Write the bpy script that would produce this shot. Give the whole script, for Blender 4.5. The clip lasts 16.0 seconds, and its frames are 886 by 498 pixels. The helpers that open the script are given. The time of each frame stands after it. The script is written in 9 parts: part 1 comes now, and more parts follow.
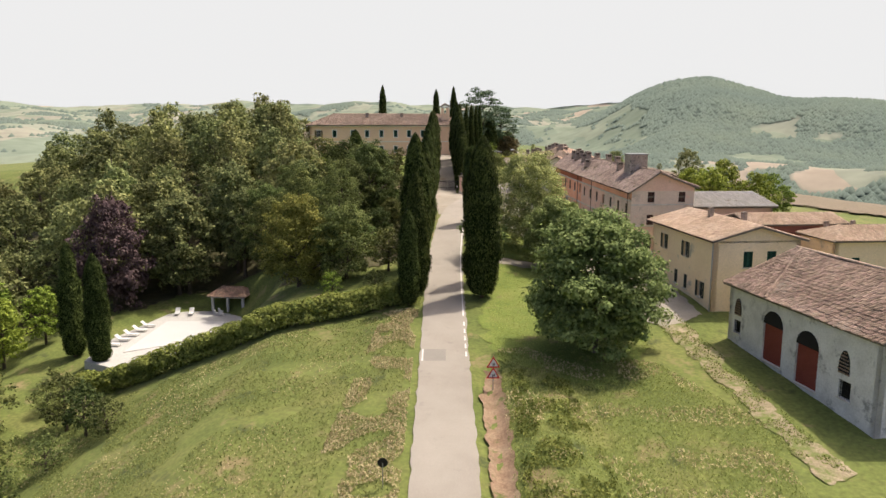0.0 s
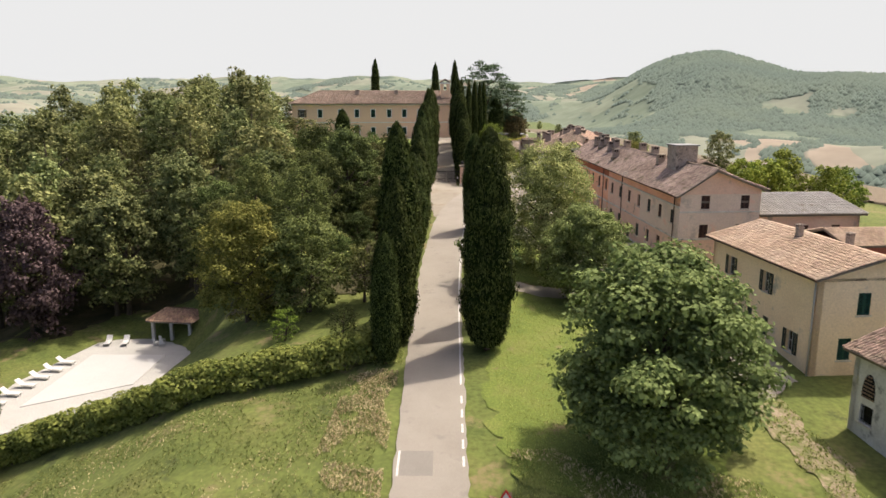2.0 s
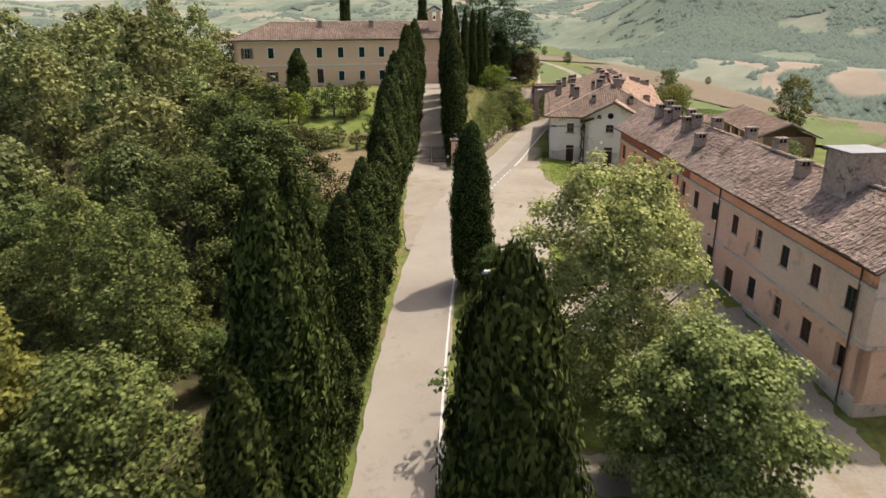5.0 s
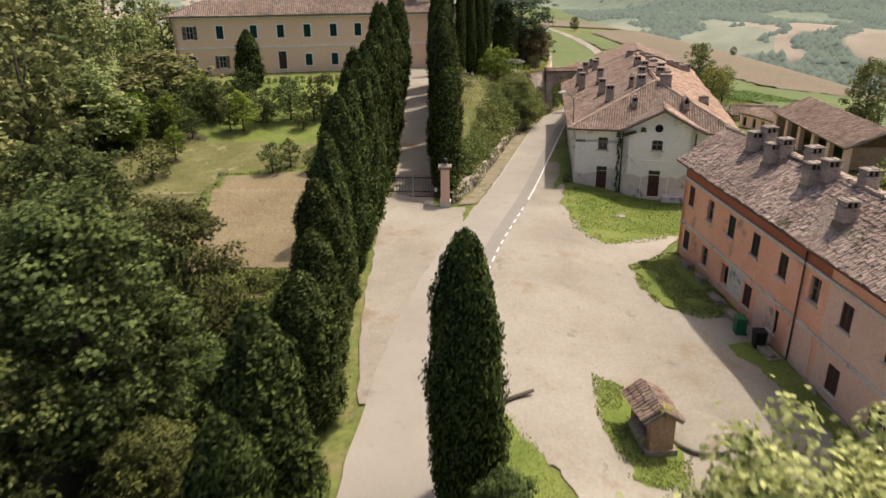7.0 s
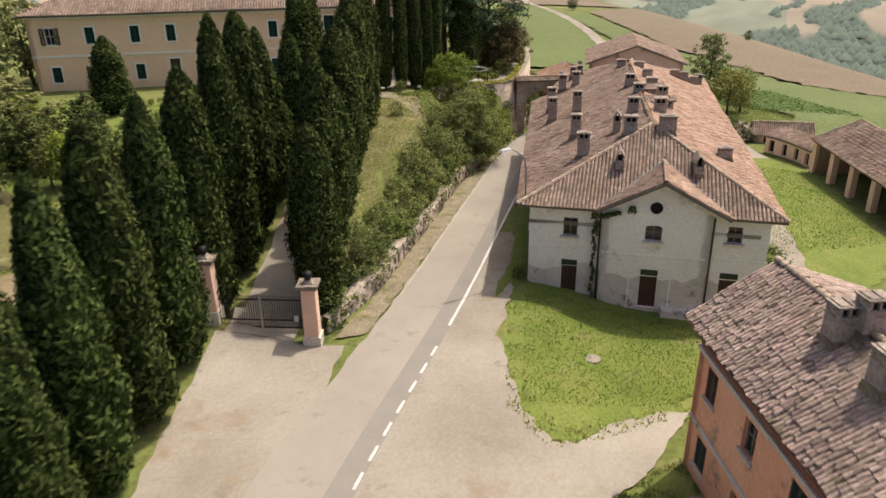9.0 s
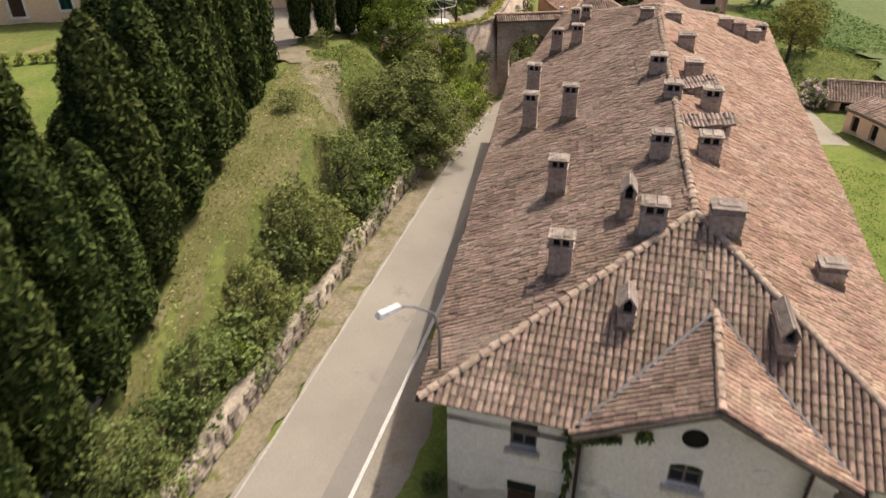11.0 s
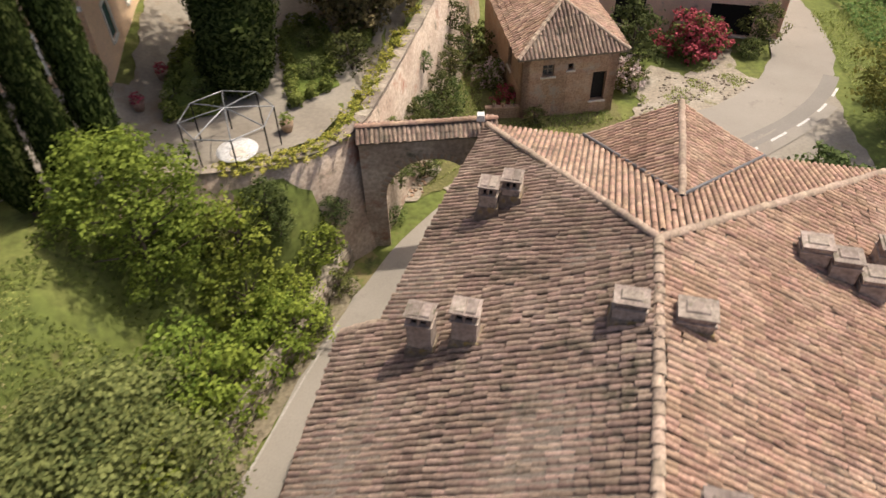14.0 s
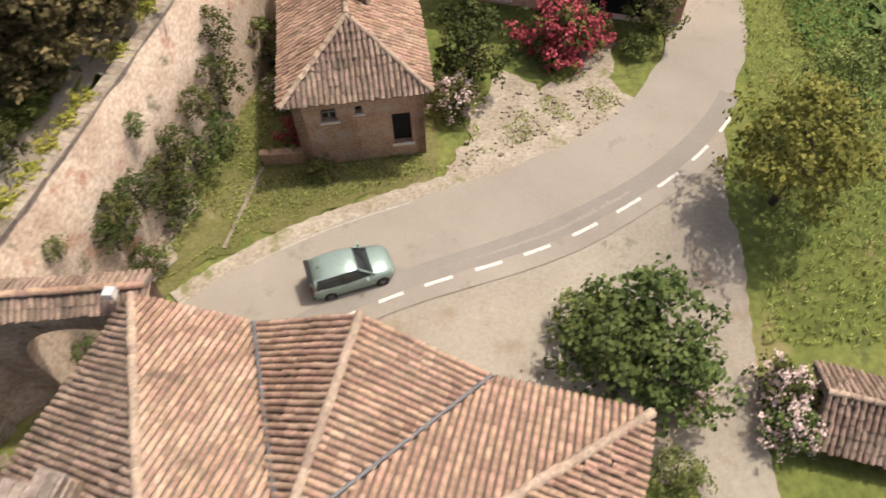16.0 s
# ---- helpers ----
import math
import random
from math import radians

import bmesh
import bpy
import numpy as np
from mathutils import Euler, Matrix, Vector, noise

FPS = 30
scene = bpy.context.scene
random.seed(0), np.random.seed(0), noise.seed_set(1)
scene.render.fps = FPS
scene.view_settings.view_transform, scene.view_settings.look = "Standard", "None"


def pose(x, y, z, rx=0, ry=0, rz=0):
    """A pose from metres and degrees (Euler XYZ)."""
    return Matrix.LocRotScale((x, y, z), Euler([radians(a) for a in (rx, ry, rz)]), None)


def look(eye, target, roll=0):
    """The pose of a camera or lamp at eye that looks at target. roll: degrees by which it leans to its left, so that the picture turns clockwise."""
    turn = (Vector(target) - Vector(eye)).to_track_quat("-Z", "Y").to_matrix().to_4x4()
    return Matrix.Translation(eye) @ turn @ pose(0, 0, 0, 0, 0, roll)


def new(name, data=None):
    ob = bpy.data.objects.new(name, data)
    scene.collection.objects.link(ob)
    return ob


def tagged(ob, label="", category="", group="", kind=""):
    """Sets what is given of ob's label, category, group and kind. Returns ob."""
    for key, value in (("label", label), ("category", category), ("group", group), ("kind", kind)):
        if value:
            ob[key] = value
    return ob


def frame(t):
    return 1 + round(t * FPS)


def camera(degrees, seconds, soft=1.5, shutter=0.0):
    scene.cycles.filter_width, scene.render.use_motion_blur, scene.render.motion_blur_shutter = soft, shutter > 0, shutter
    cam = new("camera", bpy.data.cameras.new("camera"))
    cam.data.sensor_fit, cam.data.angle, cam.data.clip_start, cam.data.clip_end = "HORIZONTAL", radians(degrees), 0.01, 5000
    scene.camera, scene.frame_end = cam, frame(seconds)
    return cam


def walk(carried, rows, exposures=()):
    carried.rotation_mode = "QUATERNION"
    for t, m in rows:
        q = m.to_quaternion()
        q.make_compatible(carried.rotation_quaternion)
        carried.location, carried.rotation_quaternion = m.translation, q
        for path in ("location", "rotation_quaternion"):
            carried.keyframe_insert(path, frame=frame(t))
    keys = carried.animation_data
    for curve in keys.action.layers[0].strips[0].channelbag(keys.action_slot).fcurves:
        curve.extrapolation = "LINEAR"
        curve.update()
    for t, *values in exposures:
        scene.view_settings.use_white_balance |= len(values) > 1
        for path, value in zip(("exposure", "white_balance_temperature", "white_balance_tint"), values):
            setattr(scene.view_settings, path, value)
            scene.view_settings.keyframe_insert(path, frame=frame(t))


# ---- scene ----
cam = camera(63.7, 16.0, shutter=0.3)
METRES, EYE, TILT, LEAN, TURN = 190.0, 26.0, -9.9, 0.0, 0.0
PATH = [
    (0, (-0.065, 0.063, 25.834), (-0.065, 2.034, 25.494), -0.0),
    (0.5, (0.112, 3.974, 25.924), (0.11, 5.944, 25.576), 0.0),
    (1, (0.315, 9.028, 26.125), (0.311, 10.995, 25.763), -0.0),
    (1.5, (0.579, 14.549, 26.336), (0.573, 16.512, 25.954), -0.0),
    (2, (0.913, 21.006, 26.719), (0.903, 22.964, 26.312), -0.0),
    (2.5, (1.344, 27.141, 27.261), (1.331, 29.092, 26.821), -0.0),
    (3, (1.507, 33.626, 27.774), (1.494, 35.57, 27.301), -0.0),
    (5.5, (2.611, 64.21, 29.751), (2.604, 66.1, 29.098), -0.4),
    (6, (2.629, 70.495, 30.038), (2.625, 72.372, 29.346), -0.4),
    (6.5, (2.791, 76.591, 30.373), (2.789, 78.461, 29.661), -0.5),
    (7, (3.528, 82.956, 30.811), (3.521, 84.826, 30.1), -0.6),
    (7.5, (4.979, 88.917, 31.046), (4.964, 90.788, 30.339), -0.9),
    (8, (7.063, 95.469, 31.437), (7.047, 97.339, 30.729), -1.0),
    (10.5, (15.366, 126.105, 32.675), (15.314, 127.836, 31.675), -0.9),
    (11, (16.387, 132.542, 33.251), (16.324, 134.23, 32.181), -0.8),
    (11.5, (17.231, 138.941, 33.768), (17.162, 140.613, 32.673), -0.8),
    (12, (18.26, 146.281, 34.37), (18.181, 147.942, 33.26), -0.8),
    (12.5, (19.079, 152.301, 34.457), (19.002, 153.939, 33.313), -0.9),
    (13, (20.221, 157.883, 34.699), (20.145, 159.465, 33.478), -1.0),
    (13.5, (21.666, 162.803, 34.967), (21.592, 164.32, 33.665), -1.2),
    (14, (23.987, 167.729, 35.366), (23.901, 169.163, 33.975), -1.5),
    (14.5, (26.274, 171.648, 35.518), (26.183, 173.014, 34.06), -1.8),
    (15, (29.077, 175.657, 36.054), (28.981, 176.931, 34.515), -1.9),
    (15.5, (31.788, 179.268, 36.366), (31.689, 180.458, 34.762), -2.2),
    (16, (35.173, 183.271, 36.543), (35.068, 184.374, 34.878), -2.5),
]
walk(cam, [(t, look(eye, target, roll)) for t, eye, target, roll in PATH],
     exposures=[(0, 1.00, 6950, 12), (3, 0.94, 6950, 12), (7, 0.82, 6950, 12), (10.5, 0.78, 6950, 12), (12.5, 0.68, 6950, 12), (16, 0.74, 6950, 12)])

# ---------- world, sun ----------
world = bpy.data.worlds.new("world")
scene.world = world
world.use_nodes = True
wt = world.node_tree
sky = wt.nodes.new("ShaderNodeTexSky")
sky.sky_type = "NISHITA"
sky.sun_disc = False
sky.sun_elevation = radians(62)
sky.sun_rotation = radians(53)
sky.air_density, sky.dust_density, sky.ozone_density = 0.4, 3.5, 0.3
wt.nodes["Background"].inputs["Strength"].default_value = 0.15
wt.links.new(sky.outputs[0], wt.nodes["Background"].inputs["Color"])

SUN_FROM = Vector((0.40, 0.31, 1.0)).normalized()
sun_data = bpy.data.lights.new("sun", "SUN")
sun_data.energy = 2.45
sun_data.angle = radians(1.2)
sun_data.color = (1.0, 0.94, 0.84)
sun = new("sun", sun_data)
sun.matrix_world = look((60, 60, 120), Vector((60, 60, 120)) - SUN_FROM)

# ---------- terrain heights ----------
YK = [-400, -120, -60, 0, 38, 60, 80, 100, 115, 130, 150, 175, 195, 215, 260, 330, 450, 600]
ZK = [-60, -14, -6, 1.2, 5.0, 7.0, 8.9, 11, 12.3, 12.7, 12.3, 11.9, 11.2, 9.6, 6.5, 2, -6, -18]
RX_Y = [-60, 80, 100, 115, 125, 134, 142, 150, 162, 174, 186, 192, 200]
RX_X = [0, .1, .7, 1.6, 3.6, 6.5, 9.2, 11.4, 14.2, 17, 19.8, 21.8, 27]


def ss(a, b, v):
    t = np.clip((v - a) / (b - a), 0.0, 1.0)
    return t * t * (3 - 2 * t)


def wall_x(y):
    """The line of the garden's retaining wall beside the road."""
    return np.interp(y, [138, 146.4, 150.3, 158.2, 172, 187, 193, 199, 205, 215], [3.4, 5.7, 6.9, 8.8, 12.0, 17.0, 18.7, 19.7, 20.9, 22.2])


def ground(x, y):
    x, y = np.asarray(x, float), np.asarray(y, float)
    z = np.interp(y, YK, ZK)
    d = x - np.interp(y, RX_Y, RX_X)
    left = np.maximum(0, -d - 2.5)
    fall = 1 - ss(108, 142, y)
    z = z - fall * ss(-40, 30, y + 20) * (0.14 * np.minimum(left, 14) + 0.46 * np.clip(left - 14, 0, 20) + 0.03 * np.maximum(0, left - 34))
    pool = 1 - ss(9, 15, np.hypot((x + 34) * 1.15, (y - 89) * 0.85))
    z = z + pool * (-1.15 - z)
    # garden terrace and villa plateau inside the retaining wall
    top = 13.0 + 5.0 * ss(142, 182, y) - 1.0 * ss(6, 9, x) * ss(184, 189, y)
    terrace = np.where(x < 3.4, 0.0, 2.3) * ss(139, 148, y) * (1 - ss(160, 186, y))
    bank = 1.6 + 4.0 * ss(168, 176, y) * (1 - ss(186, 189.5, y))
    top = top - 2.6 * ss(8.5, 11.5, x) * ss(180.5, 185.5, y) * (1 - ss(189.0, 190.1, y))
    inside = ss(1.1 - 0.8 * ss(186, 190, y), 1.1 + bank - 1.2 * ss(186, 190, y), np.where(y < 139, -99, wall_x(y) - x)) * ss(139, 143, y)
    z = z + inside * (top + terrace - z)
    z = z + np.where(y < 143, 1.0, 0.0) * ss(126, 143, y) * ss(3.0, 9.0, -d) * 0.9 * ss(2, 10, left)
    # yards beside the long houses lie a little lower
    z = z - 1.15 * ss(4, 13, d) * ss(72, 88, y) * (1 - ss(146, 160, y))
    z = z + 0.8 * ss(3, 8, -d) * ss(197, 204, y) * (1 - ss(225, 240, y)) * (x > 21)
    z = z - 1.5 * ss(33, 43, x) * ss(146, 162, y) * (1 - ss(197, 204, y))
    # ditch bank beside the road
    z = z - 0.55 * np.exp(-((d - 3.5) / 0.85) ** 2) * (1 - ss(53, 58, y)) * ss(20, 30, y)
    z = z + 0.7 * np.exp(-((d - 7) / 2.6) ** 2) * (1 - ss(50, 62, y))
    z = z - 0.30 * np.maximum(0, -x - 50) * (1 - 0.8 * ss(150, 200, y)) - 0.05 * np.clip(x - 52, 0, 40) - 0.30 * np.maximum(0, x - 94)
    # valley all round
    r = np.hypot(x - 5, y - 120)
    far = ss(260, 900, r)
    hills = -62 + 26 * np.sin(x / 210 + 1.3) * np.cos(y / 260 + 0.4) + 12 * np.sin(x / 90 + y / 120)
    z = z * (1 - far) + hills * far
    # ridge of fields running on behind the farm
    ridge = ss(215, 270, y) * (1 - ss(720, 900, y)) * ss(-190, -80, x) * (1 - ss(94, 124, x))
    crest = 9.0 - 0.045 * np.clip(x - 20, 0, 120) + 1.2 * np.sin(y / 60 + x / 50)
    return z + ridge * (np.maximum(z, crest) - z)


def gz(x, y):
    return float(ground(x, y))


# ---------- materials ----------
def material(name, colours, scale=1.0, rough=0.9, bump=0.3, fine=12.0, spots=None, vary=0.0, metal=0.0, spec=0.3, coord="Object", detail=6.0, grain=0.26):
    grain = 0.10 if name.startswith("plaster") else grain
    """A surface with two scales of colour variation, relief and, where given, stains (colour, scale, amount)."""
    m = bpy.data.materials.new(name)
    m.use_nodes = True
    nt = m.node_tree
    b = nt.nodes["Principled BSDF"]
    b.inputs["Roughness"].default_value = rough
    b.inputs["Metallic"].default_value = metal
    b.inputs["Specular IOR Level"].default_value = spec
    tc = nt.nodes.new("ShaderNodeTexCoord")
    n1 = nt.nodes.new("ShaderNodeTexNoise")
    n1.inputs["Scale"].default_value = scale
    n1.inputs["Detail"].default_value = detail
    n1.inputs["Roughness"].default_value = 0.62
    nt.links.new(tc.outputs[coord], n1.inputs["Vector"])
    ramp = nt.nodes.new("ShaderNodeValToRGB")
    el = ramp.color_ramp.elements
    k = len(colours)
    while len(el) < k:
        el.new(0.5)
    for i, c in enumerate(colours):
        el[i].position = 0.30 + 0.40 * i / max(1, k - 1)
        el[i].color = (*c, 1)
    nt.links.new(n1.outputs["Fac"], ramp.inputs["Fac"])
    col = ramp.outputs["Color"]
    n2 = nt.nodes.new("ShaderNodeTexNoise")
    n2.inputs["Scale"].default_value = fine
    n2.inputs["Detail"].default_value = 4
    nt.links.new(tc.outputs[coord], n2.inputs["Vector"])
    hsv = nt.nodes.new("ShaderNodeHueSaturation")
    mr = nt.nodes.new("ShaderNodeMapRange")
    mr.inputs["To Min"].default_value, mr.inputs["To Max"].default_value = 1 - grain, 1 + grain
    mr.inputs["From Min"].default_value, mr.inputs["From Max"].default_value = 0.3, 0.7
    nt.links.new(n2.outputs["Fac"], mr.inputs["Value"])
    nt.links.new(mr.outputs[0], hsv.inputs["Value"])
    nt.links.new(col, hsv.inputs["Color"])
    col = hsv.outputs["Color"]
    if spots:
        for c, sc, amount in spots:
            ns = nt.nodes.new("ShaderNodeTexNoise")
            ns.inputs["Scale"].default_value = sc
            ns.inputs["Detail"].default_value = 7
            ns.inputs["Roughness"].default_value = 0.7
            nt.links.new(tc.outputs[coord], ns.inputs["Vector"])
            rr = nt.nodes.new("ShaderNodeValToRGB")
            rr.color_ramp.elements[0].position = 0.62 - amount * 0.3
            rr.color_ramp.elements[1].position = 0.70 - amount * 0.25
            nt.links.new(ns.outputs["Fac"], rr.inputs["Fac"])
            mix = nt.nodes.new("ShaderNodeMix")
            mix.data_type = "RGBA"
            mix.inputs[7].default_value = (*c, 1)
            nt.links.new(rr.outputs["Color"], mix.inputs[0])
            nt.links.new(col, mix.inputs[6])
            col = mix.outputs[2]
    if vary:
        info = nt.nodes.new("ShaderNodeObjectInfo")
        geo = nt.nodes.new("ShaderNodeNewGeometry")
        add = nt.nodes.new("ShaderNodeMath")
        add.operation = "ADD"
        nt.links.new(info.outputs["Random"], add.inputs[0])
        nt.links.new(geo.outputs["Random Per Island"], add.inputs[1])
        fr = nt.nodes.new("ShaderNodeMath")
        fr.operation = "FRACT"
        nt.links.new(add.outputs[0], fr.inputs[0])
        h2 = nt.nodes.new("ShaderNodeHueSaturation")
        m2 = nt.nodes.new("ShaderNodeMapRange")
        m2.inputs["To Min"].default_value, m2.inputs["To Max"].default_value = 1 - vary, 1 + vary
        nt.links.new(fr.outputs[0], m2.inputs["Value"])
        nt.links.new(m2.outputs[0], h2.inputs["Value"])
        m3 = nt.nodes.new("ShaderNodeMapRange")
        m3.inputs["To Min"].default_value, m3.inputs["To Max"].default_value = 0.5 - vary * 0.05, 0.5 + vary * 0.04
        mul = nt.nodes.new("ShaderNodeMath")
        mul.operation = "MULTIPLY"
        mul.inputs[1].default_value = 7.31
        nt.links.new(fr.outputs[0], mul.inputs[0])
        f3 = nt.nodes.new("ShaderNodeMath")
        f3.operation = "FRACT"
        nt.links.new(mul.outputs[0], f3.inputs[0])
        nt.links.new(f3.outputs[0], m3.inputs["Value"])
        nt.links.new(m3.outputs[0], h2.inputs["Hue"])
        nt.links.new(col, h2.inputs["Color"])
        col = h2.outputs["Color"]
    nt.links.new(col, b.inputs["Base Color"])
    if bump:
        bp = nt.nodes.new("ShaderNodeBump")
        bp.inputs["Strength"].default_value = bump
        bp.inputs["Distance"].default_value = 0.05
        nt.links.new(n2.outputs["Fac"], bp.inputs["Height"])
        nt.links.new(bp.outputs["Normal"], b.inputs["Normal"])
    return m


def leaf_material(name, dark, light, tint=0.35, glow=0.25):
    m = bpy.data.materials.new(name)
    m.use_nodes = True
    nt = m.node_tree
    b = nt.nodes["Principled BSDF"]
    b.inputs["Roughness"].default_value = 0.75
    b.inputs["Specular IOR Level"].default_value = 0.1
    geo = nt.nodes.new("ShaderNodeNewGeometry")
    tc = nt.nodes.new("ShaderNodeTexCoord")
    info = nt.nodes.new("ShaderNodeObjectInfo")
    ns = nt.nodes.new("ShaderNodeTexNoise")
    ns.inputs["Scale"].default_value = 0.9
    ns.inputs["Detail"].default_value = 3
    nt.links.new(tc.outputs["Object"], ns.inputs["Vector"])
    a1 = nt.nodes.new("ShaderNodeMath")
    a1.operation = "MULTIPLY_ADD"
    a1.inputs[1].default_value = 0.5
    nt.links.new(geo.outputs["Random Per Island"], a1.inputs[0])
    nt.links.new(ns.outputs["Fac"], a1.inputs[2])
    ramp = nt.nodes.new("ShaderNodeValToRGB")
    ramp.color_ramp.elements[0].position, ramp.color_ramp.elements[1].position = 0.4, 1.0
    ramp.color_ramp.elements[0].color, ramp.color_ramp.elements[1].color = (*dark, 1), (*light, 1)
    nt.links.new(a1.outputs[0], ramp.inputs["Fac"])
    h = nt.nodes.new("ShaderNodeHueSaturation")
    mr = nt.nodes.new("ShaderNodeMapRange")
    mr.inputs["To Min"].default_value, mr.inputs["To Max"].default_value = 0.5 - 0.06 * tint, 0.5 + 0.04 * tint
    nt.links.new(info.outputs["Random"], mr.inputs["Value"])
    nt.links.new(mr.outputs[0], h.inputs["Hue"])
    m2 = nt.nodes.new("ShaderNodeMapRange")
    m2.inputs["To Min"].default_value, m2.inputs["To Max"].default_value = 1 - tint * 0.7, 1 + tint * 0.7
    ml = nt.nodes.new("ShaderNodeMath")
    ml.operation = "MULTIPLY"
    ml.inputs[1].default_value = 5.7
    fr = nt.nodes.new("ShaderNodeMath")
    fr.operation = "FRACT"
    nt.links.new(info.outputs["Random"], ml.inputs[0])
    nt.links.new(ml.outputs[0], fr.inputs[0])
    nt.links.new(fr.outputs[0], m2.inputs["Value"])
    nt.links.new(m2.outputs[0], h.inputs["Value"])
    nt.links.new(ramp.outputs["Color"], h.inputs["Color"])
    nt.links.new(h.outputs["Color"], b.inputs["Base Color"])
    tr = nt.nodes.new("ShaderNodeBsdfTranslucent")
    nt.links.new(h.outputs["Color"], tr.inputs["Color"])
    mx = nt.nodes.new("ShaderNodeMixShader")
    mx.inputs[0].default_value = glow
    nt.links.new(b.outputs[0], mx.inputs[1])
    nt.links.new(tr.outputs[0], mx.inputs[2])
    nt.links.new(mx.outputs[0], nt.nodes["Material Output"].inputs["Surface"])
    return m


GRASS = material("grass", [(0.082, 0.108, 0.026), (0.118, 0.142, 0.036), (0.158, 0.162, 0.052)], 0.16, 1.0, 0.3, 3.0, [((0.216, 0.173, 0.086), 0.22, 0.16), ((0.058, 0.072, 0.025), 0.3, 0.1)], coord="Object")
LAWN = material("lawn", [(0.092, 0.130, 0.026), (0.130, 0.168, 0.034), (0.170, 0.185, 0.052)], 0.4, 1.0, 0.5, 7.0, [((0.194, 0.158, 0.079), 0.5, 0.08)])
LAWN_DRY = material("dry_lawn", [(0.090, 0.094, 0.029), (0.125, 0.121, 0.044), (0.165, 0.151, 0.068)], 0.35, 1.0, 0.5, 6.0, [((0.23, 0.195, 0.115), 0.4, 0.16), ((0.085, 0.115, 0.028), 0.5, 0.15)])
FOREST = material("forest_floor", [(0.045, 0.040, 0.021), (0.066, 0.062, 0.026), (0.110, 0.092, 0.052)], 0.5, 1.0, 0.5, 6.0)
ASPHALT = material("asphalt", [(0.238, 0.212, 0.180), (0.266, 0.241, 0.205), (0.295, 0.266, 0.227)], 0.2, 0.95, 0.1, 14.0, [((0.216, 0.194, 0.169), 0.5, 0.1)], grain=0.07)
ASPHALT_DARK = material("asphalt_patch", [(0.200, 0.184, 0.160), (0.232, 0.212, 0.188)], 0.5, 0.95, 0.1, 14.0, grain=0.08)
GRAVEL = material("gravel", [(0.209, 0.180, 0.144), (0.266, 0.238, 0.194), (0.317, 0.288, 0.238)], 0.14, 1.0, 0.12, 6.0, [((0.223, 0.173, 0.119), 0.16, 0.2), ((0.180, 0.158, 0.130), 0.5, 0.06)], grain=0.10)
DIRT = material("dirt", [(0.173, 0.130, 0.083), (0.230, 0.180, 0.122), (0.288, 0.238, 0.173)], 0.4, 1.0, 0.6, 6.0)
DITCH = material("ditch_earth", [(0.15, 0.095, 0.06), (0.21, 0.14, 0.09), (0.25, 0.185, 0.12)], 0.8, 1.0, 0.6, 6.0, [((0.09, 0.11, 0.03), 0.9, 0.15)])
TRACK = material("worn_track", [(0.19, 0.165, 0.095), (0.25, 0.205, 0.13), (0.31, 0.255, 0.175)], 0.7, 1.0, 0.5, 6.0, [((0.115, 0.145, 0.035), 0.55, 0.42), ((0.13, 0.15, 0.045), 1.7, 0.3)])
VERGE = material("weedy_verge", [(0.15, 0.13, 0.085), (0.20, 0.17, 0.115), (0.25, 0.215, 0.15)], 0.9, 1.0, 0.6, 6.0, [((0.12, 0.12, 0.04), 0.8, 0.3)])
PALE_DIRT = material("pale_dirt", [(0.24, 0.205, 0.155), (0.30, 0.26, 0.205), (0.36, 0.32, 0.26)], 0.5, 1.0, 0.25, 6.0, [((0.17, 0.165, 0.075), 0.6, 0.2)])
PLOT = material("tilled_soil", [(0.17, 0.13, 0.075), (0.20, 0.158, 0.092), (0.22, 0.18, 0.108)], 0.3, 1.0, 0.5, 5.0)
LINE = material("road_paint", [(0.518, 0.504, 0.475), (0.576, 0.562, 0.533)], 2.0, 0.8, 0.1, 12.0, [((0.360, 0.331, 0.295), 3.0, 0.15)])
LINE_OLD = material("faded_road_paint", [(0.32, 0.295, 0.255), (0.37, 0.345, 0.305)], 1.5, 0.85, 0.1, 12.0, [((0.27, 0.245, 0.21), 1.2, 0.3)])
PLASTER_W = material("plaster_white", [(0.74, 0.715, 0.665), (0.81, 0.785, 0.735), (0.85, 0.825, 0.78)], 0.35, 0.95, 0.2, 9.0, [((0.50, 0.46, 0.40), 0.5, 0.14)])
PLASTER_DAMP = material("plaster_damp", [(0.50, 0.465, 0.41), (0.60, 0.56, 0.50), (0.68, 0.64, 0.58)], 0.7, 0.95, 0.25, 9.0, [((0.187, 0.173, 0.151), 0.9, 0.2)])
PLASTER_BARN = material("plaster_barn", [(0.52, 0.50, 0.46), (0.64, 0.62, 0.58), (0.70, 0.68, 0.64)], 0.6, 0.95, 0.3, 8.0, [((0.30, 0.29, 0.27), 0.7, 0.22)])
PLASTER_O = material("plaster_orange", [(0.76, 0.37, 0.225), (0.82, 0.43, 0.275), (0.85, 0.51, 0.36)], 0.3, 0.95, 0.2, 8.0, [((0.331, 0.238, 0.180), 0.4, 0.12)])
PLASTER_P = material("plaster_pink", [(0.70, 0.46, 0.34), (0.76, 0.52, 0.395), (0.78, 0.58, 0.46)], 0.3, 0.95, 0.2, 8.0, [((0.288, 0.245, 0.209), 0.5, 0.15)])
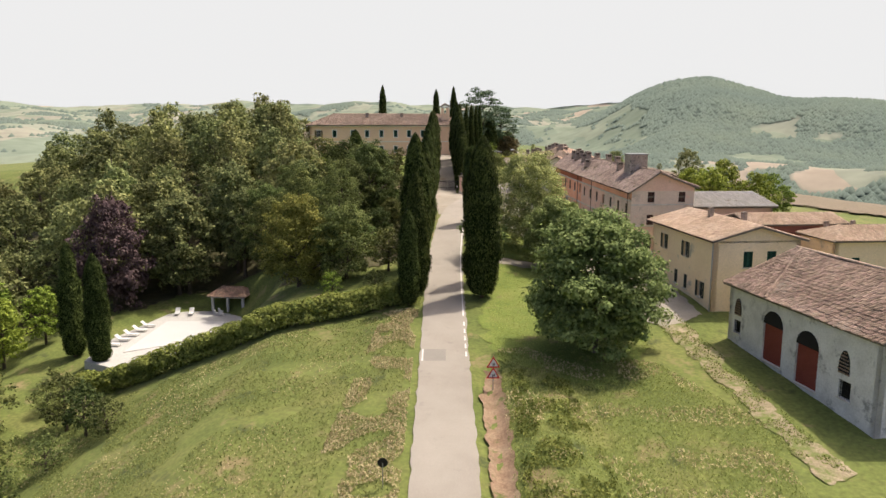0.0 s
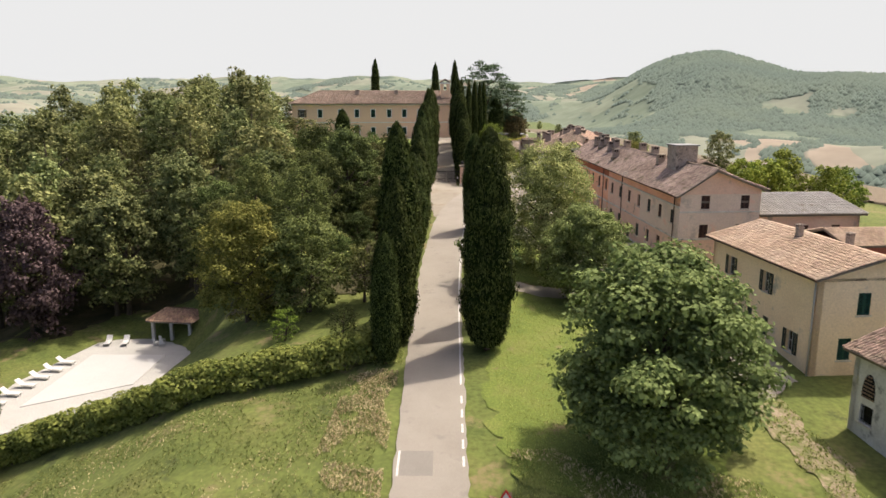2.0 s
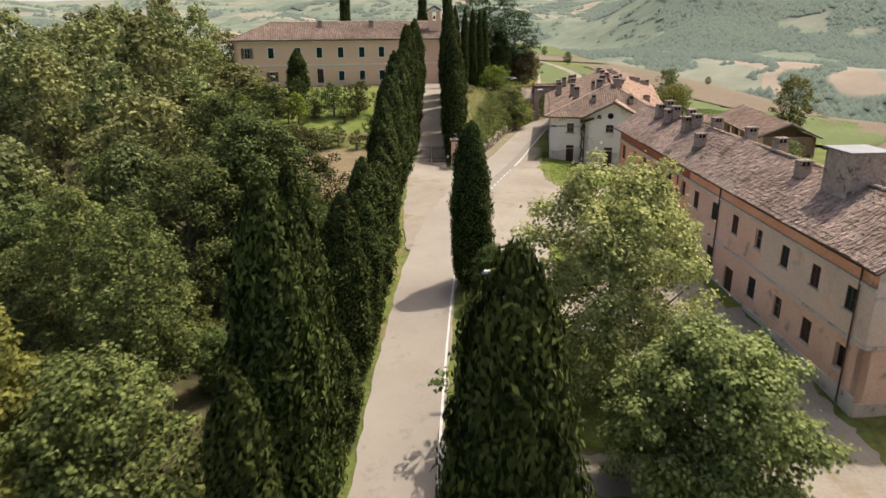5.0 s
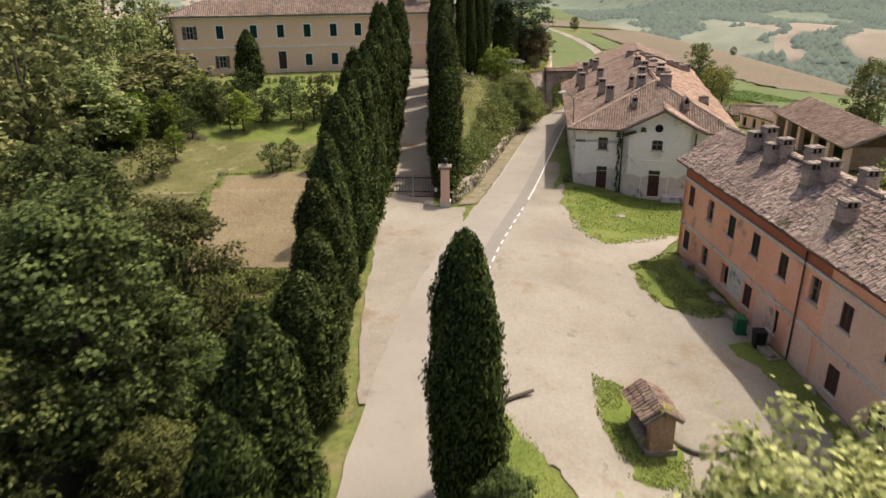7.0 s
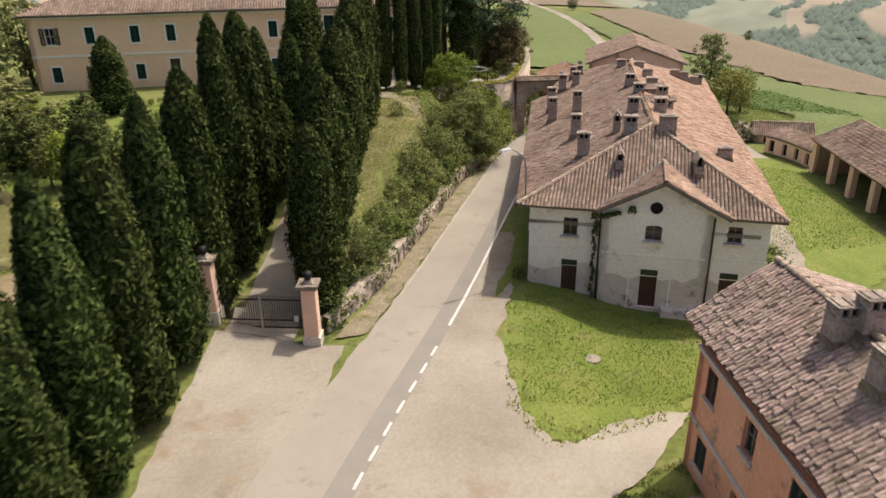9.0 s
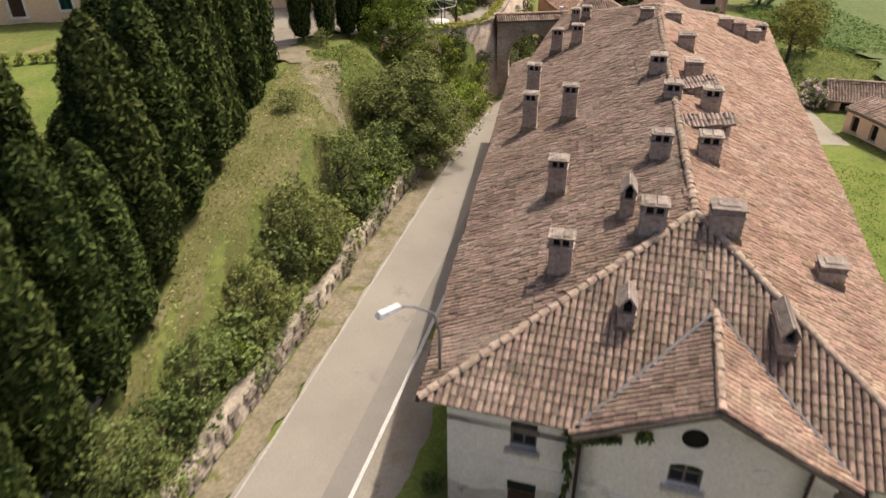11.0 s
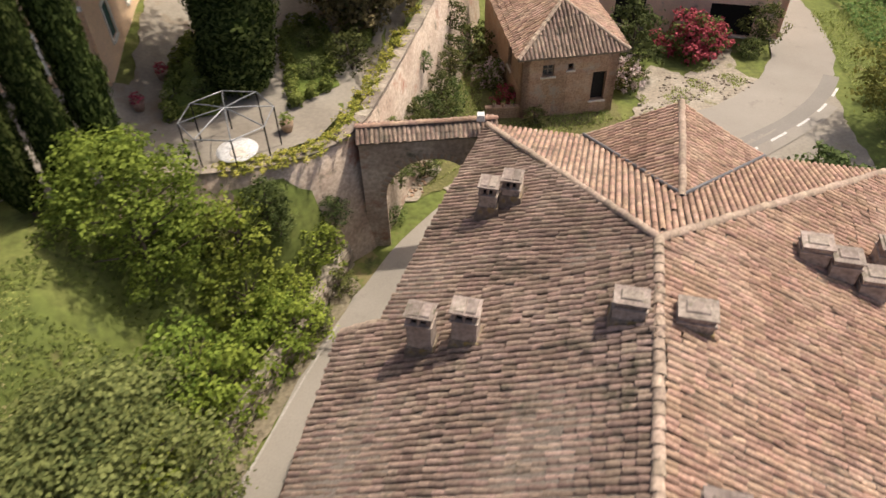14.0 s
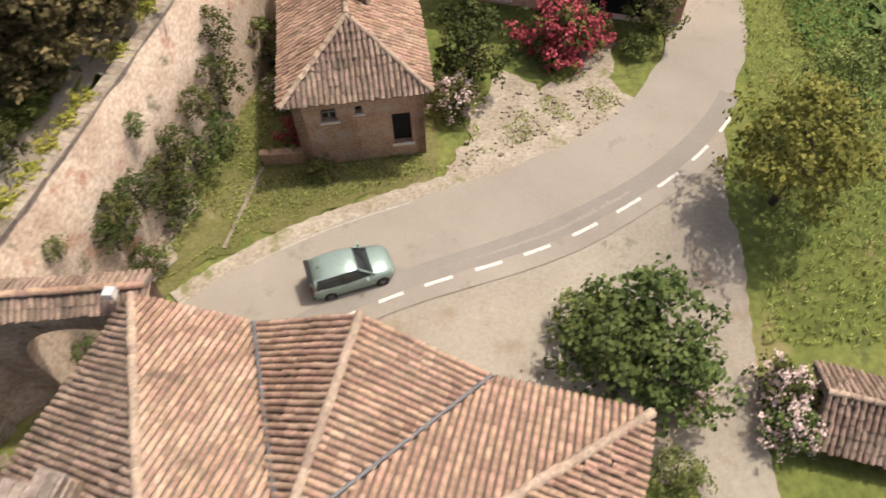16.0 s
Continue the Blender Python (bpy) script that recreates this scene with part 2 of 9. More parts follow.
PLASTER_B = material("plaster_beige", [(0.64, 0.51, 0.41), (0.71, 0.575, 0.465), (0.75, 0.62, 0.515)], 0.3, 0.95, 0.2, 8.0, [((0.50, 0.42, 0.35), 0.45, 0.2), ((0.74, 0.50, 0.38), 0.6, 0.15)])
PLASTER_Y = material("plaster_yellow", [(0.76, 0.575, 0.365), (0.81, 0.63, 0.42), (0.84, 0.66, 0.45)], 0.3, 0.95, 0.15, 8.0, [((0.396, 0.360, 0.302), 0.35, 0.08)])
PLASTER_R = material("plaster_red", [(0.302, 0.108, 0.079), (0.338, 0.130, 0.094)], 0.4, 0.95, 0.15, 8.0)
PLASTER_V = material("plaster_villa", [(0.87, 0.60, 0.385), (0.89, 0.63, 0.41), (0.90, 0.655, 0.44)], 0.2, 0.95, 0.15, 8.0)
VILLA_TRIM = material("villa_trim_paint", [(0.80, 0.76, 0.68), (0.86, 0.82, 0.75)], 1.0, 0.9, 0.1, 10.0)
STONE_TRIM = material("stone_trim", [(0.55, 0.50, 0.42), (0.62, 0.57, 0.49)], 1.0, 0.9, 0.2, 10.0)
STONE = material("rubble_stone", [(0.202, 0.166, 0.130), (0.288, 0.245, 0.194), (0.360, 0.310, 0.252)], 1.2, 0.95, 0.8, 5.0, [((0.144, 0.144, 0.079), 0.6, 0.15)], vary=0.25)
BRICK = material("old_brick", [(0.274, 0.173, 0.115), (0.331, 0.216, 0.144), (0.374, 0.274, 0.202)], 1.0, 0.95, 0.4, 9.0, [((0.317, 0.274, 0.223), 0.5, 0.2)], vary=0.15)
CHIMNEY = material("chimney_plaster", [(0.27, 0.215, 0.175), (0.36, 0.295, 0.245), (0.44, 0.37, 0.31)], 1.3, 0.95, 0.4, 7.0, [((0.108, 0.094, 0.079), 1.6, 0.22)])
TILE_A = material("roof_tile_aged", [(0.172, 0.122, 0.092), (0.236, 0.170, 0.131), (0.292, 0.221, 0.174)], 0.5, 0.95, 0.4, 9.0, [((0.115, 0.094, 0.068), 0.7, 0.18)], vary=0.30)
TILE_B = material("roof_tile_warm", [(0.288, 0.184, 0.126), (0.346, 0.230, 0.166), (0.389, 0.281, 0.209)], 0.5, 0.95, 0.4, 9.0, [((0.194, 0.137, 0.101), 0.9, 0.12)], vary=0.28)
TILE_D = material("roof_tile_mossy", [(0.24, 0.178, 0.145), (0.335, 0.255, 0.21), (0.42, 0.325, 0.27)], 0.4, 0.95, 0.4, 9.0, [((0.122, 0.108, 0.065), 0.5, 0.2)], vary=0.30)
TILE_Y = material("roof_tile_pale", [(0.360, 0.259, 0.180), (0.418, 0.310, 0.223), (0.454, 0.353, 0.266)], 0.4, 0.95, 0.3, 9.0, [((0.288, 0.202, 0.144), 0.8, 0.12)], vary=0.18)
RIDGE = material("ridge_mortar", [(0.317, 0.238, 0.180), (0.374, 0.295, 0.223)], 1.0, 0.95, 0.4, 8.0, vary=0.2)
WOOD_D = material("dark_wood", [(0.061, 0.032, 0.022), (0.086, 0.047, 0.032)], 1.5, 0.8, 0.3, 14.0)
WOOD_G = material("grey_wood", [(0.144, 0.119, 0.097), (0.194, 0.166, 0.137)], 1.5, 0.9, 0.3, 14.0)
WOOD_RED = material("red_door_paint", [(0.194, 0.040, 0.025), (0.230, 0.054, 0.036)], 1.0, 0.75, 0.2, 14.0)
SHUT_G = material("green_shutter_paint", [(0.009, 0.054, 0.036), (0.014, 0.072, 0.047)], 2.0, 0.6, 0.2, 16.0)
SHUT_D = material("dark_green_shutter", [(0.025, 0.036, 0.025), (0.040, 0.050, 0.036)], 2.0, 0.7, 0.2, 16.0)
SHUT_B = material("brown_shutter", [(0.072, 0.036, 0.025), (0.101, 0.054, 0.036)], 2.0, 0.7, 0.2, 16.0)
FRAME_W = material("white_frame_paint", [(0.418, 0.396, 0.360), (0.461, 0.439, 0.403)], 3.0, 0.6, 0.1, 14.0)
IRON = material("wrought_iron", [(0.018, 0.018, 0.019), (0.029, 0.029, 0.030)], 4.0, 0.55, 0.15, 20.0, metal=0.6)
ZINC = material("zinc_sheet", [(0.216, 0.223, 0.230), (0.274, 0.281, 0.288)], 2.0, 0.5, 0.1, 14.0, metal=0.6)
COPPER = material("brown_gutter", [(0.086, 0.050, 0.036), (0.115, 0.068, 0.050)], 2.0, 0.55, 0.1, 14.0, metal=0.4)
# near-black: the unlit space behind openings is put into this colour
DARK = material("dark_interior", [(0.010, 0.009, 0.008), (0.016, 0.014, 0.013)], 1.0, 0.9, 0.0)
WHITE = material("white_plastic", [(0.562, 0.554, 0.533), (0.598, 0.590, 0.576)], 2.0, 0.5, 0.05)
COVER = material("pool_cover_sheet", [(0.45, 0.445, 0.43), (0.48, 0.475, 0.46)], 0.4, 0.7, 0.05, 5.0, grain=0.05)
PAVING = material("pale_paving", [(0.38, 0.37, 0.345), (0.43, 0.42, 0.395)], 0.6, 0.9, 0.1, 10.0)
BARK = material("bark", [(0.061, 0.047, 0.035), (0.101, 0.079, 0.058)], 2.0, 0.95, 0.7, 9.0)
BARK_C = material("cypress_bark", [(0.094, 0.061, 0.043), (0.137, 0.094, 0.068)], 2.0, 0.95, 0.7, 9.0)
glass = bpy.data.materials.new("window_glass")
glass.use_nodes = True
gb = glass.node_tree.nodes["Principled BSDF"]
gb.inputs["Base Color"].default_value = (0.02, 0.024, 0.026, 1)
gb.inputs["Roughness"].default_value = 0.12
GLASS = glass
L_CYP = leaf_material("cypress_foliage", (0.011, 0.021, 0.006), (0.100, 0.129, 0.034), 0.22, 0.12)
# near-black green: the shade between the sprays is put into the core's colour
L_CYP_SHADE = material("cypress_shade_core", [(0.007, 0.013, 0.004), (0.018, 0.028, 0.008), (0.034, 0.048, 0.014)], 2.5, 1.0, 1.0, 9.0, spec=0.0, grain=0.6)
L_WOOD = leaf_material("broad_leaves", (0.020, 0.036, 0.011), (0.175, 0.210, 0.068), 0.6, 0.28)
L_CHEST = leaf_material("chestnut_leaves", (0.055, 0.092, 0.026), (0.25, 0.315, 0.115), 0.1, 0.28)
L_LIGHT = leaf_material("bright_leaves", (0.058, 0.098, 0.014), (0.28, 0.355, 0.062), 0.3, 0.28)
L_OLIVE = leaf_material("olive_leaves", (0.075, 0.085, 0.018), (0.27, 0.265, 0.070), 0.1, 0.28)
L_LIME = leaf_material("yellow_green_leaves", (0.085, 0.115, 0.030), (0.47, 0.49, 0.20), 0.2, 0.30)
# paler copy of broad_leaves: distance haze is put into the leaf colour
L_PARK_HAZED = leaf_material("hazed_park_leaves", (0.042, 0.066, 0.022), (0.31, 0.335, 0.135), 0.5, 0.28)
L_PALE = leaf_material("pale_green_leaves", (0.070, 0.105, 0.030), (0.36, 0.41, 0.155), 0.1, 0.3)
L_RUSSET = leaf_material("russet_green_leaves", (0.030, 0.034, 0.013), (0.25, 0.20, 0.095), 0.15, 0.2)
L_PURPLE = leaf_material("purple_leaves", (0.042, 0.027, 0.030), (0.145, 0.100, 0.098), 0.1, 0.12)
L_HEDGE = leaf_material("hedge_leaves", (0.075, 0.11, 0.024), (0.225, 0.26, 0.065), 0.25, 0.2)
L_CEDAR = leaf_material("cedar_needles", (0.035, 0.070, 0.035), (0.110, 0.158, 0.079), 0.1, 0.1)
L_RED = leaf_material("red_flowers", (0.22, 0.035, 0.045), (0.46, 0.10, 0.125), 0.1, 0.2)
L_PINK = leaf_material("pale_flowers", (0.50, 0.36, 0.34), (0.75, 0.62, 0.58), 0.1, 0.2)
L_YELLOW = leaf_material("yellow_flowers", (0.16, 0.20, 0.03), (0.50, 0.46, 0.10), 0.1, 0.2)
L_DRY = leaf_material("dry_grass", (0.33, 0.27, 0.14), (0.56, 0.46, 0.28), 0.2, 0.25)
L_GRASS = leaf_material("tall_grass", (0.16, 0.195, 0.05), (0.34, 0.37, 0.12), 0.2, 0.3)
L_LUSH = leaf_material("lush_grass", (0.070, 0.115, 0.016), (0.19, 0.25, 0.038), 0.1, 0.25)
L_CROP = leaf_material("crop_leaves", (0.055, 0.105, 0.028), (0.15, 0.235, 0.065), 0.1, 0.25)
L_BUSH = leaf_material("grey_green_leaves", (0.052, 0.078, 0.024), (0.245, 0.285, 0.095), 0.3, 0.25)


# ---------- mesh helpers ----------
class Geo:
    """Collects vertices and faces of one mesh."""

    def __init__(self):
        self.v, self.f = [], []

    def quad(self, *p):
        n = len(self.v)
        self.v += [tuple(q) for q in p]
        self.f.append(tuple(range(n, n + len(p))))
        return self

    def box(self, m, sx, sy, sz, taper=1.0):
        """A box of that size whose base centre is at the origin of m."""
        n = len(self.v)
        for z, k in ((0, 1.0), (sz, taper)):
            for a, b in ((-1, -1), (1, -1), (1, 1), (-1, 1)):
                self.v.append(tuple(m @ Vector((a * sx / 2 * k, b * sy / 2 * k, z))))
        for f in ((3, 2, 1, 0), (4, 5, 6, 7), (0, 1, 5, 4), (1, 2, 6, 5), (2, 3, 7, 6), (3, 0, 4, 7)):
            self.f.append(tuple(n + i for i in f))
        return self

    def prism(self, poly, z0, z1, m=None):
        m = m or Matrix()
        n, k = len(self.v), len(poly)
        for z in (z0, z1):
            for p in poly:
                self.v.append(tuple(m @ Vector((p[0], p[1], z))))
        self.f.append(tuple(n + k - 1 - i for i in range(k)))
        self.f.append(tuple(n + k + i for i in range(k)))
        for i in range(k):
            j = (i + 1) % k
            self.f.append((n + i, n + j, n + k + j, n + k + i))
        return self

    def lathe(self, profile, sides=16, m=None):
        m = m or Matrix()
        n = len(self.v)
        for r, z in profile:
            for i in range(sides):
                a = 2 * math.pi * i / sides
                self.v.append(tuple(m @ Vector((r * math.cos(a), r * math.sin(a), z))))
        for j in range(len(profile) - 1):
            for i in range(sides):
                k = (i + 1) % sides
                self.f.append((n + j * sides + i, n + j * sides + k, n + (j + 1) * sides + k, n + (j + 1) * sides + i))
        self.f.append(tuple(n + sides - 1 - i for i in range(sides)))
        self.f.append(tuple(n + (len(profile) - 1) * sides + i for i in range(sides)))
        return self

    def tube(self, pts, radii, sides=6):
        pts = [Vector(p) for p in pts]
        n = len(self.v)
        for i, p in enumerate(pts):
            t = (pts[min(i + 1, len(pts) - 1)] - pts[max(i - 1, 0)]).normalized()
            a = t.cross(Vector((0.3, 0.9, 0.1))).normalized()
            b = t.cross(a)
            r = radii[i] if hasattr(radii, "__len__") else radii
            for k in range(sides):
                w = 2 * math.pi * k / sides
                self.v.append(tuple(p + a * (r * math.cos(w)) + b * (r * math.sin(w))))
        for i in range(len(pts) - 1):
            for k in range(sides):
                q = (k + 1) % sides
                self.f.append((n + i * sides + k, n + i * sides + q, n + (i + 1) * sides + q, n + (i + 1) * sides + k))
        self.f.append(tuple(n + sides - 1 - k for k in range(sides)))
        self.f.append(tuple(n + (len(pts) - 1) * sides + k for k in range(sides)))
        return self

    def mesh(self, name, mat, smooth=False):
        me = bpy.data.meshes.new(name)
        me.from_pydata(self.v, [], self.f)
        if mat:
            me.materials.append(mat)
        if smooth:
            me.polygons.foreach_set("use_smooth", [True] * len(me.polygons))
        me.update()
        return me


def array_mesh(name, verts, faces, mat, smooth=False):
    """A mesh from arrays: verts n x 3, faces m x k."""
    me = bpy.data.meshes.new(name)
    k = faces.shape[1]
    me.vertices.add(len(verts))
    me.vertices.foreach_set("co", np.ascontiguousarray(verts, np.float32).ravel())
    me.loops.add(faces.size)
    me.loops.foreach_set("vertex_index", np.ascontiguousarray(faces, np.int32).ravel())
    me.polygons.add(len(faces))
    me.polygons.foreach_set("loop_start", np.arange(0, faces.size, k, dtype=np.int32))
    me.polygons.foreach_set("loop_total", np.full(len(faces), k, np.int32))
    if smooth:
        me.polygons.foreach_set("use_smooth", np.ones(len(faces), bool))
    if mat:
        me.materials.append(mat)
    me.update(calc_edges=True)
    return me


def obj(name, geo, mat=None, parent=None, m=None, label="", category="", group="", kind="", smooth=False):
    """One object from a Geo or a mesh."""
    me = geo.mesh(name, mat, smooth) if isinstance(geo, Geo) else geo
    ob = new(name, me)
    if parent:
        ob.parent = parent
    if m:
        ob.matrix_basis = m
    return tagged(ob, label, category, group, kind)


def thing(name, m, label, category, group=""):
    """An Empty at a thing's base, to parent its parts."""
    ob = new(name)
    ob.empty_display_size = 0.3
    ob.matrix_basis = m
    return tagged(ob, label, category, group)


def at(x, y, z=None, rz=0.0):
    return pose(x, y, gz(x, y) if z is None else z, 0, 0, rz)


# ---------- ground ----------
def steps(lo, hi, near_lo, near_hi, fine, growth):
    mid = list(np.arange(near_lo, near_hi + fine / 2, fine))
    up, down, s = [], [], fine
    v, s = mid[-1], fine
    while v < hi:
        s *= growth
        v += s
        up.append(v)
    v, s = mid[0], fine
    while v > lo:
        s *= growth
        v -= s
        down.append(v)
    return np.array(down[::-1] + mid + up)


gx = steps(-4300, 4300, -60, 70, 1.0, 1.16)
gy = steps(-900, 4600, 20, 230, 1.0, 1.16)
GX, GY = np.meshgrid(gx, gy)
GZ = ground(GX, GY) + np.where(np.hypot(GX - 5, GY - 100) < 260, 1, 0) * (0.05 * np.sin(GX * 1.7) * np.cos(GY * 1.3) - 0.03)
nx, ny = len(gx), len(gy)
ids = np.arange(nx * ny).reshape(ny, nx)
quads = np.stack([ids[:-1, :-1], ids[:-1, 1:], ids[1:, 1:], ids[1:, :-1]], -1).reshape(-1, 4)
obj("ground", array_mesh("ground", np.stack([GX, GY, GZ], -1).reshape(-1, 3), quads, GRASS, True), kind="structure", label="rolling grassy hilltop with dry patches", category="ground")


def inside(poly, x, y):
    hit = np.zeros(np.shape(x), bool)
    n = len(poly)
    for i in range(n):
        (x0, y0), (x1, y1) = poly[i], poly[(i + 1) % n]
        c = ((y0 > y) != (y1 > y)) & (x < (x1 - x0) * (y - y0) / ((y1 - y0) or 1e-9) + x0)
        hit ^= c
    return hit


def sheet(name, poly, lift, mat, label, category, ragged=0.25, cell=1.0, seed=1):
    """A surface laid on the ground inside an outline, with an uneven edge."""
    from mathutils import geometry
    rnd = random.Random(seed)
    if name == "lawn":
        c = sum((Vector(p) for p in poly), Vector((0, 0))) / len(poly)
        poly = [Vector(p) + (Vector(p) - c).normalized() * 0.9 for p in poly]
    edge = []
    for i in range(len(poly)):
        a, b = Vector(poly[i]), Vector(poly[(i + 1) % len(poly)])
        k = max(1, int((b - a).length / 0.35))
        for j in range(k):
            p = a.lerp(b, j / k)
            w = noise.noise_vector(Vector((p.x * 0.7, p.y * 0.7, seed))) * ragged * 2.2 + noise.noise_vector(Vector((p.x * 2.6, p.y * 2.6, seed))) * ragged * 0.9
            edge.append(Vector((p.x + w.x + rnd.uniform(-.06, .06), p.y + w.y + rnd.uniform(-.06, .06))))
    xs, ys = [p.x for p in edge], [p.y for p in edge]
    ax, ay = np.meshgrid(np.arange(min(xs), max(xs), cell), np.arange(min(ys), max(ys), cell))
    ok = inside([(p.x, p.y) for p in edge], ax, ay)
    pts = edge + [Vector((float(x), float(y))) for x, y in zip(ax[ok], ay[ok])]
    n = len(edge)
    out = geometry.delaunay_2d_cdt(pts, [(i, (i + 1) % n) for i in range(n)], [], 1, 1e-4)
    co = np.array([(p.x, p.y) for p in out[0]])
    z = ground(co[:, 0], co[:, 1]) + lift
    me = array_mesh(name, np.column_stack([co, z]), np.array([f for f in out[2]]), mat)
    return obj(name, me, kind="structure", label=label, category=category)


ROAD = [(0, -30), (0, 40), (0.05, 80), (0.5, 95), (1.4, 110), (3.0, 121), (5.6, 132), (8.5, 142), (10.6, 150), (13.1, 160.5), (15.7, 171), (18.4, 182), (21.2, 190.6), (24.6, 196.0), (29, 199.4), (34, 201.7), (38.5, 204), (42.5, 207), (45.6, 211), (47.6, 216), (48.4, 225), (46, 245), (40, 262)]


def smooth_line(pts, step=1.0):
    p = np.array(pts, float)
    for _ in range(3):
        q = np.empty((2 * len(p) - 2, 2))
        q[0::2], q[1::2] = 0.75 * p[:-1] + 0.25 * p[1:], 0.25 * p[:-1] + 0.75 * p[1:]
        p = np.vstack([p[:1], q, p[-1:]])
    s = np.r_[0, np.cumsum(np.hypot(*np.diff(p, axis=0).T))]
    t = np.arange(0, s[-1], step)
    return np.column_stack([np.interp(t, s, p[:, 0]), np.interp(t, s, p[:, 1])])


def ribbon(name, line, a, b, lift, mat, ragged=0.0, cross=4, seed=2):
    """A strip between the offsets a and b (metres to the right) of a line, laid on the ground."""
    rnd = np.random.RandomState(seed)
    t = np.gradient(line, axis=0)
    t /= np.linalg.norm(t, axis=1)[:, None]
    nrm = np.column_stack([t[:, 1], -t[:, 0]])
    rows = []
    centre = ground(line[:, 0], line[:, 1])
    for k in range(cross + 1):
        off = np.full(len(line), a + (b - a) * k / cross)
        if k in (0, cross):
            off = off + rnd.uniform(-ragged, ragged, len(line))
        p = line + nrm * off[:, None]
        rows.append(np.column_stack([p, ground(p[:, 0], p[:, 1]) + lift]))
    v = np.stack(rows, 1).reshape(-1, 3)
    n, c = len(line), cross + 1
    i = np.arange(n * c).reshape(n, c)
    f = np.stack([i[:-1, :-1], i[:-1, 1:], i[1:, 1:], i[1:, :-1]], -1).reshape(-1, 4)
    return array_mesh(name, v, f, mat, True)


road_line = smooth_line(ROAD, 0.8)
obj("road", ribbon("road", road_line, -2.05, 2.1, 0.10, ASPHALT, 0.10), kind="structure", label="narrow pale asphalt country road", category="road")

# ---------- building helpers ----------
MESHES = {}


def shared(key, make):
    if key not in MESHES:
        MESHES[key] = make()
    return MESHES[key]


def wall(parent, name, p0, p1, z0, z1, mat, holes=(), thick=0.45, gable=0.0, label=""):
    """A wall from p0 to p1 (its outer side to the right of that way) with openings (u0, u1, v0, v1) cut through it; gable: rise of a pointed top."""
    g = Geo()
    p0, p1 = Vector((*p0, 0)), Vector((*p1, 0))
    u = (p1 - p0)
    length = u.length
    u.normalize()
    n = Vector((u.y, -u.x, 0))
    h = z1 - z0

    def pt(a, b, depth):
        return p0 + u * a - n * depth + Vector((0, 0, z0 + b))

    us = sorted({0.0, length, *[x for q in holes for x in q[:2]]})
    vs = sorted({0.0, h, *[x for q in holes for x in q[2:4]]})
    for a, b in zip(us, us[1:]):
        for c, d in zip(vs, vs[1:]):
            ma, mc = (a + b) / 2, (c + d) / 2
            if any(q[0] < ma < q[1] and q[2] < mc < q[3] for q in holes):
                continue
            g.quad(pt(a, c, 0), pt(b, c, 0), pt(b, d, 0), pt(a, d, 0))
            g.quad(pt(b, c, thick), pt(a, c, thick), pt(a, d, thick), pt(b, d, thick))
    for q in holes:
        a, b, c, d = q[:4]
        g.quad(pt(a, c, 0), pt(a, d, 0), pt(a, d, thick), pt(a, c, thick))
        g.quad(pt(b, d, 0), pt(b, c, 0), pt(b, c, thick), pt(b, d, thick))
        g.quad(pt(a, c, thick), pt(b, c, thick), pt(b, c, 0), pt(a, c, 0))
        g.quad(pt(a, d, 0), pt(b, d, 0), pt(b, d, thick), pt(a, d, thick))
    if gable:
        a, b, t = pt(0, h, 0), pt(length, h, 0), pt(length / 2, h + gable, 0)
        a2, b2, t2 = pt(0, h, thick), pt(length, h, thick), pt(length / 2, h + gable, thick)
        g.quad(a, b, t)
        g.quad(b2, a2, t2)
        g.quad(a, t, t2, a2)
        g.quad(t, b, b2, t2)
    for a in (0, length):
        g.quad(pt(a, 0, 0), pt(a, h, 0), pt(a, h, thick), pt(a, 0, thick))
    return obj(name, g, mat, parent, label=label)


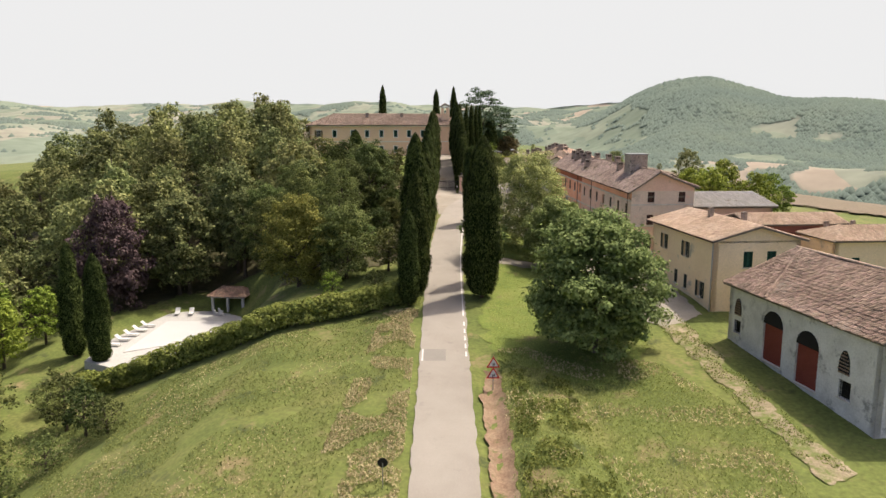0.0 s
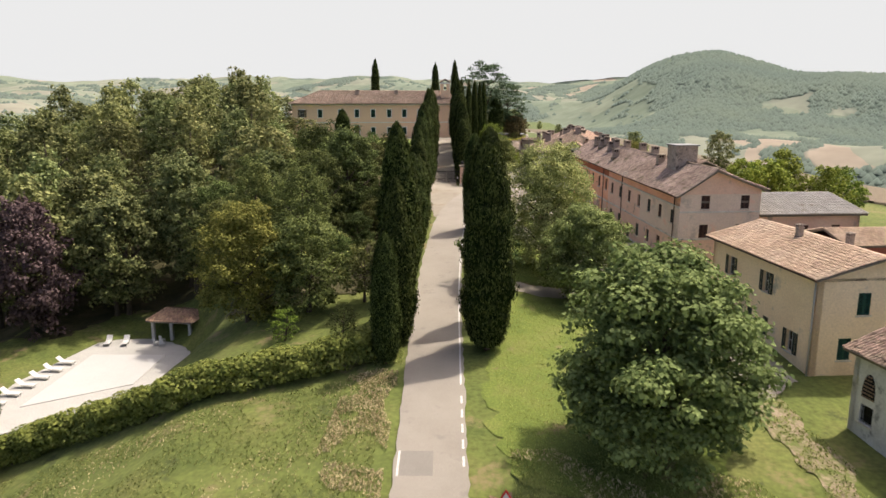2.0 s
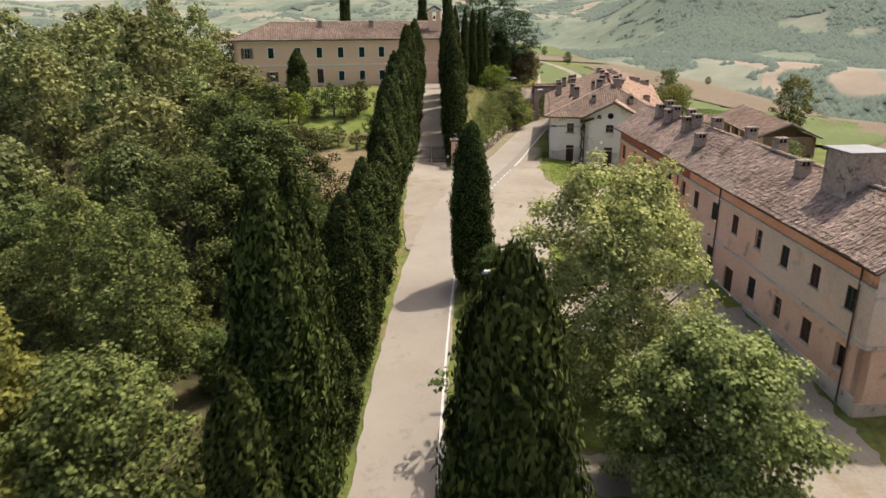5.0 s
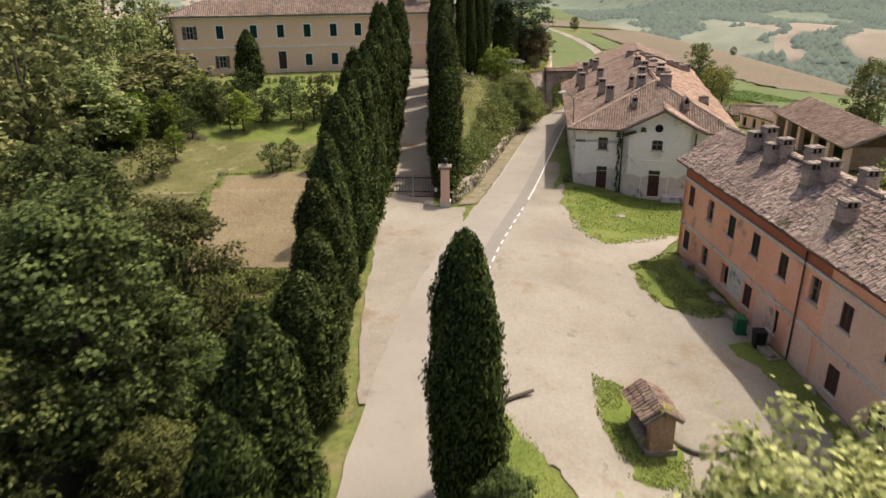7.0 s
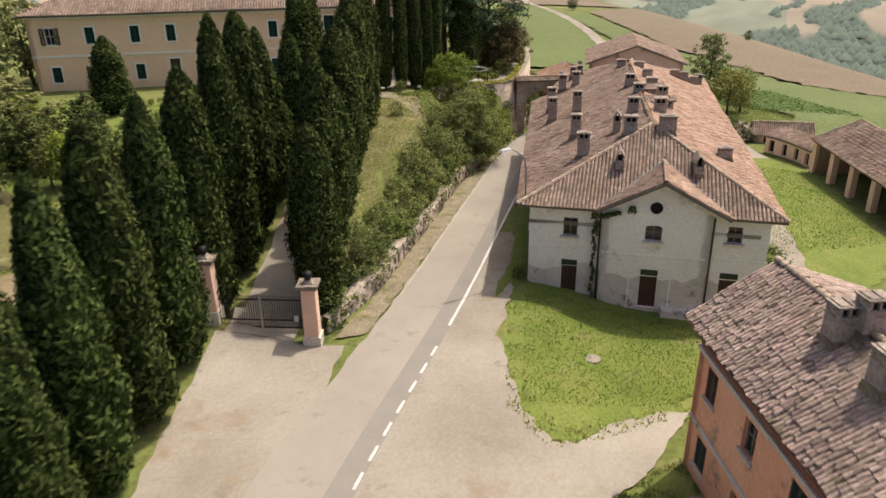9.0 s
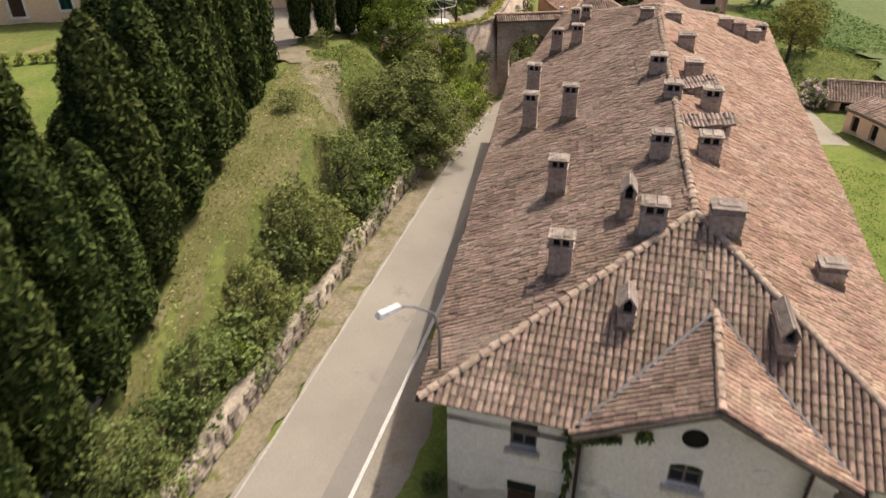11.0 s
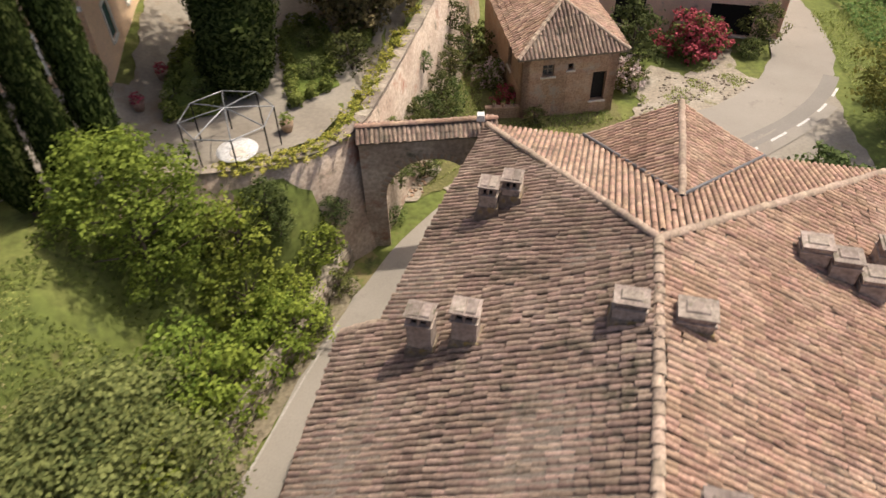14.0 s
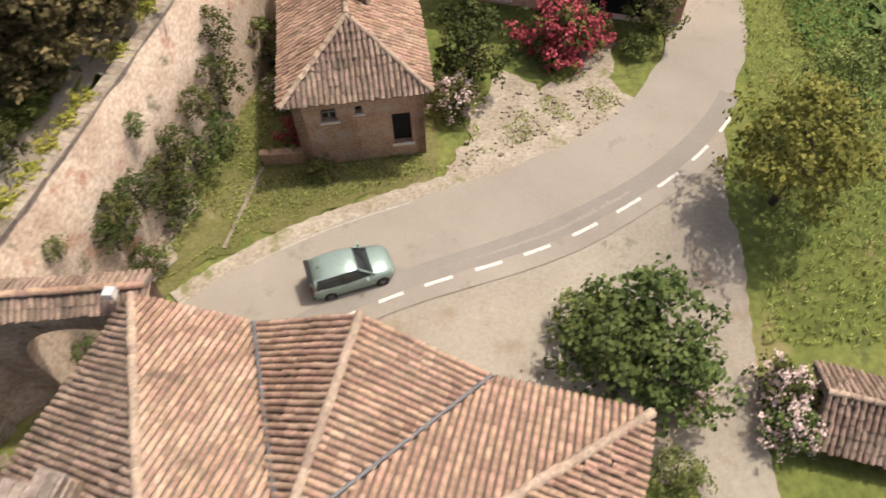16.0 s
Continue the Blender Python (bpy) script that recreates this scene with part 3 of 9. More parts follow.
def window_meshes(w, h, kind, trim):
    """Meshes of a window with its base centre on the wall's outer face: x along the wall, y into it."""
    out = {}
    I = Matrix()
    T = Matrix.Translation
    if trim:
        g = Geo()
        b = 0.16
        for sx in (-1, 1):
            g.box(T((sx * (w / 2 + b / 2), -0.02, -b)), b, 0.05, h + 2 * b)
        g.box(T((0, -0.025, h)), w, 0.06, b)
        g.box(T((0, -0.05, -b)), w, 0.12, b)
        out["surround"] = g.mesh("surround", trim)
    else:
        g = Geo().box(T((0, -0.04, -0.09)), w + 0.22, 0.14, 0.085)
        out["sill"] = g.mesh("sill", STONE_TRIM)
    if kind in ("glass", "open", "half"):
        g = Geo()
        y = 0.20
        for sx in (-1, 1):
            g.box(T((sx * (w / 2 - 0.035), y, 0)), 0.07, 0.07, h)
        g.box(T((0, y, 0)), 0.08, 0.06, h)
        for z in (0.0, h * 0.5, h - 0.07):
            g.box(T((0, y, z)), w, 0.055, 0.07)
        out["window_frame"] = g.mesh("window_frame", FRAME_W if kind != "glass" else WOOD_G)
        out["pane"] = Geo().box(T((0, y + 0.03, 0.02)), w - 0.04, 0.012, h - 0.04).mesh("pane", GLASS)
    # no glass here, a near-black panel painted as the unlit room
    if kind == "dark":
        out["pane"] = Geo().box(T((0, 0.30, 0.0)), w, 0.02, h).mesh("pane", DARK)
    if kind in ("grille",):
        g = Geo()
        for i in range(5):
            g.box(T((-w / 2 + w * (i + 0.5) / 5, 0.08, 0)), 0.03, 0.03, h)
        for i in range(3):
            g.box(T((0, 0.08, h * (i + 0.5) / 3)), w, 0.03, 0.03)
        out["window_frame"] = g.mesh("window_frame", IRON)
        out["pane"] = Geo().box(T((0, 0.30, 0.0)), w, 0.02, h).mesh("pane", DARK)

    def leaf(w2, h2, m):
        g = Geo()
        g.box(m @ T((-w2 / 2 + 0.04, 0, 0)), 0.08, 0.05, h2)
        g.box(m @ T((w2 / 2 - 0.04, 0, 0)), 0.08, 0.05, h2)
        for z in (0, h2 * 0.5 - 0.04, h2 - 0.08):
            g.box(m @ T((0, 0, z)), w2, 0.048, 0.08)
        k = int(h2 / 0.085)
        for i in range(k):
            g.box(m @ T((0, 0, h2 * (i + 0.5) / k - 0.02)) @ pose(0, 0, 0, 32), w2 - 0.12, 0.06, 0.012)
        return g

    def closed(mat):
        for s, nm in ((-1, "shutter"), (1, "shutter_pair")):
            out[nm] = leaf(w / 2 - 0.01, h - 0.03, T((s * w / 4, 0.06, 0.015))).mesh("shutter", mat)

    if kind.startswith("closed"):
        closed({"closedg": SHUT_G, "closedb": SHUT_B, "closedd": SHUT_D}[kind])
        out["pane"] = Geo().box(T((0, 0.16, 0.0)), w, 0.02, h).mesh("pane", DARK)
    if kind == "open":
        for s, nm in ((-1, "shutter"), (1, "shutter_pair")):
            out[nm] = leaf(w / 2 - 0.01, h, T((s * (w * 0.75 + 0.03), -0.06, 0)) @ pose(0, 0, 0, 0, 0, s * 5)).mesh("shutter", SHUT_D)
    if kind == "door":
        g = Geo()
        for i in range(5):
            g.box(T((-w / 2 + w * (i + 0.5) / 5, 0.16, 0)), w / 5 - 0.012, 0.05, h)
        out["door_leaf"] = g.mesh("door_leaf", WOOD_D)
    if kind == "redoor":
        g = Geo()
        for i in range(8):
            g.box(T((-w / 2 + w * (i + 0.5) / 8, 0.18, 0)), w / 8 - 0.015, 0.06, h)
        out["door_leaf"] = g.mesh("door_leaf", WOOD_RED)
    return out


def window(parent, p0, p1, z0, hole, kind, trim=None):
    """A window or door in a wall's opening."""
    a, b, c, d = hole[:4]
    u = Vector((p1[0] - p0[0], p1[1] - p0[1], 0)).normalized()
    ang = math.degrees(math.atan2(u.y, u.x))
    m = pose(p0[0] + u.x * (a + b) / 2, p0[1] + u.y * (a + b) / 2, z0 + c, 0, 0, ang)
    w, h = round(b - a, 2), round(d - c, 2)
    ms = shared((w, h, kind, trim.name if trim else ""), lambda: window_meshes(w, h, kind, trim))
    name = "door" if kind in ("door", "redoor") else "window"
    first = "door_leaf" if name == "door" else "pane"
    top = obj(name, ms[first], parent=parent, m=m)
    for k, me in ms.items():
        if k != first:
            obj(k.replace("_pair", ""), me, parent=top)
    return top


def windowed(parent, name, p0, p1, z0, z1, mat, spec, thick=0.45, trim=None, gable=0.0, label=""):
    """A wall with its windows: spec rows of (centre u, base v, width, height, kind)."""
    holes = [(u - w / 2, u + w / 2, v, v + h) for u, v, w, h, _ in spec]
    ob = wall(parent, name, p0, p1, z0, z1, mat, holes, thick, gable, label)
    for q, s in zip(holes, spec):
        if s[4] != "none":
            window(parent, p0, p1, z0, q, s[4], trim)
    return ob


def tile_template(r0, r1, length, lift, arc=5):
    """One barrel tile: x across, y up the slope, z out of the roof."""
    v = []
    for y, r, z in ((0, r0, lift), (length, r1, 0.0)):
        for i in range(arc):
            a = math.pi * i / (arc - 1)
            v.append((-r * math.cos(a), y, z + r * 0.95 * math.sin(a)))
    f = [(i, i + 1, arc + i + 1, arc + i) for i in range(arc - 1)]
    return np.array(v), np.array(f)


def roof_plane(parent, name, poly, mat, pitch=0.22, row=0.36, wild=1.0, seed=0, singles=0, under=None, along=None):
    """Barrel tiles over a sloping polygon whose first edge is the eave (left to right seen from outside, above); singles: that many tiles as their own parts."""
    P = [Vector(p) for p in poly]
    e = (Vector(along) if along else P[1] - P[0]).normalized()
    nrm = e.cross((P[2] if along else P[-1]) - P[0]).normalized()
    if nrm.z < 0:
        nrm = -nrm
    s = nrm.cross(e).normalized()
    if s.z < 0:
        s = -s
    M = np.array([e, s, nrm])
    loc = [((p - P[0]).dot(e), (p - P[0]).dot(s)) for p in P]
    us, vs = [q[0] for q in loc], [q[1] for q in loc]
    rnd = np.random.RandomState(seed + 5)
    cu, cv = np.arange(min(us) + pitch / 2, max(us), pitch), np.arange(min(vs) - 0.06, max(vs), row)
    U, V = np.meshgrid(cu, cv)
    U, V = U.ravel(), V.ravel()
    ok = inside(loc, U, V + row * 0.55)
    U, V = U[ok], V[ok]
    n = len(U)
    tv, tf = tile_template(pitch * 0.42, pitch * 0.36, row * 1.12, 0.022)
    k = len(tv)
    ang = rnd.normal(0, 0.035 * wild, n)
    ca, sa = np.cos(ang), np.sin(ang)
    X = tv[None, :, 0] * ca[:, None] - (tv[None, :, 1]) * sa[:, None] + U[:, None] + rnd.normal(0, 0.008 * wild, n)[:, None]
    Y = tv[None, :, 0] * sa[:, None] + tv[None, :, 1] * ca[:, None] + V[:, None] + rnd.normal(0, 0.02 * wild, n)[:, None]
    sag = 0.03 * wild * (np.sin(U * 0.7 + seed) + np.sin(V * 1.1 + U * 0.23 + seed * 2))
    Z = tv[None, :, 2] + 0.03 + (rnd.normal(0, 0.010 * wild, n) + sag)[:, None]
    W = np.stack([X, Y, Z], -1) @ M + np.array(P[0])
    if len(P) == 4 and not along:
        d2 = (P[2] - P[0]).dot(nrm)
        far = np.clip((U - us[3]) / ((us[2] - us[3]) or 1e-9), 0, 1) * np.clip(V / max(vs), 0, 1) * d2
        W = W + far[:, None, None] * np.array(nrm)
    take = np.zeros(n, bool)
    if singles:
        take[:singles] = True
    F = tf[None] + (np.arange(n) * k)[:, None, None]
    rest = ~take
    if rest.any():
        idx = np.flatnonzero(rest)
        Wr = W[idx].reshape(-1, 3)
        Fr = (tf[None] + (np.arange(len(idx)) * k)[:, None, None]).reshape(-1, 4)
        obj(name + "_tiles", array_mesh(name + "_tiles", Wr, Fr, mat, True), parent=parent, kind="stuff")
    if singles:
        me = array_mesh("roof_tile", tv, tf, mat, True)
        base = Matrix((e, s, nrm)).transposed().to_4x4()
        for i in np.flatnonzero(take):
            q = P[0] + e * float(U[i]) + s * float(V[i]) + nrm * (0.03 + float(sag[i]))
            obj("roof_tile", me, parent=parent, m=Matrix.Translation(q) @ base @ Matrix.Rotation(float(ang[i]), 4, "Z"))
    g = Geo()
    lower = [p - nrm * 0.16 for p in P]
    k = len(P)
    g.quad(*[p for p in P])
    g.quad(*lower[::-1])
    for i in range(k):
        j = (i + 1) % k
        g.quad(P[i], lower[i], lower[j], P[j])
    obj(name, g, under or WOOD_G, parent)
    return s, nrm


def cap_line(parent, name, a, b, mat=None, r=0.15, seed=0):
    """Ridge or hip tiles bedded in mortar along an edge."""
    mat = mat or RIDGE
    a, b = Vector(a), Vector(b)
    t = (b - a).normalized()
    side = t.cross(Vector((0, 0, 1))).normalized()
    up = side.cross(t)
    n = max(1, int((b - a).length / 0.38))
    rnd = random.Random(seed)
    tv, tf = tile_template(r, r * 0.88, 0.44, 0.03, 6)
    V, F = [], []
    for i in range(n):
        o = a.lerp(b, i / n) + up * (0.05 + rnd.uniform(-0.012, 0.012)) + side * rnd.uniform(-0.02, 0.02)
        for v in tv:
            V.append(o + side * float(v[0]) + t * float(v[1]) + up * float(v[2]))
        F.append(tf + i * len(tv))
    obj(name, array_mesh(name, np.array([tuple(v) for v in V]), np.concatenate(F), mat, True), parent=parent)


CHIM_CAP = material("chimney_cap", [(0.17, 0.14, 0.115), (0.26, 0.215, 0.18), (0.37, 0.315, 0.265)], 1.8, 0.95, 0.5, 8.0, [((0.13, 0.12, 0.08), 1.5, 0.3)], vary=0.25)
CHIM_HEAD = material("chimney_head", [(0.20, 0.15, 0.12), (0.29, 0.225, 0.18), (0.36, 0.30, 0.25)], 2.0, 0.95, 0.4, 8.0, [((0.08, 0.07, 0.06), 2.2, 0.25)], vary=0.2)
SKIRT = material("chimney_skirt", [(0.13, 0.10, 0.075), (0.20, 0.16, 0.12), (0.27, 0.205, 0.11)], 2.5, 0.95, 0.5, 8.0, [((0.24, 0.17, 0.05), 1.3, 0.2)], vary=0.2)


def chimney_parts(w, d, h, style, seed):
    """Plastered shaft, a collar, a pierced brick head and a pale tile cap; style 1 has a tent of two tiles, style 2 a low solid head."""
    out = {}
    T = Matrix.Translation
    g = Geo().box(T((0, 0, -1.0)), w, d, 1.0 + h, 0.97)
    out["shaft"] = g.mesh("shaft", CHIMNEY)
    out["skirt"] = Geo().box(T((0, 0, -0.42)), w + 0.22, d + 0.22, 0.52, 0.86).mesh("skirt", SKIRT)
    out["collar"] = Geo().box(T((0, 0, h - 0.05)), w + 0.07, d + 0.07, 0.07).mesh("collar", CHIMNEY)
    z = h + 0.02
    head = Geo()
    if style == 0:
        for k in (-1, 0, 1):
            head.box(T((k * (w / 2 - 0.075), 0, z)), 0.13 if k else 0.09, d * 0.94, 0.30)
        cap = Geo().box(T((0, 0, z + 0.30)), w + 0.10, d + 0.06, 0.055).box(T((-w * .22, 0, z + 0.355)), w * .42, d * .9, 0.04, .9).box(T((w * .24, 0, z + 0.355)), w * .40, d * .9, 0.05, .9)
    elif style == 1:
        for k in (-1, 1):
            head.box(T((k * (w / 2 - 0.06), 0, z)), 0.12, d * 0.95, 0.34)
        cap = Geo()
        for k in (-1, 1):
            cap.box(T((k * w * 0.24, 0, z + 0.42)) @ pose(0, 0, 0, 0, k * 58), w * 0.95, d + 0.14, 0.06)
    else:
        head.box(T((0, 0, z)), w * 0.96, d * 0.94, 0.18)
        cap = Geo().box(T((0, 0, z + 0.18)), w + 0.08, d + 0.08, 0.05).box(T((0, 0, z + 0.23)), w * .7, d * .6, 0.05, .85)
    out["head"] = head.mesh("head", CHIM_HEAD)
    out["cap"] = cap.mesh("cap", CHIM_CAP)
    if style in (0, 1):
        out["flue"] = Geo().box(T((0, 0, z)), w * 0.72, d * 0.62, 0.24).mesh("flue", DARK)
    return out


def chimney(x, y, zroof, h, w=0.75, d=0.62, style=0, rz=11.0, label="weathered plastered brick chimney on a tiled roof"):
    style = style % 3
    ms = shared(("ch", w, d, h, style), lambda: chimney_parts(w, d, h, style, 1))
    top = thing("chimney", pose(x, y, zroof, 0, 0, -rz), label, "chimney", "roof chimneys")
    for k, me in ms.items():
        obj(k, me, parent=top)
    return top


def gutter(parent, a, b, r=0.075, mat=None):
    a, b = Vector(a), Vector(b)
    obj("gutter", Geo().tube([a, a.lerp(b, 0.5), b], r, 8), mat or COPPER, parent, smooth=True)


def downpipe(parent, p, z0, z1, r=0.05, mat=None):
    obj("downpipe", Geo().tube([(p[0], p[1], z0), (p[0], p[1], (z0 + z1) / 2), (p[0], p[1], z1)], r, 8), mat or COPPER, parent, smooth=True)


def floor_block(parent, name, poly, z0, z1, mat):
    """Solid core that closes a house inside its walls."""
    obj(name, Geo().prism(poly, z0, z1), mat, parent)


def lerp2(a, b, t):
    return (a[0] + (b[0] - a[0]) * t, a[1] + (b[1] - a[1]) * t)


LEAD = material("lead_flashing", [(0.10, 0.10, 0.105), (0.15, 0.15, 0.155)], 2.0, 0.6, 0.1, 14.0)


# ---------- long farmhouse with the tiled hip roof ----------
def long_house():
    top = thing("farmhouse", pose(0, 0, 0), "long two-storey white plastered farmhouse with a tiled hip roof", "house")
    FL, FR, BR, BL = (15.0, 148.5), (29.6, 144.7), (40.0, 190.6), (24.5, 193.6)
    ze, zr = 17.7, 21.2
    RF, RB = (24.2, 153.9, zr), (29.35, 183.0, zr - 0.15)
    # where the long eave steps back, in the plane of the slope
    lean = (Vector(RF) - Vector((*FL, ze))).cross(Vector(RB) - Vector((*FL, ze)))

    def on_slope(x, y):
        return (x, y, ze - ((x - FL[0]) * lean.x + (y - FL[1]) * lean.y) / lean.z)
    MS, NS = on_slope(19.7, 182.6), on_slope(20.95, 182.66)

    def inset(p, q, r, k=0.7):
        """Corner of the walls, inside the eaves."""
        a, b = Vector(q) - Vector(p), Vector(r) - Vector(p)
        return tuple(Vector(p) + a.normalized() * k + b.normalized() * k)

    wFL, wFR, wBR, wBL = inset(FL, FR, BL), inset(FR, FL, BR), inset(BR, FR, BL), inset(BL, FL, BR)
    zb = 10.3
    zt = ze + 0.08
    vb = 11.75 - zb
    # front: side bays and the projecting middle bay
    L = (Vector(wFR) - Vector(wFL)).length
    u = (Vector(wFR) - Vector(wFL)).normalized()
    n = Vector((u.y, -u.x))
    a, b = 4.4, 10.45
    pa, pb = Vector(wFL) + u * a, Vector(wFL) + u * b
    qa, qb = pa + n * 0.35, pb + n * 0.35
    windowed(top, "front_wall", wFL, tuple(pa), zb, zt, PLASTER_W, [(2.55, vb + 0.0, 0.95, 1.95, "door"), (2.5, vb + 3.95, 0.85, 1.15, "glass")])
    windowed(top, "front_wall", tuple(qa), tuple(qb), zb, zt + 0.2, PLASTER_W, [(2.92, vb - 0.2, 1.0, 2.05, "door"), (2.95, vb + 4.15, 0.95, 0.95, "glass")], gable=1.55)
    wall(top, "front_wall", tuple(pa), tuple(qa), zb, zt, PLASTER_W)
    wall(top, "front_wall", tuple(qb), tuple(pb), zb, zt, PLASTER_W)
    windowed(top, "front_wall", tuple(pb), wFR, zb, zt, PLASTER_W, [(1.38, vb - 0.1, 1.0, 2.0, "door"), (1.4, vb + 4.25, 0.8, 1.0, "glass")])
    # blind arch, fanlights, roundels and damp base course
    g = Geo()
    o = qa + u * 2.95
    for i in range(14):
        t0, t1 = math.pi * i / 14, math.pi * (i + 1) / 14
        for r0, r1 in ((1.24, 1.16),):
            z0 = zb + vb + 3.75
            pts = [(o + u * (r * math.cos(t)), z0 + 1.5 * r / 1.24 * math.sin(t)) for r, t in ((r0, t0), (r0, t1), (r1, t1), (r1, t0))]
            g.quad(*[(p.x + n.x * 0.03, p.y + n.y * 0.03, z) for p, z in pts])
    for s in (-1.2, 1.2):
        g.box(Matrix.Translation((o.x + u.x * s, o.y + u.y * s, zb + vb - 0.4)) @ pose(0, 0, 0, 0, 0, math.degrees(math.atan2(u.y, u.x))), 0.09, 0.06, 4.15)
    obj("blind_arch", g, PLASTER_W, top)
    ang = math.degrees(math.atan2(u.y, u.x))
    for p0, uu, w in ((qa, 2.92, 1.0), (Vector(wFL), 2.55, 0.95), (pb, 1.38, 1.0)):
        q = p0 + u * uu + n * 0.012
        obj("fanlight", Geo().box(pose(q.x, q.y, zb + vb + (1.93 if p0 is qa else (2.0 if uu > 2 else 1.98)), 0, 0, ang), w, 0.05, 0.36), GLASS, top)
    for uu, zz, r in ((2.98, 6.2, 0.34), (0.95, 5.2, 0.3), (4.95, 5.2, 0.3)):
        q = qa + u * uu
        m = pose(q.x, q.y, zb + vb + zz, 0, 0, ang) @ pose(0, 0, 0, 90)
        obj("roundel", Geo().lathe([(r, -0.02), (r + 0.02, 0.03), (r * 0.8, 0.035), (r * 0.8, 0.01 if zz > 6 else 0.02)], 18, m), PLASTER_W if zz < 6 else DARK, top)
    # damp plaster on the base
    for p, q in ((Vector(wFL), pa), (qa, qb), (pb, Vector(wFR))):
        d = (q - p).length
        holes = [(uu - w / 2 - 0.02, uu + w / 2 + 0.02, 0, 9) for (pp, uu, w) in ((Vector(wFL), 2.55, 0.95), (qa, 2.92, 1.0), (pb, 1.38, 1.0)) if (pp - p).length < 0.01]
        cuts = [0.0] + [c for hh in holes for c in hh[:2]] + [d]
        g = Geo()
        for c0, c1 in zip(cuts[0::2], cuts[1::2]):
            p0, p1 = p + u * c0 + n * 0.004, p + u * c1 + n * 0.004
            top_z = zb + vb + 1.75
            k = max(2, int((c1 - c0) / 0.35))
            prev = None
            for i in range(k + 1):
                t = p0.lerp(p1, i / k)
                z = top_z + 0.75 * noise.noise(Vector((t.x * 0.8, t.y * 0.8, 2.0))) + 0.2 * noise.noise(Vector((t.x * 2.6, t.y * 2.6, 5.0)))
                if prev:
                    g.quad((prev[0].x, prev[0].y, zb), (t.x, t.y, zb), (t.x, t.y, z), (prev[0].x, prev[0].y, prev[1]))
                prev = (t, z)
        obj("damp_patch", g, PLASTER_DAMP, top)
    # string course, sills, door steps
    for p, q in ((Vector(wFL), pa), (qa, qb), (pb, Vector(wFR))):
        mm, d = (p + q) / 2 + n * 0.02, (q - p).length
        obj("string_course", Geo().box(pose(mm.x, mm.y, zb + vb + 3.15, 0, 0, ang), d, 0.07, 0.09), PLASTER_W, top)
    for p0, uu, zz, w in ((Vector(wFL), 2.5, 3.85, 1.15), (qa, 2.95, 4.05, 1.25), (pb, 1.4, 4.15, 1.1)):
        q = p0 + u * uu + n * 0.1
        obj("window_sill", Geo().box(pose(q.x, q.y, zb + vb + zz, 0, 0, ang), w, 0.3, 0.1), STONE_TRIM, top)
    for p0, uu, zz, w in ((qa, 4.75, -0.6, 2.0), (pb, 1.3, -0.55, 1.5)):
        q = p0 + u * uu + n * 0.3
        obj("stone_step", Geo().box(pose(q.x, q.y, zb + vb + zz, 0, 0, ang), w, 0.75, 0.55, 0.96), PLASTER_DAMP, top)
    # long sides and back
    def row(length, first, gap, lo_kind, up_kind):
        spec, x, i = [], first, 0
        while x < length - 1.5:
            spec.append((x, 5.2, 0.9, 1.25, up_kind[i % len(up_kind)]))
            spec.append((x, 1.9, 1.0 if i % 3 else 1.1, 1.3 if i % 3 else 2.1, lo_kind[i % len(lo_kind)] if i % 3 else "door"))
            x += gap
            i += 1
        return spec
    wM, wN = (MS[0] + 0.72, MS[1] - 0.35), (NS[0] + 0.75, NS[1] - 0.35)
    side = (Vector(wM) - Vector(wFL)).length
    wall(top, "side_wall", wBL, wN, zb, zt - 0.6, PLASTER_W)
    wall(top, "step_wall", wN, wM, zb, zt - 0.6, PLASTER_W)
    windowed(top, "side_wall", wM, wFL, zb, zt - 0.45, PLASTER_W, row(side, 2.5, 4.2, ["glass", "closedb"], ["glass", "dark", "closedb"]))
    windowed(top, "side_wall", wFR, wBR, zb, zt, PLASTER_W, row(side, 2.5, 4.2, ["glass", "closedb"], ["glass", "dark"]))
    windowed(top, "back_wall", wBR, wBL, zb, zt, PLASTER_W, [(3, 5.2, 0.9, 1.2, "glass"), (8, 5.2, 0.9, 1.2, "glass"), (12.5, 5.2, 0.9, 1.2, "glass")])
    obj("ceiling_slab", Geo().prism([wFL, wFR, wBR, wBL, wN, wM], ze - 1.35, ze - 1.1), WOOD_G, top)

    def z3(p):
        return (p[0], p[1], ze)
    # roof planes
    # sunward slopes take the lighter tile: their sunlit tone is put into the colour
    roof_plane(top, "left_slope", [MS, z3(FL), RF, RB], TILE_A, 0.21, 0.36, 1.5, 1)
    roof_plane(top, "left_slope", [z3(BL), NS, RB], TILE_A, 0.21, 0.36, 1.2, 4)
    cap_line(top, "verge_tiles", MS, NS, RIDGE, 0.15, 6)
    roof_plane(top, "right_slope", [z3(FR), z3(BR), RB, RF], TILE_B, 0.21, 0.36, 1.35, 2)
    # front hip with its pediment; back hip with its gable
    def hip(A, B, R, tip, gl, gr, mat, nm, seed, singles=0, over=0.35):
        """A hip slope from A to B up to R, cut by a gable whose tip, left and right eaves are given; A left, B right seen from outside."""
        A3, B3, R3 = Vector(z3(A)), Vector(z3(B)), Vector(R)
        e = (B3 - A3).normalized()
        s = (R3 - A3) - e * (R3 - A3).dot(e)
        s.normalize()
        tip = Vector(tip)
        flat = Vector((s.x, s.y, 0)).normalized()
        run = (tip.z - ze) / (s.z / math.hypot(s.x, s.y))
        foot = Vector((tip.x, tip.y, ze))
        foot = foot + flat * ((A3 - foot).dot(flat))
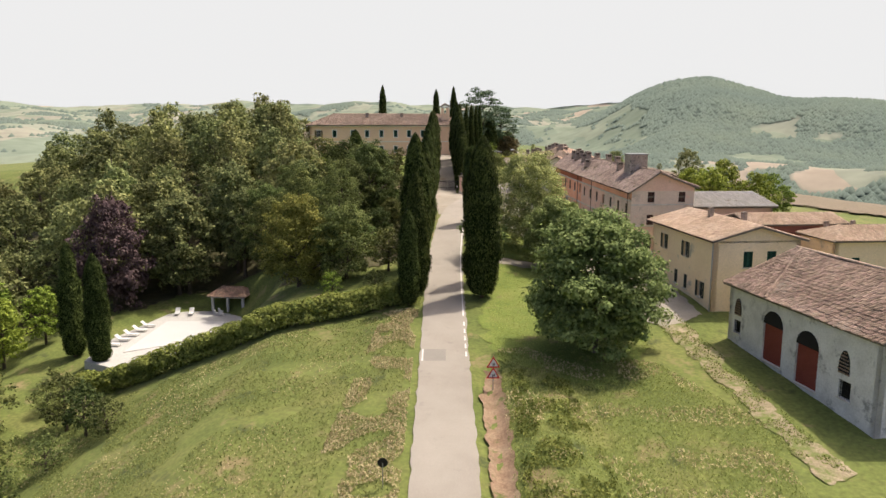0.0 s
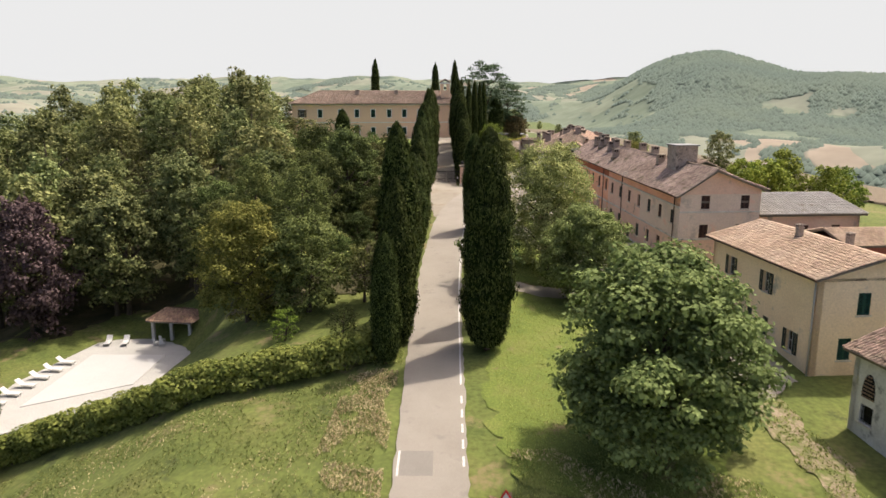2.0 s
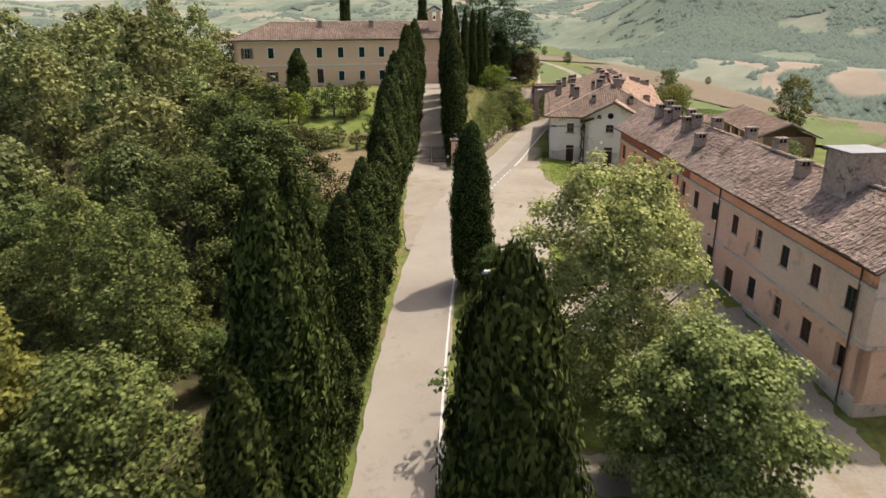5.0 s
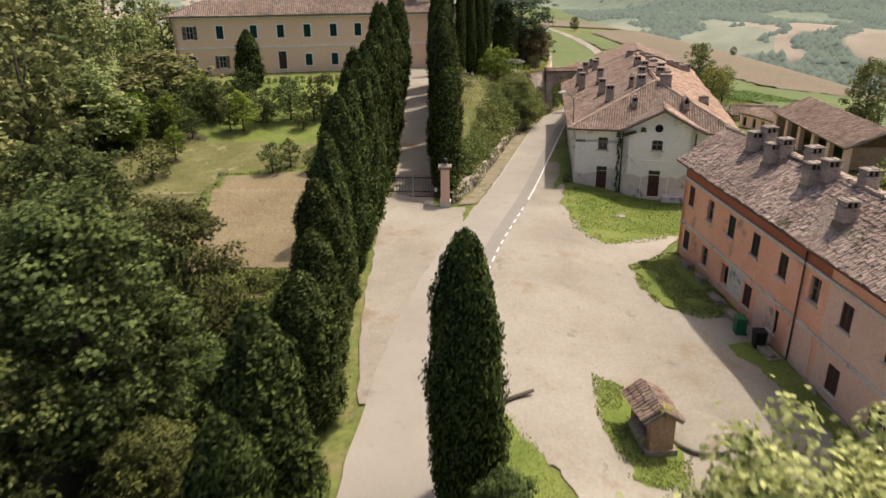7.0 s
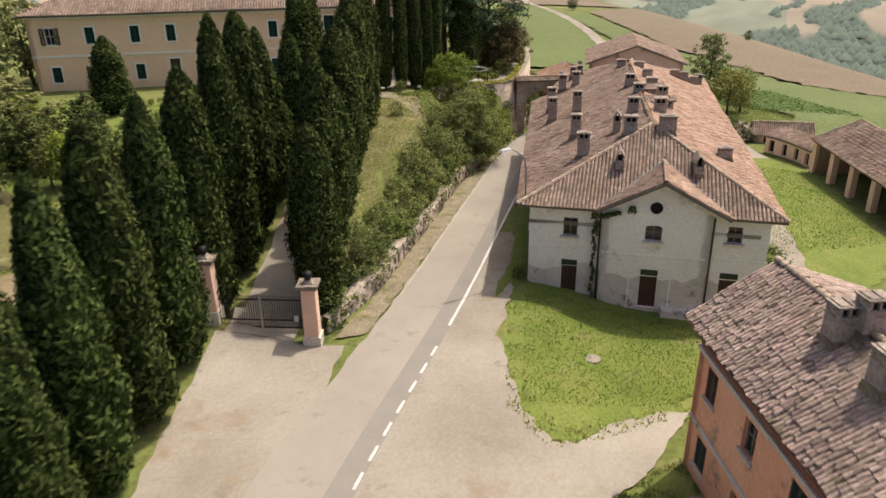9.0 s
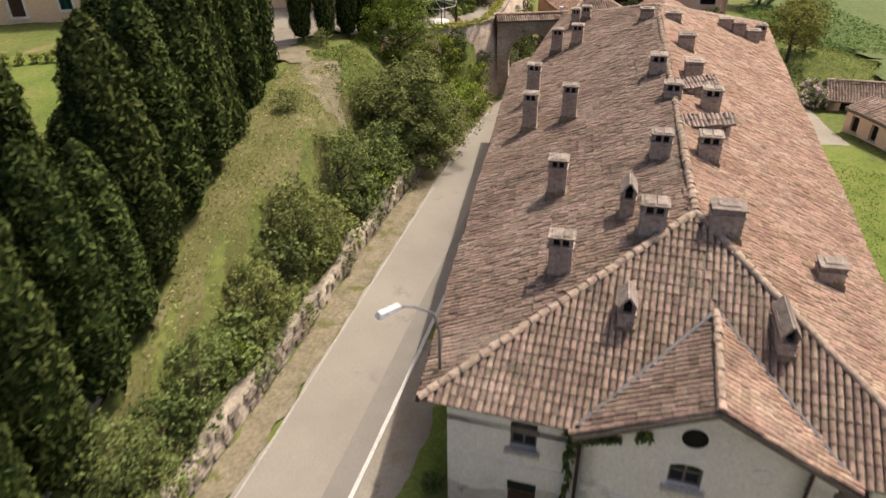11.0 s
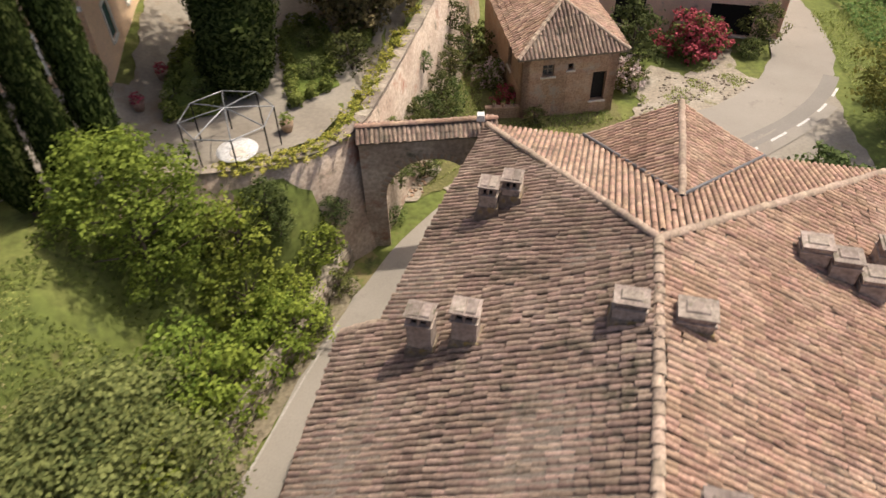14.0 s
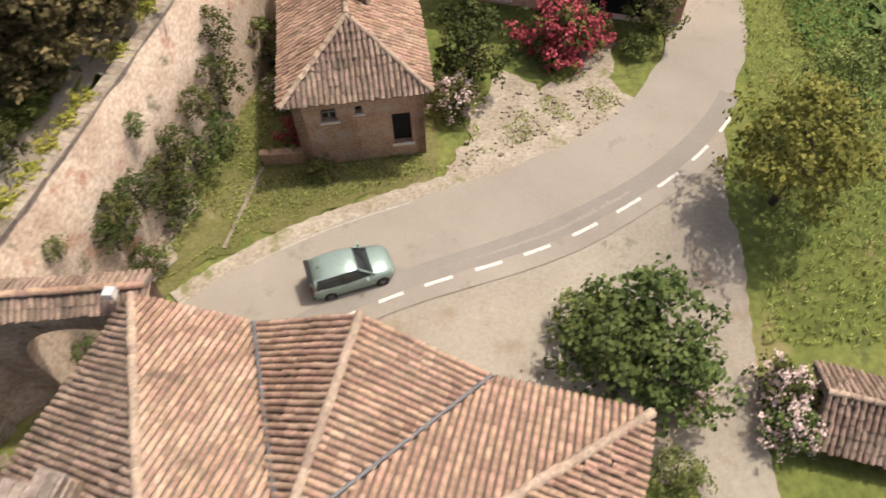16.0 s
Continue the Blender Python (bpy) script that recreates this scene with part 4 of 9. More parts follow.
        back = foot + flat * run + Vector((0, 0, tip.z - ze))
        gl3, gr3 = A3 + e * (Vector((*gl, ze)) - A3).dot(e), A3 + e * (Vector((*gr, ze)) - A3).dot(e)
        roof_plane(top, nm, [A3, gl3, back, R3], mat, 0.22, 0.36, 0.4, seed, singles)
        roof_plane(top, nm, [gr3, B3, R3, back], mat, 0.22, 0.36, 0.4, seed + 1)
        out = flat * -over
        l2, r2, t2 = gl3 + out - e * 0.12 - Vector((0, 0, 0.05)), gr3 + out + e * 0.12 - Vector((0, 0, 0.05)), Vector((tip.x, tip.y, tip.z))
        t2 = foot + out * 1.0 + Vector((0, 0, tip.z - ze))
        up = Vector((0, 0, 0.08))
        roof_plane(top, "gable_slope", [gl3 + up, l2 + up, t2 + up, back + up], mat, 0.21, 0.34, 0.8, seed + 2, along=t2 - back)
        # sunward half of the gable, lit tone again by the lighter tile
        roof_plane(top, "gable_slope", [r2 + up, gr3 + up, back + up, t2 + up], TILE_B if mat is TILE_A else mat, 0.21, 0.34, 0.8, seed + 3, along=back - t2)
        cap_line(top, "ridge_tiles", t2 + up, back + up, RIDGE, 0.14, seed)
        g = Geo()
        for p, q in ((gl3, back), (gr3, back)):
            g.tube([p + up * 2.2, q + up * 2.2], 0.07, 6)
        obj("valley_flashing", g, LEAD, top)
        cap_line(top, "hip_tiles", A3, R3, RIDGE, 0.15, seed)
        cap_line(top, "hip_tiles", B3, R3, RIDGE, 0.15, seed + 9)
        return foot + out, gl3, gr3
    hip(FL, FR, RF, (23.05, 146.1, 19.6), (19.65, 147.3), (26.65, 145.5), TILE_A, "front_hip", 11)
    # back hip faces the sun and gets the lighter tile for it
    f, gl, gr = hip(BR, BL, RB, (32.0, 191.9, 19.75), (35.6, 191.4), (28.5, 192.7), TILE_B, "back_hip", 21, 280, 0.06)
    # gable wall at the back
    p, q = Vector((gl.x, gl.y)), Vector((gr.x, gr.y))
    windowed(top, "gable_wall", tuple(p - Vector((0, 0.3))), tuple(q - Vector((0, 0.3))), ze - 0.2, ze, PLASTER_W, [], gable=1.7)
    cap_line(top, "ridge_tiles", RF, RB, RIDGE, 0.17, 3)
    g0 = Vector(z3(FL))
    gutter(top, g0 + Vector((-0.06, 0, -0.08)), Vector(MS) + Vector((-0.06, 0, -0.08)))
    downpipe(top, (wFL[0] + u.x * 4.25 + n.x * 0.12, wFL[1] + u.y * 4.25 + n.y * 0.12), 11.6, 17.5, 0.055)
    downpipe(top, (wFL[0] + u.x * 10.65 + n.x * 0.12, wFL[1] + u.y * 10.65 + n.y * 0.12), 11.4, 17.5, 0.055)
    return FL, FR, BR, MS[:2], RF, RB


def house_roof_z(x, y, FL, BL, FR, BR, RF, RB, ze=17.7):
    """Height of the long roof over a place: across from the nearer eave to the ridge."""
    ridge = Vector(RB[:2]) - Vector(RF[:2])
    r = ridge.normalized()
    n = Vector((r.y, -r.x))
    d = (Vector((x, y)) - Vector(RF[:2])).dot(n)
    eave = (Vector(FR if d > 0 else FL) - Vector(RF[:2])).dot(n) * 0.5 + (Vector(BR if d > 0 else BL) - Vector(RF[:2])).dot(n) * 0.5
    return RF[2] - (RF[2] - ze) * min(1, abs(d / eave))


FL, FR, BR, MS, RF, RB = long_house()


def rz_at(x, y):
    return house_roof_z(x, y, FL, MS, FR, BR, RF, RB)


# chimneys on the long roof: x, y, height of the top, width, depth, style
for x, y, zt, w, d, st in [(19.6, 152.9, 21.3, .8, .62, 0), (22.7, 153.6, 22.1, .85, .75, 0), (25.0, 153.3, 22.2, 1.05, .8, 2), (20.2, 159.3, 21.1, .75, .7, 0), (24.2, 159.2, 22.2, .8, .7, 0), (26.1, 159.1, 22.1, .85, .75, 0),
                           (19.75, 168.2, 20.6, .75, .62, 0), (21.7, 167.7, 21.2, .75, .62, 0), (20.3, 173.0, 20.7, .75, .6, 0), (26.1, 165.2, 22.0, .8, .7, 0), (27.9, 165.0, 21.9, .85, .7, 0), (26.3, 169.2, 22.2, .8, .75, 0), (28.2, 169.3, 22.0, .9, .85, 2),
                           (22.5, 181.0, 20.4, .75, .62, 0), (23.8, 180.9, 20.6, .75, .62, 0), (28.1, 180.3, 21.8, .85, .6, 2), (29.8, 180.1, 21.6, .95, .7, 2), (29.2, 174.6, 21.8, .9, .8, 2), (24.5, 187.0, 20.1, .62, .7, 0), (25.3, 187.25, 20.1, .62, .7, 0),
                           (34.7, 184.3, 20.2, .9, .7, 2), (35.55, 183.9, 20.0, .85, .7, 2), (36.45, 183.5, 19.7, .9, .75, 2), (37.5, 184.9, 19.5, .7, .7, 0), (28.8, 153.0, 20.1, .85, .7, 2),
                           (21.4, 150.4, 20.4, .5, .8, 1), (25.9, 149.5, 20.3, .5, 1.5, 1), (22.2, 155.3, 21.8, .5, .8, 1)]:
    z = rz_at(x, y) if y > 152 else 19.3
    chimney(x, y, z - 0.05, max(0.4, round((zt - z - 0.35) * 0.82, 1)), w, d, st)


def ridge_wall(x, y, rz, w=2.3):
    """A short brick fire wall across the ridge with a tiled coping."""
    z = rz_at(x, y)
    top = thing("fire_wall", pose(x, y, z, 0, 0, rz), "short brick fire wall with mossy tiles on a roof", "wall", "roof fire walls")
    obj("wall_body", Geo().box(Matrix.Translation((0, 0, -0.7)), w, 0.45, 1.15), CHIMNEY, top)
    roof_plane(top, "coping_slope", [(-w / 2 - .1, -.5, .4), (w / 2 + .1, -.5, .4), (w / 2 + .1, 0, .68), (-w / 2 - .1, 0, .68)], TILE_D, .2, .32, 1.5, 34)
    roof_plane(top, "coping_slope", [(w / 2 + .1, .5, .4), (-w / 2 - .1, .5, .4), (-w / 2 - .1, 0, .68), (w / 2 + .1, 0, .68)], TILE_D, .2, .32, 1.5, 36)


ridge_wall(27.5, 167.0, 20)
ridge_wall(26.9, 162.4, 8)


# ---------- long orange and pink house ----------
GREY_TILE = material("grey_roof_sheet", [(0.26, 0.245, 0.225), (0.33, 0.315, 0.29)], 0.6, 0.85, 0.2, 9.0, [((0.20, 0.17, 0.14), 0.6, 0.15)], vary=0.12)
FRIEZE = material("frieze_paint", [(0.37, 0.12, 0.065), (0.43, 0.155, 0.085)], 0.5, 0.95, 0.15, 8.0, grain=0.1)


def row_house():
    lean = Matrix.Translation((24.2, 91.6, 17.5)) @ Matrix.Rotation(math.atan(1.15 / 41), 4, Vector((1, 0.085, 0))) @ Matrix.Translation((-24.2, -91.6, -17.5))
    top = thing("row_house", lean, "long three-storey orange and pink plastered house with mossy roof", "house")
    A, B = Vector((24.2, 91.6)), Vector((20.75, 132.3))
    u = (B - A).normalized()
    n = Vector((u.y, -u.x))
    wd = 8.3
    C, D = B + n * wd, A + n * wd
    zb, ze = 8.0, 17.6
    # the ridge lies nearer to the yard side, most of all at the far end
    off0, off1, zr0, zr1 = 3.45, 2.75, 20.05, 19.59
    L = (B - A).length
    # side facing the yard: B to A has the outside on the left of the walk
    M = 23.2
    m = A + u * M
    specO, specP = [], []
    k = 6
    for i in range(k):
        x = 1.3 + i * (L - M - 2.4) / (k - 1)
        specO.append((x, 6.5, 0.85, 1.4, ["closedb", "glass", "none", "closedd", "closedb", "glass", "none", "closedd"][i]))
        if i not in (5,):
            specO.append((x, 3.2, 0.9, 1.4, ["closedd", "glass", "dark", "closedb", "glass", "closedb", "closedb", "glass"][i]))
    specO = [q if q[4] != "none" else (q[0], q[1], q[2], q[3], "closedd") for q in specO]
    windowed(top, "side_wall", tuple(B), tuple(m), zb, ze, PLASTER_O, specO)
    for i in range(7):
        x = 1.6 + i * 3.3
        specP.append((x, 6.4, 0.85, 1.35, ["closedb", "closedd", "closedb", "glass", "closedd", "closedb", "closedd"][i]))
        specP.append((x, 2.9 if i != 2 else 1.2, 0.95 if i != 2 else 1.3, 1.45 if i != 2 else 2.6, ["closedb", "closedd", "door", "closedd", "glass", "closedb", "dark"][i]))
    windowed(top, "side_wall", tuple(m), tuple(A), zb, ze, PLASTER_P, specP)
    windowed(top, "gable_wall", tuple(A), tuple(D), zb, ze, PLASTER_P,
             [(2.6, 8.1, 0.9, 1.35, "closedb"), (6.7, 8.1, 0.9, 1.35, "closedb"), (2.6, 5.15, 0.9, 1.35, "closedb"), (6.4, 5.15, 0.9, 1.35, "closedb"), (2.5, 1.9, 0.95, 1.6, "dark")])
    windowed(top, "back_wall", tuple(D), tuple(C), zb, ze - 0.3, PLASTER_P, [(5 + 5 * i, 5.5, 0.9, 1.3, "glass") for i in range(7)])
    windowed(top, "gable_wall", tuple(C), tuple(B), zb, ze - 0.3, PLASTER_O, [(4.8, 6, 0.9, 1.3, "glass")])
    for p, off, zp, zd, mat, k in ((A, off0, zr0, 18.02, PLASTER_P, 1), (B, off1, zr1, 17.3, PLASTER_O, -1)):
        face = Matrix.Translation((p.x, p.y, 0)) @ pose(0, 0, 0, 0, 0, math.degrees(math.atan2(n.y, n.x))) @ pose(0, 0, 0, 90)
        foot = ze - (0 if k > 0 else 0.3)
        obj("gable", Geo().prism([(0, foot), (wd, foot), (wd, max(zd, foot + .02)), (off, zp - 0.12), (0, ze + 0.02)], -0.42 if k > 0 else 0.0, 0.0 if k > 0 else 0.42, face), mat, top)
    # string course and eaves band
    g = Geo()
    for h in (4.95,):
        for p, q in ((B, A), (A, D)):
            d = (q - p)
            mm = (p + q) / 2
            g.box(pose(mm.x - (n.x if p is B else u.x) * 0.03, mm.y - (n.y if p is B else u.y) * 0.03, zb + h, 0, 0, math.degrees(math.atan2(d.y, d.x))), d.length, 0.10, 0.16)
    obj("string_course", g, PLASTER_DAMP, top)
    # worn grey render over the middle storey of the pink end, grey plinth
    for p, q, off, z0, z1, wins in ((A, D, u, 5.12, 10.2, [(2.15, 3.05, 5.15, 6.5), (5.95, 6.85, 5.15, 6.5), (2.15, 3.05, 8.1, 9.45), (6.25, 7.15, 8.1, 9.45)]), (m - u * 12, A, n, 5.12, 8.3, [(2.375, 3.225, 6.4, 7.75), (5.675, 6.525, 6.4, 7.75), (8.975, 9.825, 6.4, 7.75)])):
        run, top_z = (q - p).normalized(), min(z1, ze - zb - 0.02)
        cuts = sorted({0.0, (q - p).length, *[c for w in wins for c in w[:2]]})
        g = Geo()
        for c0, c1 in zip(cuts, cuts[1:]):
            v0 = z0
            for w in sorted(w for w in wins if w[0] <= (c0 + c1) / 2 <= w[1]) + [(0, 0, top_z, top_z)]:
                if w[2] > v0 + 0.03:
                    e0, e1 = p + run * c0 - off * 0.005, p + run * c1 - off * 0.005
                    g.quad((e0.x, e0.y, zb + v0), (e1.x, e1.y, zb + v0), (e1.x, e1.y, zb + w[2]), (e0.x, e0.y, zb + w[2]))
                v0 = w[3]
        obj("beige_render", g, PLASTER_B, top)
    mm = (A + D) / 2 - u * 0.03
    obj("string_course", Geo().box(pose(mm.x, mm.y, zb + 7.72, 0, 0, math.degrees(math.atan2(n.y, n.x))), wd, 0.10, 0.16), PLASTER_DAMP, top)
    for p, q, off in ((B, A, n), (A, D, u)):
        d = q - p
        mm = (p + q) / 2 - off * 0.03
        obj("plinth", Geo().box(pose(mm.x, mm.y, zb, 0, 0, math.degrees(math.atan2(d.y, d.x))), d.length, 0.1, 1.75 if off is u else 2.1), PLASTER_DAMP, top)
    ang = math.degrees(math.atan2(-u.y, -u.x))
    obj("frieze", Geo().quad(*[(p.x - n.x * 0.005, p.y - n.y * 0.005, z) for p, z in ((B, ze - 1.25), (m, ze - 1.25), (m, ze), (B, ze))]), FRIEZE, top)
    obj("frieze", Geo().quad(*[(p.x - n.x * 0.005, p.y - n.y * 0.005, z) for p, z in ((m, ze - 1.25), (A, ze - 1.25), (A, ze), (m, ze))]), PLASTER_O, top)
    g = Geo()
    mm = (A + B) / 2 - n * 0.05
    g.box(pose(mm.x, mm.y, ze - 1.42, 0, 0, ang), L, 0.14, 0.18)
    obj("moulding", g, STONE_TRIM, top)
    for x, w in ((9.3, 1.5), (12.6, 2.2), (16.2, 2.2)):
        p = B - u * x - n * 0.01
        pts = [(-w / 2, 0), (w / 2, 0)] + [(w / 2 * math.cos(math.pi * i / 10), 2.0 + w / 2 * math.sin(math.pi * i / 10)) for i in range(11)]
        mtx = Matrix.Translation((p.x, p.y, zb + 2.2)) @ pose(0, 0, 0, 0, 0, ang) @ pose(0, 0, 0, 90)
        obj("blind_arch", Geo().prism(pts, -0.02, 0.03, mtx), PLASTER_P if w > 2 else PLASTER_O, top)
    a, b = B - u * 7.95 - n * 0.04, B - u * 9.85 - n * 0.04
    obj("plaster_patch", Geo().quad((a.x, a.y, zb + 3.1), (b.x, b.y, zb + 3.1), (b.x, b.y, zb + 4.9), (a.x, a.y, zb + 4.9)), PLASTER_DAMP, top)
    o = 0.55
    E0, E1 = A - n * o - u * 0.5, B - n * o + u * 0.5
    F0, F1 = D + n * o - u * 0.5, C + n * o + u * 0.5
    R0, R1 = A + n * off0 - u * 0.5, B + n * off1 + u * 0.5
    z = 17.42
    roof_plane(top, "yard_slope", [(E1.x, E1.y, z), (E0.x, E0.y, z), (R0.x, R0.y, zr0), (R1.x, R1.y, zr1)], TILE_D, 0.18, 0.31, 1.7, 31)
    roof_plane(top, "field_slope", [(F0.x, F0.y, 17.97), (F1.x, F1.y, 17.24), (R1.x, R1.y, zr1), (R0.x, R0.y, zr0)], TILE_D, 0.22, 0.38, 1.2, 32)
    cap_line(top, "ridge_tiles", (R0.x, R0.y, zr0), (R1.x, R1.y, zr1), RIDGE, 0.16, 33)
    obj("ceiling_slab", Geo().prism([tuple(A), tuple(D), tuple(C), tuple(B)], ze - 0.9, ze - 0.7), WOOD_G, top)
    gutter(top, (E0.x - 0.05, E0.y, z - 0.06), (E1.x - 0.05, E1.y, z - 0.06))
    for t in (0.03, 0.43, 0.62):
        p = A.lerp(B, t) - n * 0.1
        downpipe(top, (p.x, p.y), 9.2, ze - 0.2)

    def on_ridge(t, off, h, w=0.8, d=0.7, st=0):
        p = R0.lerp(R1, t) + n * off
        zz = zr0 + (zr1 - zr0) * t - (0.657 if off < 0 else 0.386) * abs(off)
        q = lean @ Vector((p.x, p.y, zz - 0.05))
        chimney(q.x, q.y, q.z, h, w, d, st, -5, "weathered brick chimney on a mossy tiled roof")
    for t, off, h in [(0.88, -0.65, 0.95), (0.873, 0.05, 0.9), (0.82, -0.8, 0.9), (0.815, -0.25, 0.85), (0.765, 0.3, 0.8), (0.715, -0.95, 0.95), (0.70, -0.4, 0.9), (0.655, 0.5, 0.8), (0.607, -1.75, 0.8), (0.52, 0.5, 0.9), (0.42, 0.5, 0.8), (0.29, -1.0, 0.8)]:
        on_ridge(t, off, h)
    # low annex beside the gable wall
    ax = thing("annex", pose(0, 0, 0), "low pink annex with a grey ribbed roof", "house")
    P0, P1 = D + n * 0.1 + u * 0.4, D + n * 11 + u * 0.4
    windowed(ax, "front_wall", tuple(P0), tuple(P1), zb, 15.3, PLASTER_P, [(1.6, 4.9, 0.9, 1.35, "closedb"), (5.0, 4.9, 0.9, 1.35, "closedb"), (8.4, 4.9, 0.9, 1.35, "closedb"), (3.2, 1.6, 0.9, 1.4, "closedb")])
    P2, P3 = P1 + u * 7, P0 + u * 7
    wall(ax, "side_wall", tuple(P1), tuple(P2), zb, 15.3, PLASTER_P)
    wall(ax, "back_wall", tuple(P2), tuple(P3), zb, 16.6, PLASTER_P)
    q0, q1 = P0 - u * 0.5, P1 - u * 0.5 + n * 0.5
    roof_plane(ax, "annex_roof", [(q0.x, q0.y, 15.4), (q1.x, q1.y, 15.4), (P2.x + .5, P2.y, 16.8), (P3.x, P3.y, 16.8)], GREY_TILE, 0.34, 0.9, 0.3, 35)
    # boxy roof turret near the gable
    p = R0.lerp(R1, 0.20) + n * -0.1
    t = thing("roof_turret", pose(p.x, p.y, zr0 - 1.2, 0, 0, 5), "square grey plastered roof turret with flat slab", "turret")
    obj("turret_wall", Geo().box(Matrix(), 2.4, 2.4, 3.1), CHIMNEY, t)
    obj("turret_roof", Geo().box(Matrix.Translation((0, 0, 3.1)), 2.7, 2.7, 0.12), ZINC, t)
    return A, B, C, D


row_house()


# ---------- yellow house ----------
def yellow_house():
    top = thing("yellow_house", pose(0, 0, 0), "two-storey yellow plastered house with pale tiled roof", "house")
    A = Vector((26.3, 68.3))
    u = Vector((0.995, 0.095)).normalized()
    v = Vector((-u.y, u.x))
    W, D = 8.8, 15.4
    zb, ze = 6.6, 14.9
    B, C, E = A + u * W, A + u * W + v * D, A + v * D
    windowed(top, "front_wall", tuple(A), tuple(B), zb, ze, PLASTER_Y, [(3.5, 5.55, 0.95, 1.6, "closedg"), (5.9, 5.55, 0.95, 1.6, "closedg"), (2.4, 2.3, 0.95, 1.6, "closedg"), (4.6, 2.3, 0.95, 1.6, "closedg"), (6.7, 2.3, 0.95, 1.6, "closedg")], gable=1.25)
    windowed(top, "side_wall", tuple(E), tuple(A), zb, ze, PLASTER_Y, [(3.4, 5.6, 0.9, 1.6, "open"), (9.0, 5.6, 0.9, 1.6, "open"), (3.0, 2.4, 0.9, 1.6, "open"), (6.9, 2.3, 0.8, 1.5, "closedd"), (9.3, 2.2, 0.8, 1.5, "closedd"), (12.8, 2.1, 0.9, 1.6, "open")])
    windowed(top, "side_wall", tuple(B), tuple(C), zb, ze, PLASTER_Y, [(8, 5.0, 0.85, 1.5, "closedg")])
    windowed(top, "back_wall", tuple(C), tuple(E), zb, ze, PLASTER_Y, [(3, 5.0, 0.85, 1.5, "closedg")], gable=1.25)
    o, rise = 0.55, 1.25
    dz = o * rise / (W / 2)
    a, b, c, e = A - u * o - v * o, B + u * o - v * o, C + u * o + v * o, E - u * o + v * o
    r0, r1 = A + u * W / 2 - v * o, E + u * W / 2 + v * o
    z, zr = ze - dz + 0.12, ze + rise + 0.12
    roof_plane(top, "left_slope", [(e.x, e.y, z), (a.x, a.y, z), (r0.x, r0.y, zr), (r1.x, r1.y, zr)], TILE_Y, 0.24, 0.4, 0.6, 41)
    roof_plane(top, "right_slope", [(b.x, b.y, z), (c.x, c.y, z), (r1.x, r1.y, zr), (r0.x, r0.y, zr)], TILE_Y, 0.24, 0.4, 0.6, 42)
    gutter(top, (a.x, a.y, z - 0.05), (e.x, e.y, z - 0.05))
    downpipe(top, (A.x - 0.12, A.y + 0.1), 7.6, ze - 0.2, 0.06, FRAME_W)
    obj("ceiling_slab", Geo().prism([tuple(A), tuple(B), tuple(C), tuple(E)], ze - 0.3, ze - 0.1), WOOD_G, top)
    for s, off in ((0.35, 1.2), (0.55, -0.8)):
        p = r0.lerp(r1, s) + u * off
        chimney(p.x, p.y, zr - abs(off) * rise / (W / 2), 0.8, 0.45, 0.45, 2, -7, "small grey flue on a pale tiled roof")
    # red middle wing and yellow side wing
    wing = thing("red_wing", pose(0, 0, 0), "red plastered two-storey wing between yellow houses", "house")
    P, Q = B + v * 10.4, B + u * 12 + v * 10.4
    windowed(wing, "front_wall", tuple(P), tuple(Q), zb, ze, PLASTER_R, [(2.2, 4.4, 0.8, 1.4, "closedd"), (4.2, 4.4, 0.8, 1.4, "closedd"), (2.2, 1.3, 0.8, 1.4, "closedd")])
    R, S = Q + v * 6, P + v * 6
    wall(wing, "back_wall", tuple(R), tuple(S), zb, ze, PLASTER_R)
    p0, p1, r0, r1 = P - v * 0.5, Q - v * 0.5, R + v * 0.5, S + v * 0.5
    m0, m1 = (p0 + r1) / 2, (p1 + r0) / 2
    roof_plane(wing, "front_slope", [(p0.x, p0.y, ze), (p1.x, p1.y, ze), (m1.x, m1.y, ze + 0.9), (m0.x, m0.y, ze + 0.9)], TILE_Y, 0.24, 0.4, 0.6, 43)
    roof_plane(wing, "back_slope", [(r0.x, r0.y, ze), (r1.x, r1.y, ze), (m0.x, m0.y, ze + 0.9), (m1.x, m1.y, ze + 0.9)], TILE_Y, 0.24, 0.4, 0.6, 44)
    side = thing("side_house", pose(0, 0, 0), "yellow plastered house wing with green shutters", "house")
    P, Q = B + u * 5.9 + v * 3.3, B + u * 18 + v * 3.3
    ze2 = 14.1
    windowed(side, "front_wall", tuple(P), tuple(Q), zb, ze2, PLASTER_Y, [(2.4, 4.2, 0.9, 1.5, "closedg"), (7.0, 4.2, 0.9, 1.5, "closedg")])
    R, S = Q + v * 6, P + v * 6
    windowed(side, "side_wall", tuple(S), tuple(P), zb, ze2, PLASTER_Y, [])
    wall(side, "side_wall", tuple(Q), tuple(R), zb, ze2, PLASTER_Y)
    p0, p1, r0, r1 = P - v * 0.5 - u * 0.5, Q - v * 0.5 + u * .5, R + v * 0.5 + u * .5, S + v * 0.5 - u * 0.5
    m0, m1 = (p0 + r1) / 2 + u * 3.0, (p1 + r0) / 2
    roof_plane(side, "front_slope", [(p0.x, p0.y, ze2), (p1.x, p1.y, ze2), (m1.x, m1.y, ze2 + 1.2), (m0.x, m0.y, ze2 + 1.2)], TILE_Y, 0.24, 0.4, 0.6, 45)
    roof_plane(side, "side_slope", [(r1.x, r1.y, ze2), (p0.x, p0.y, ze2), (m0.x, m0.y, ze2 + 1.2)], TILE_Y, 0.24, 0.4, 0.6, 46)
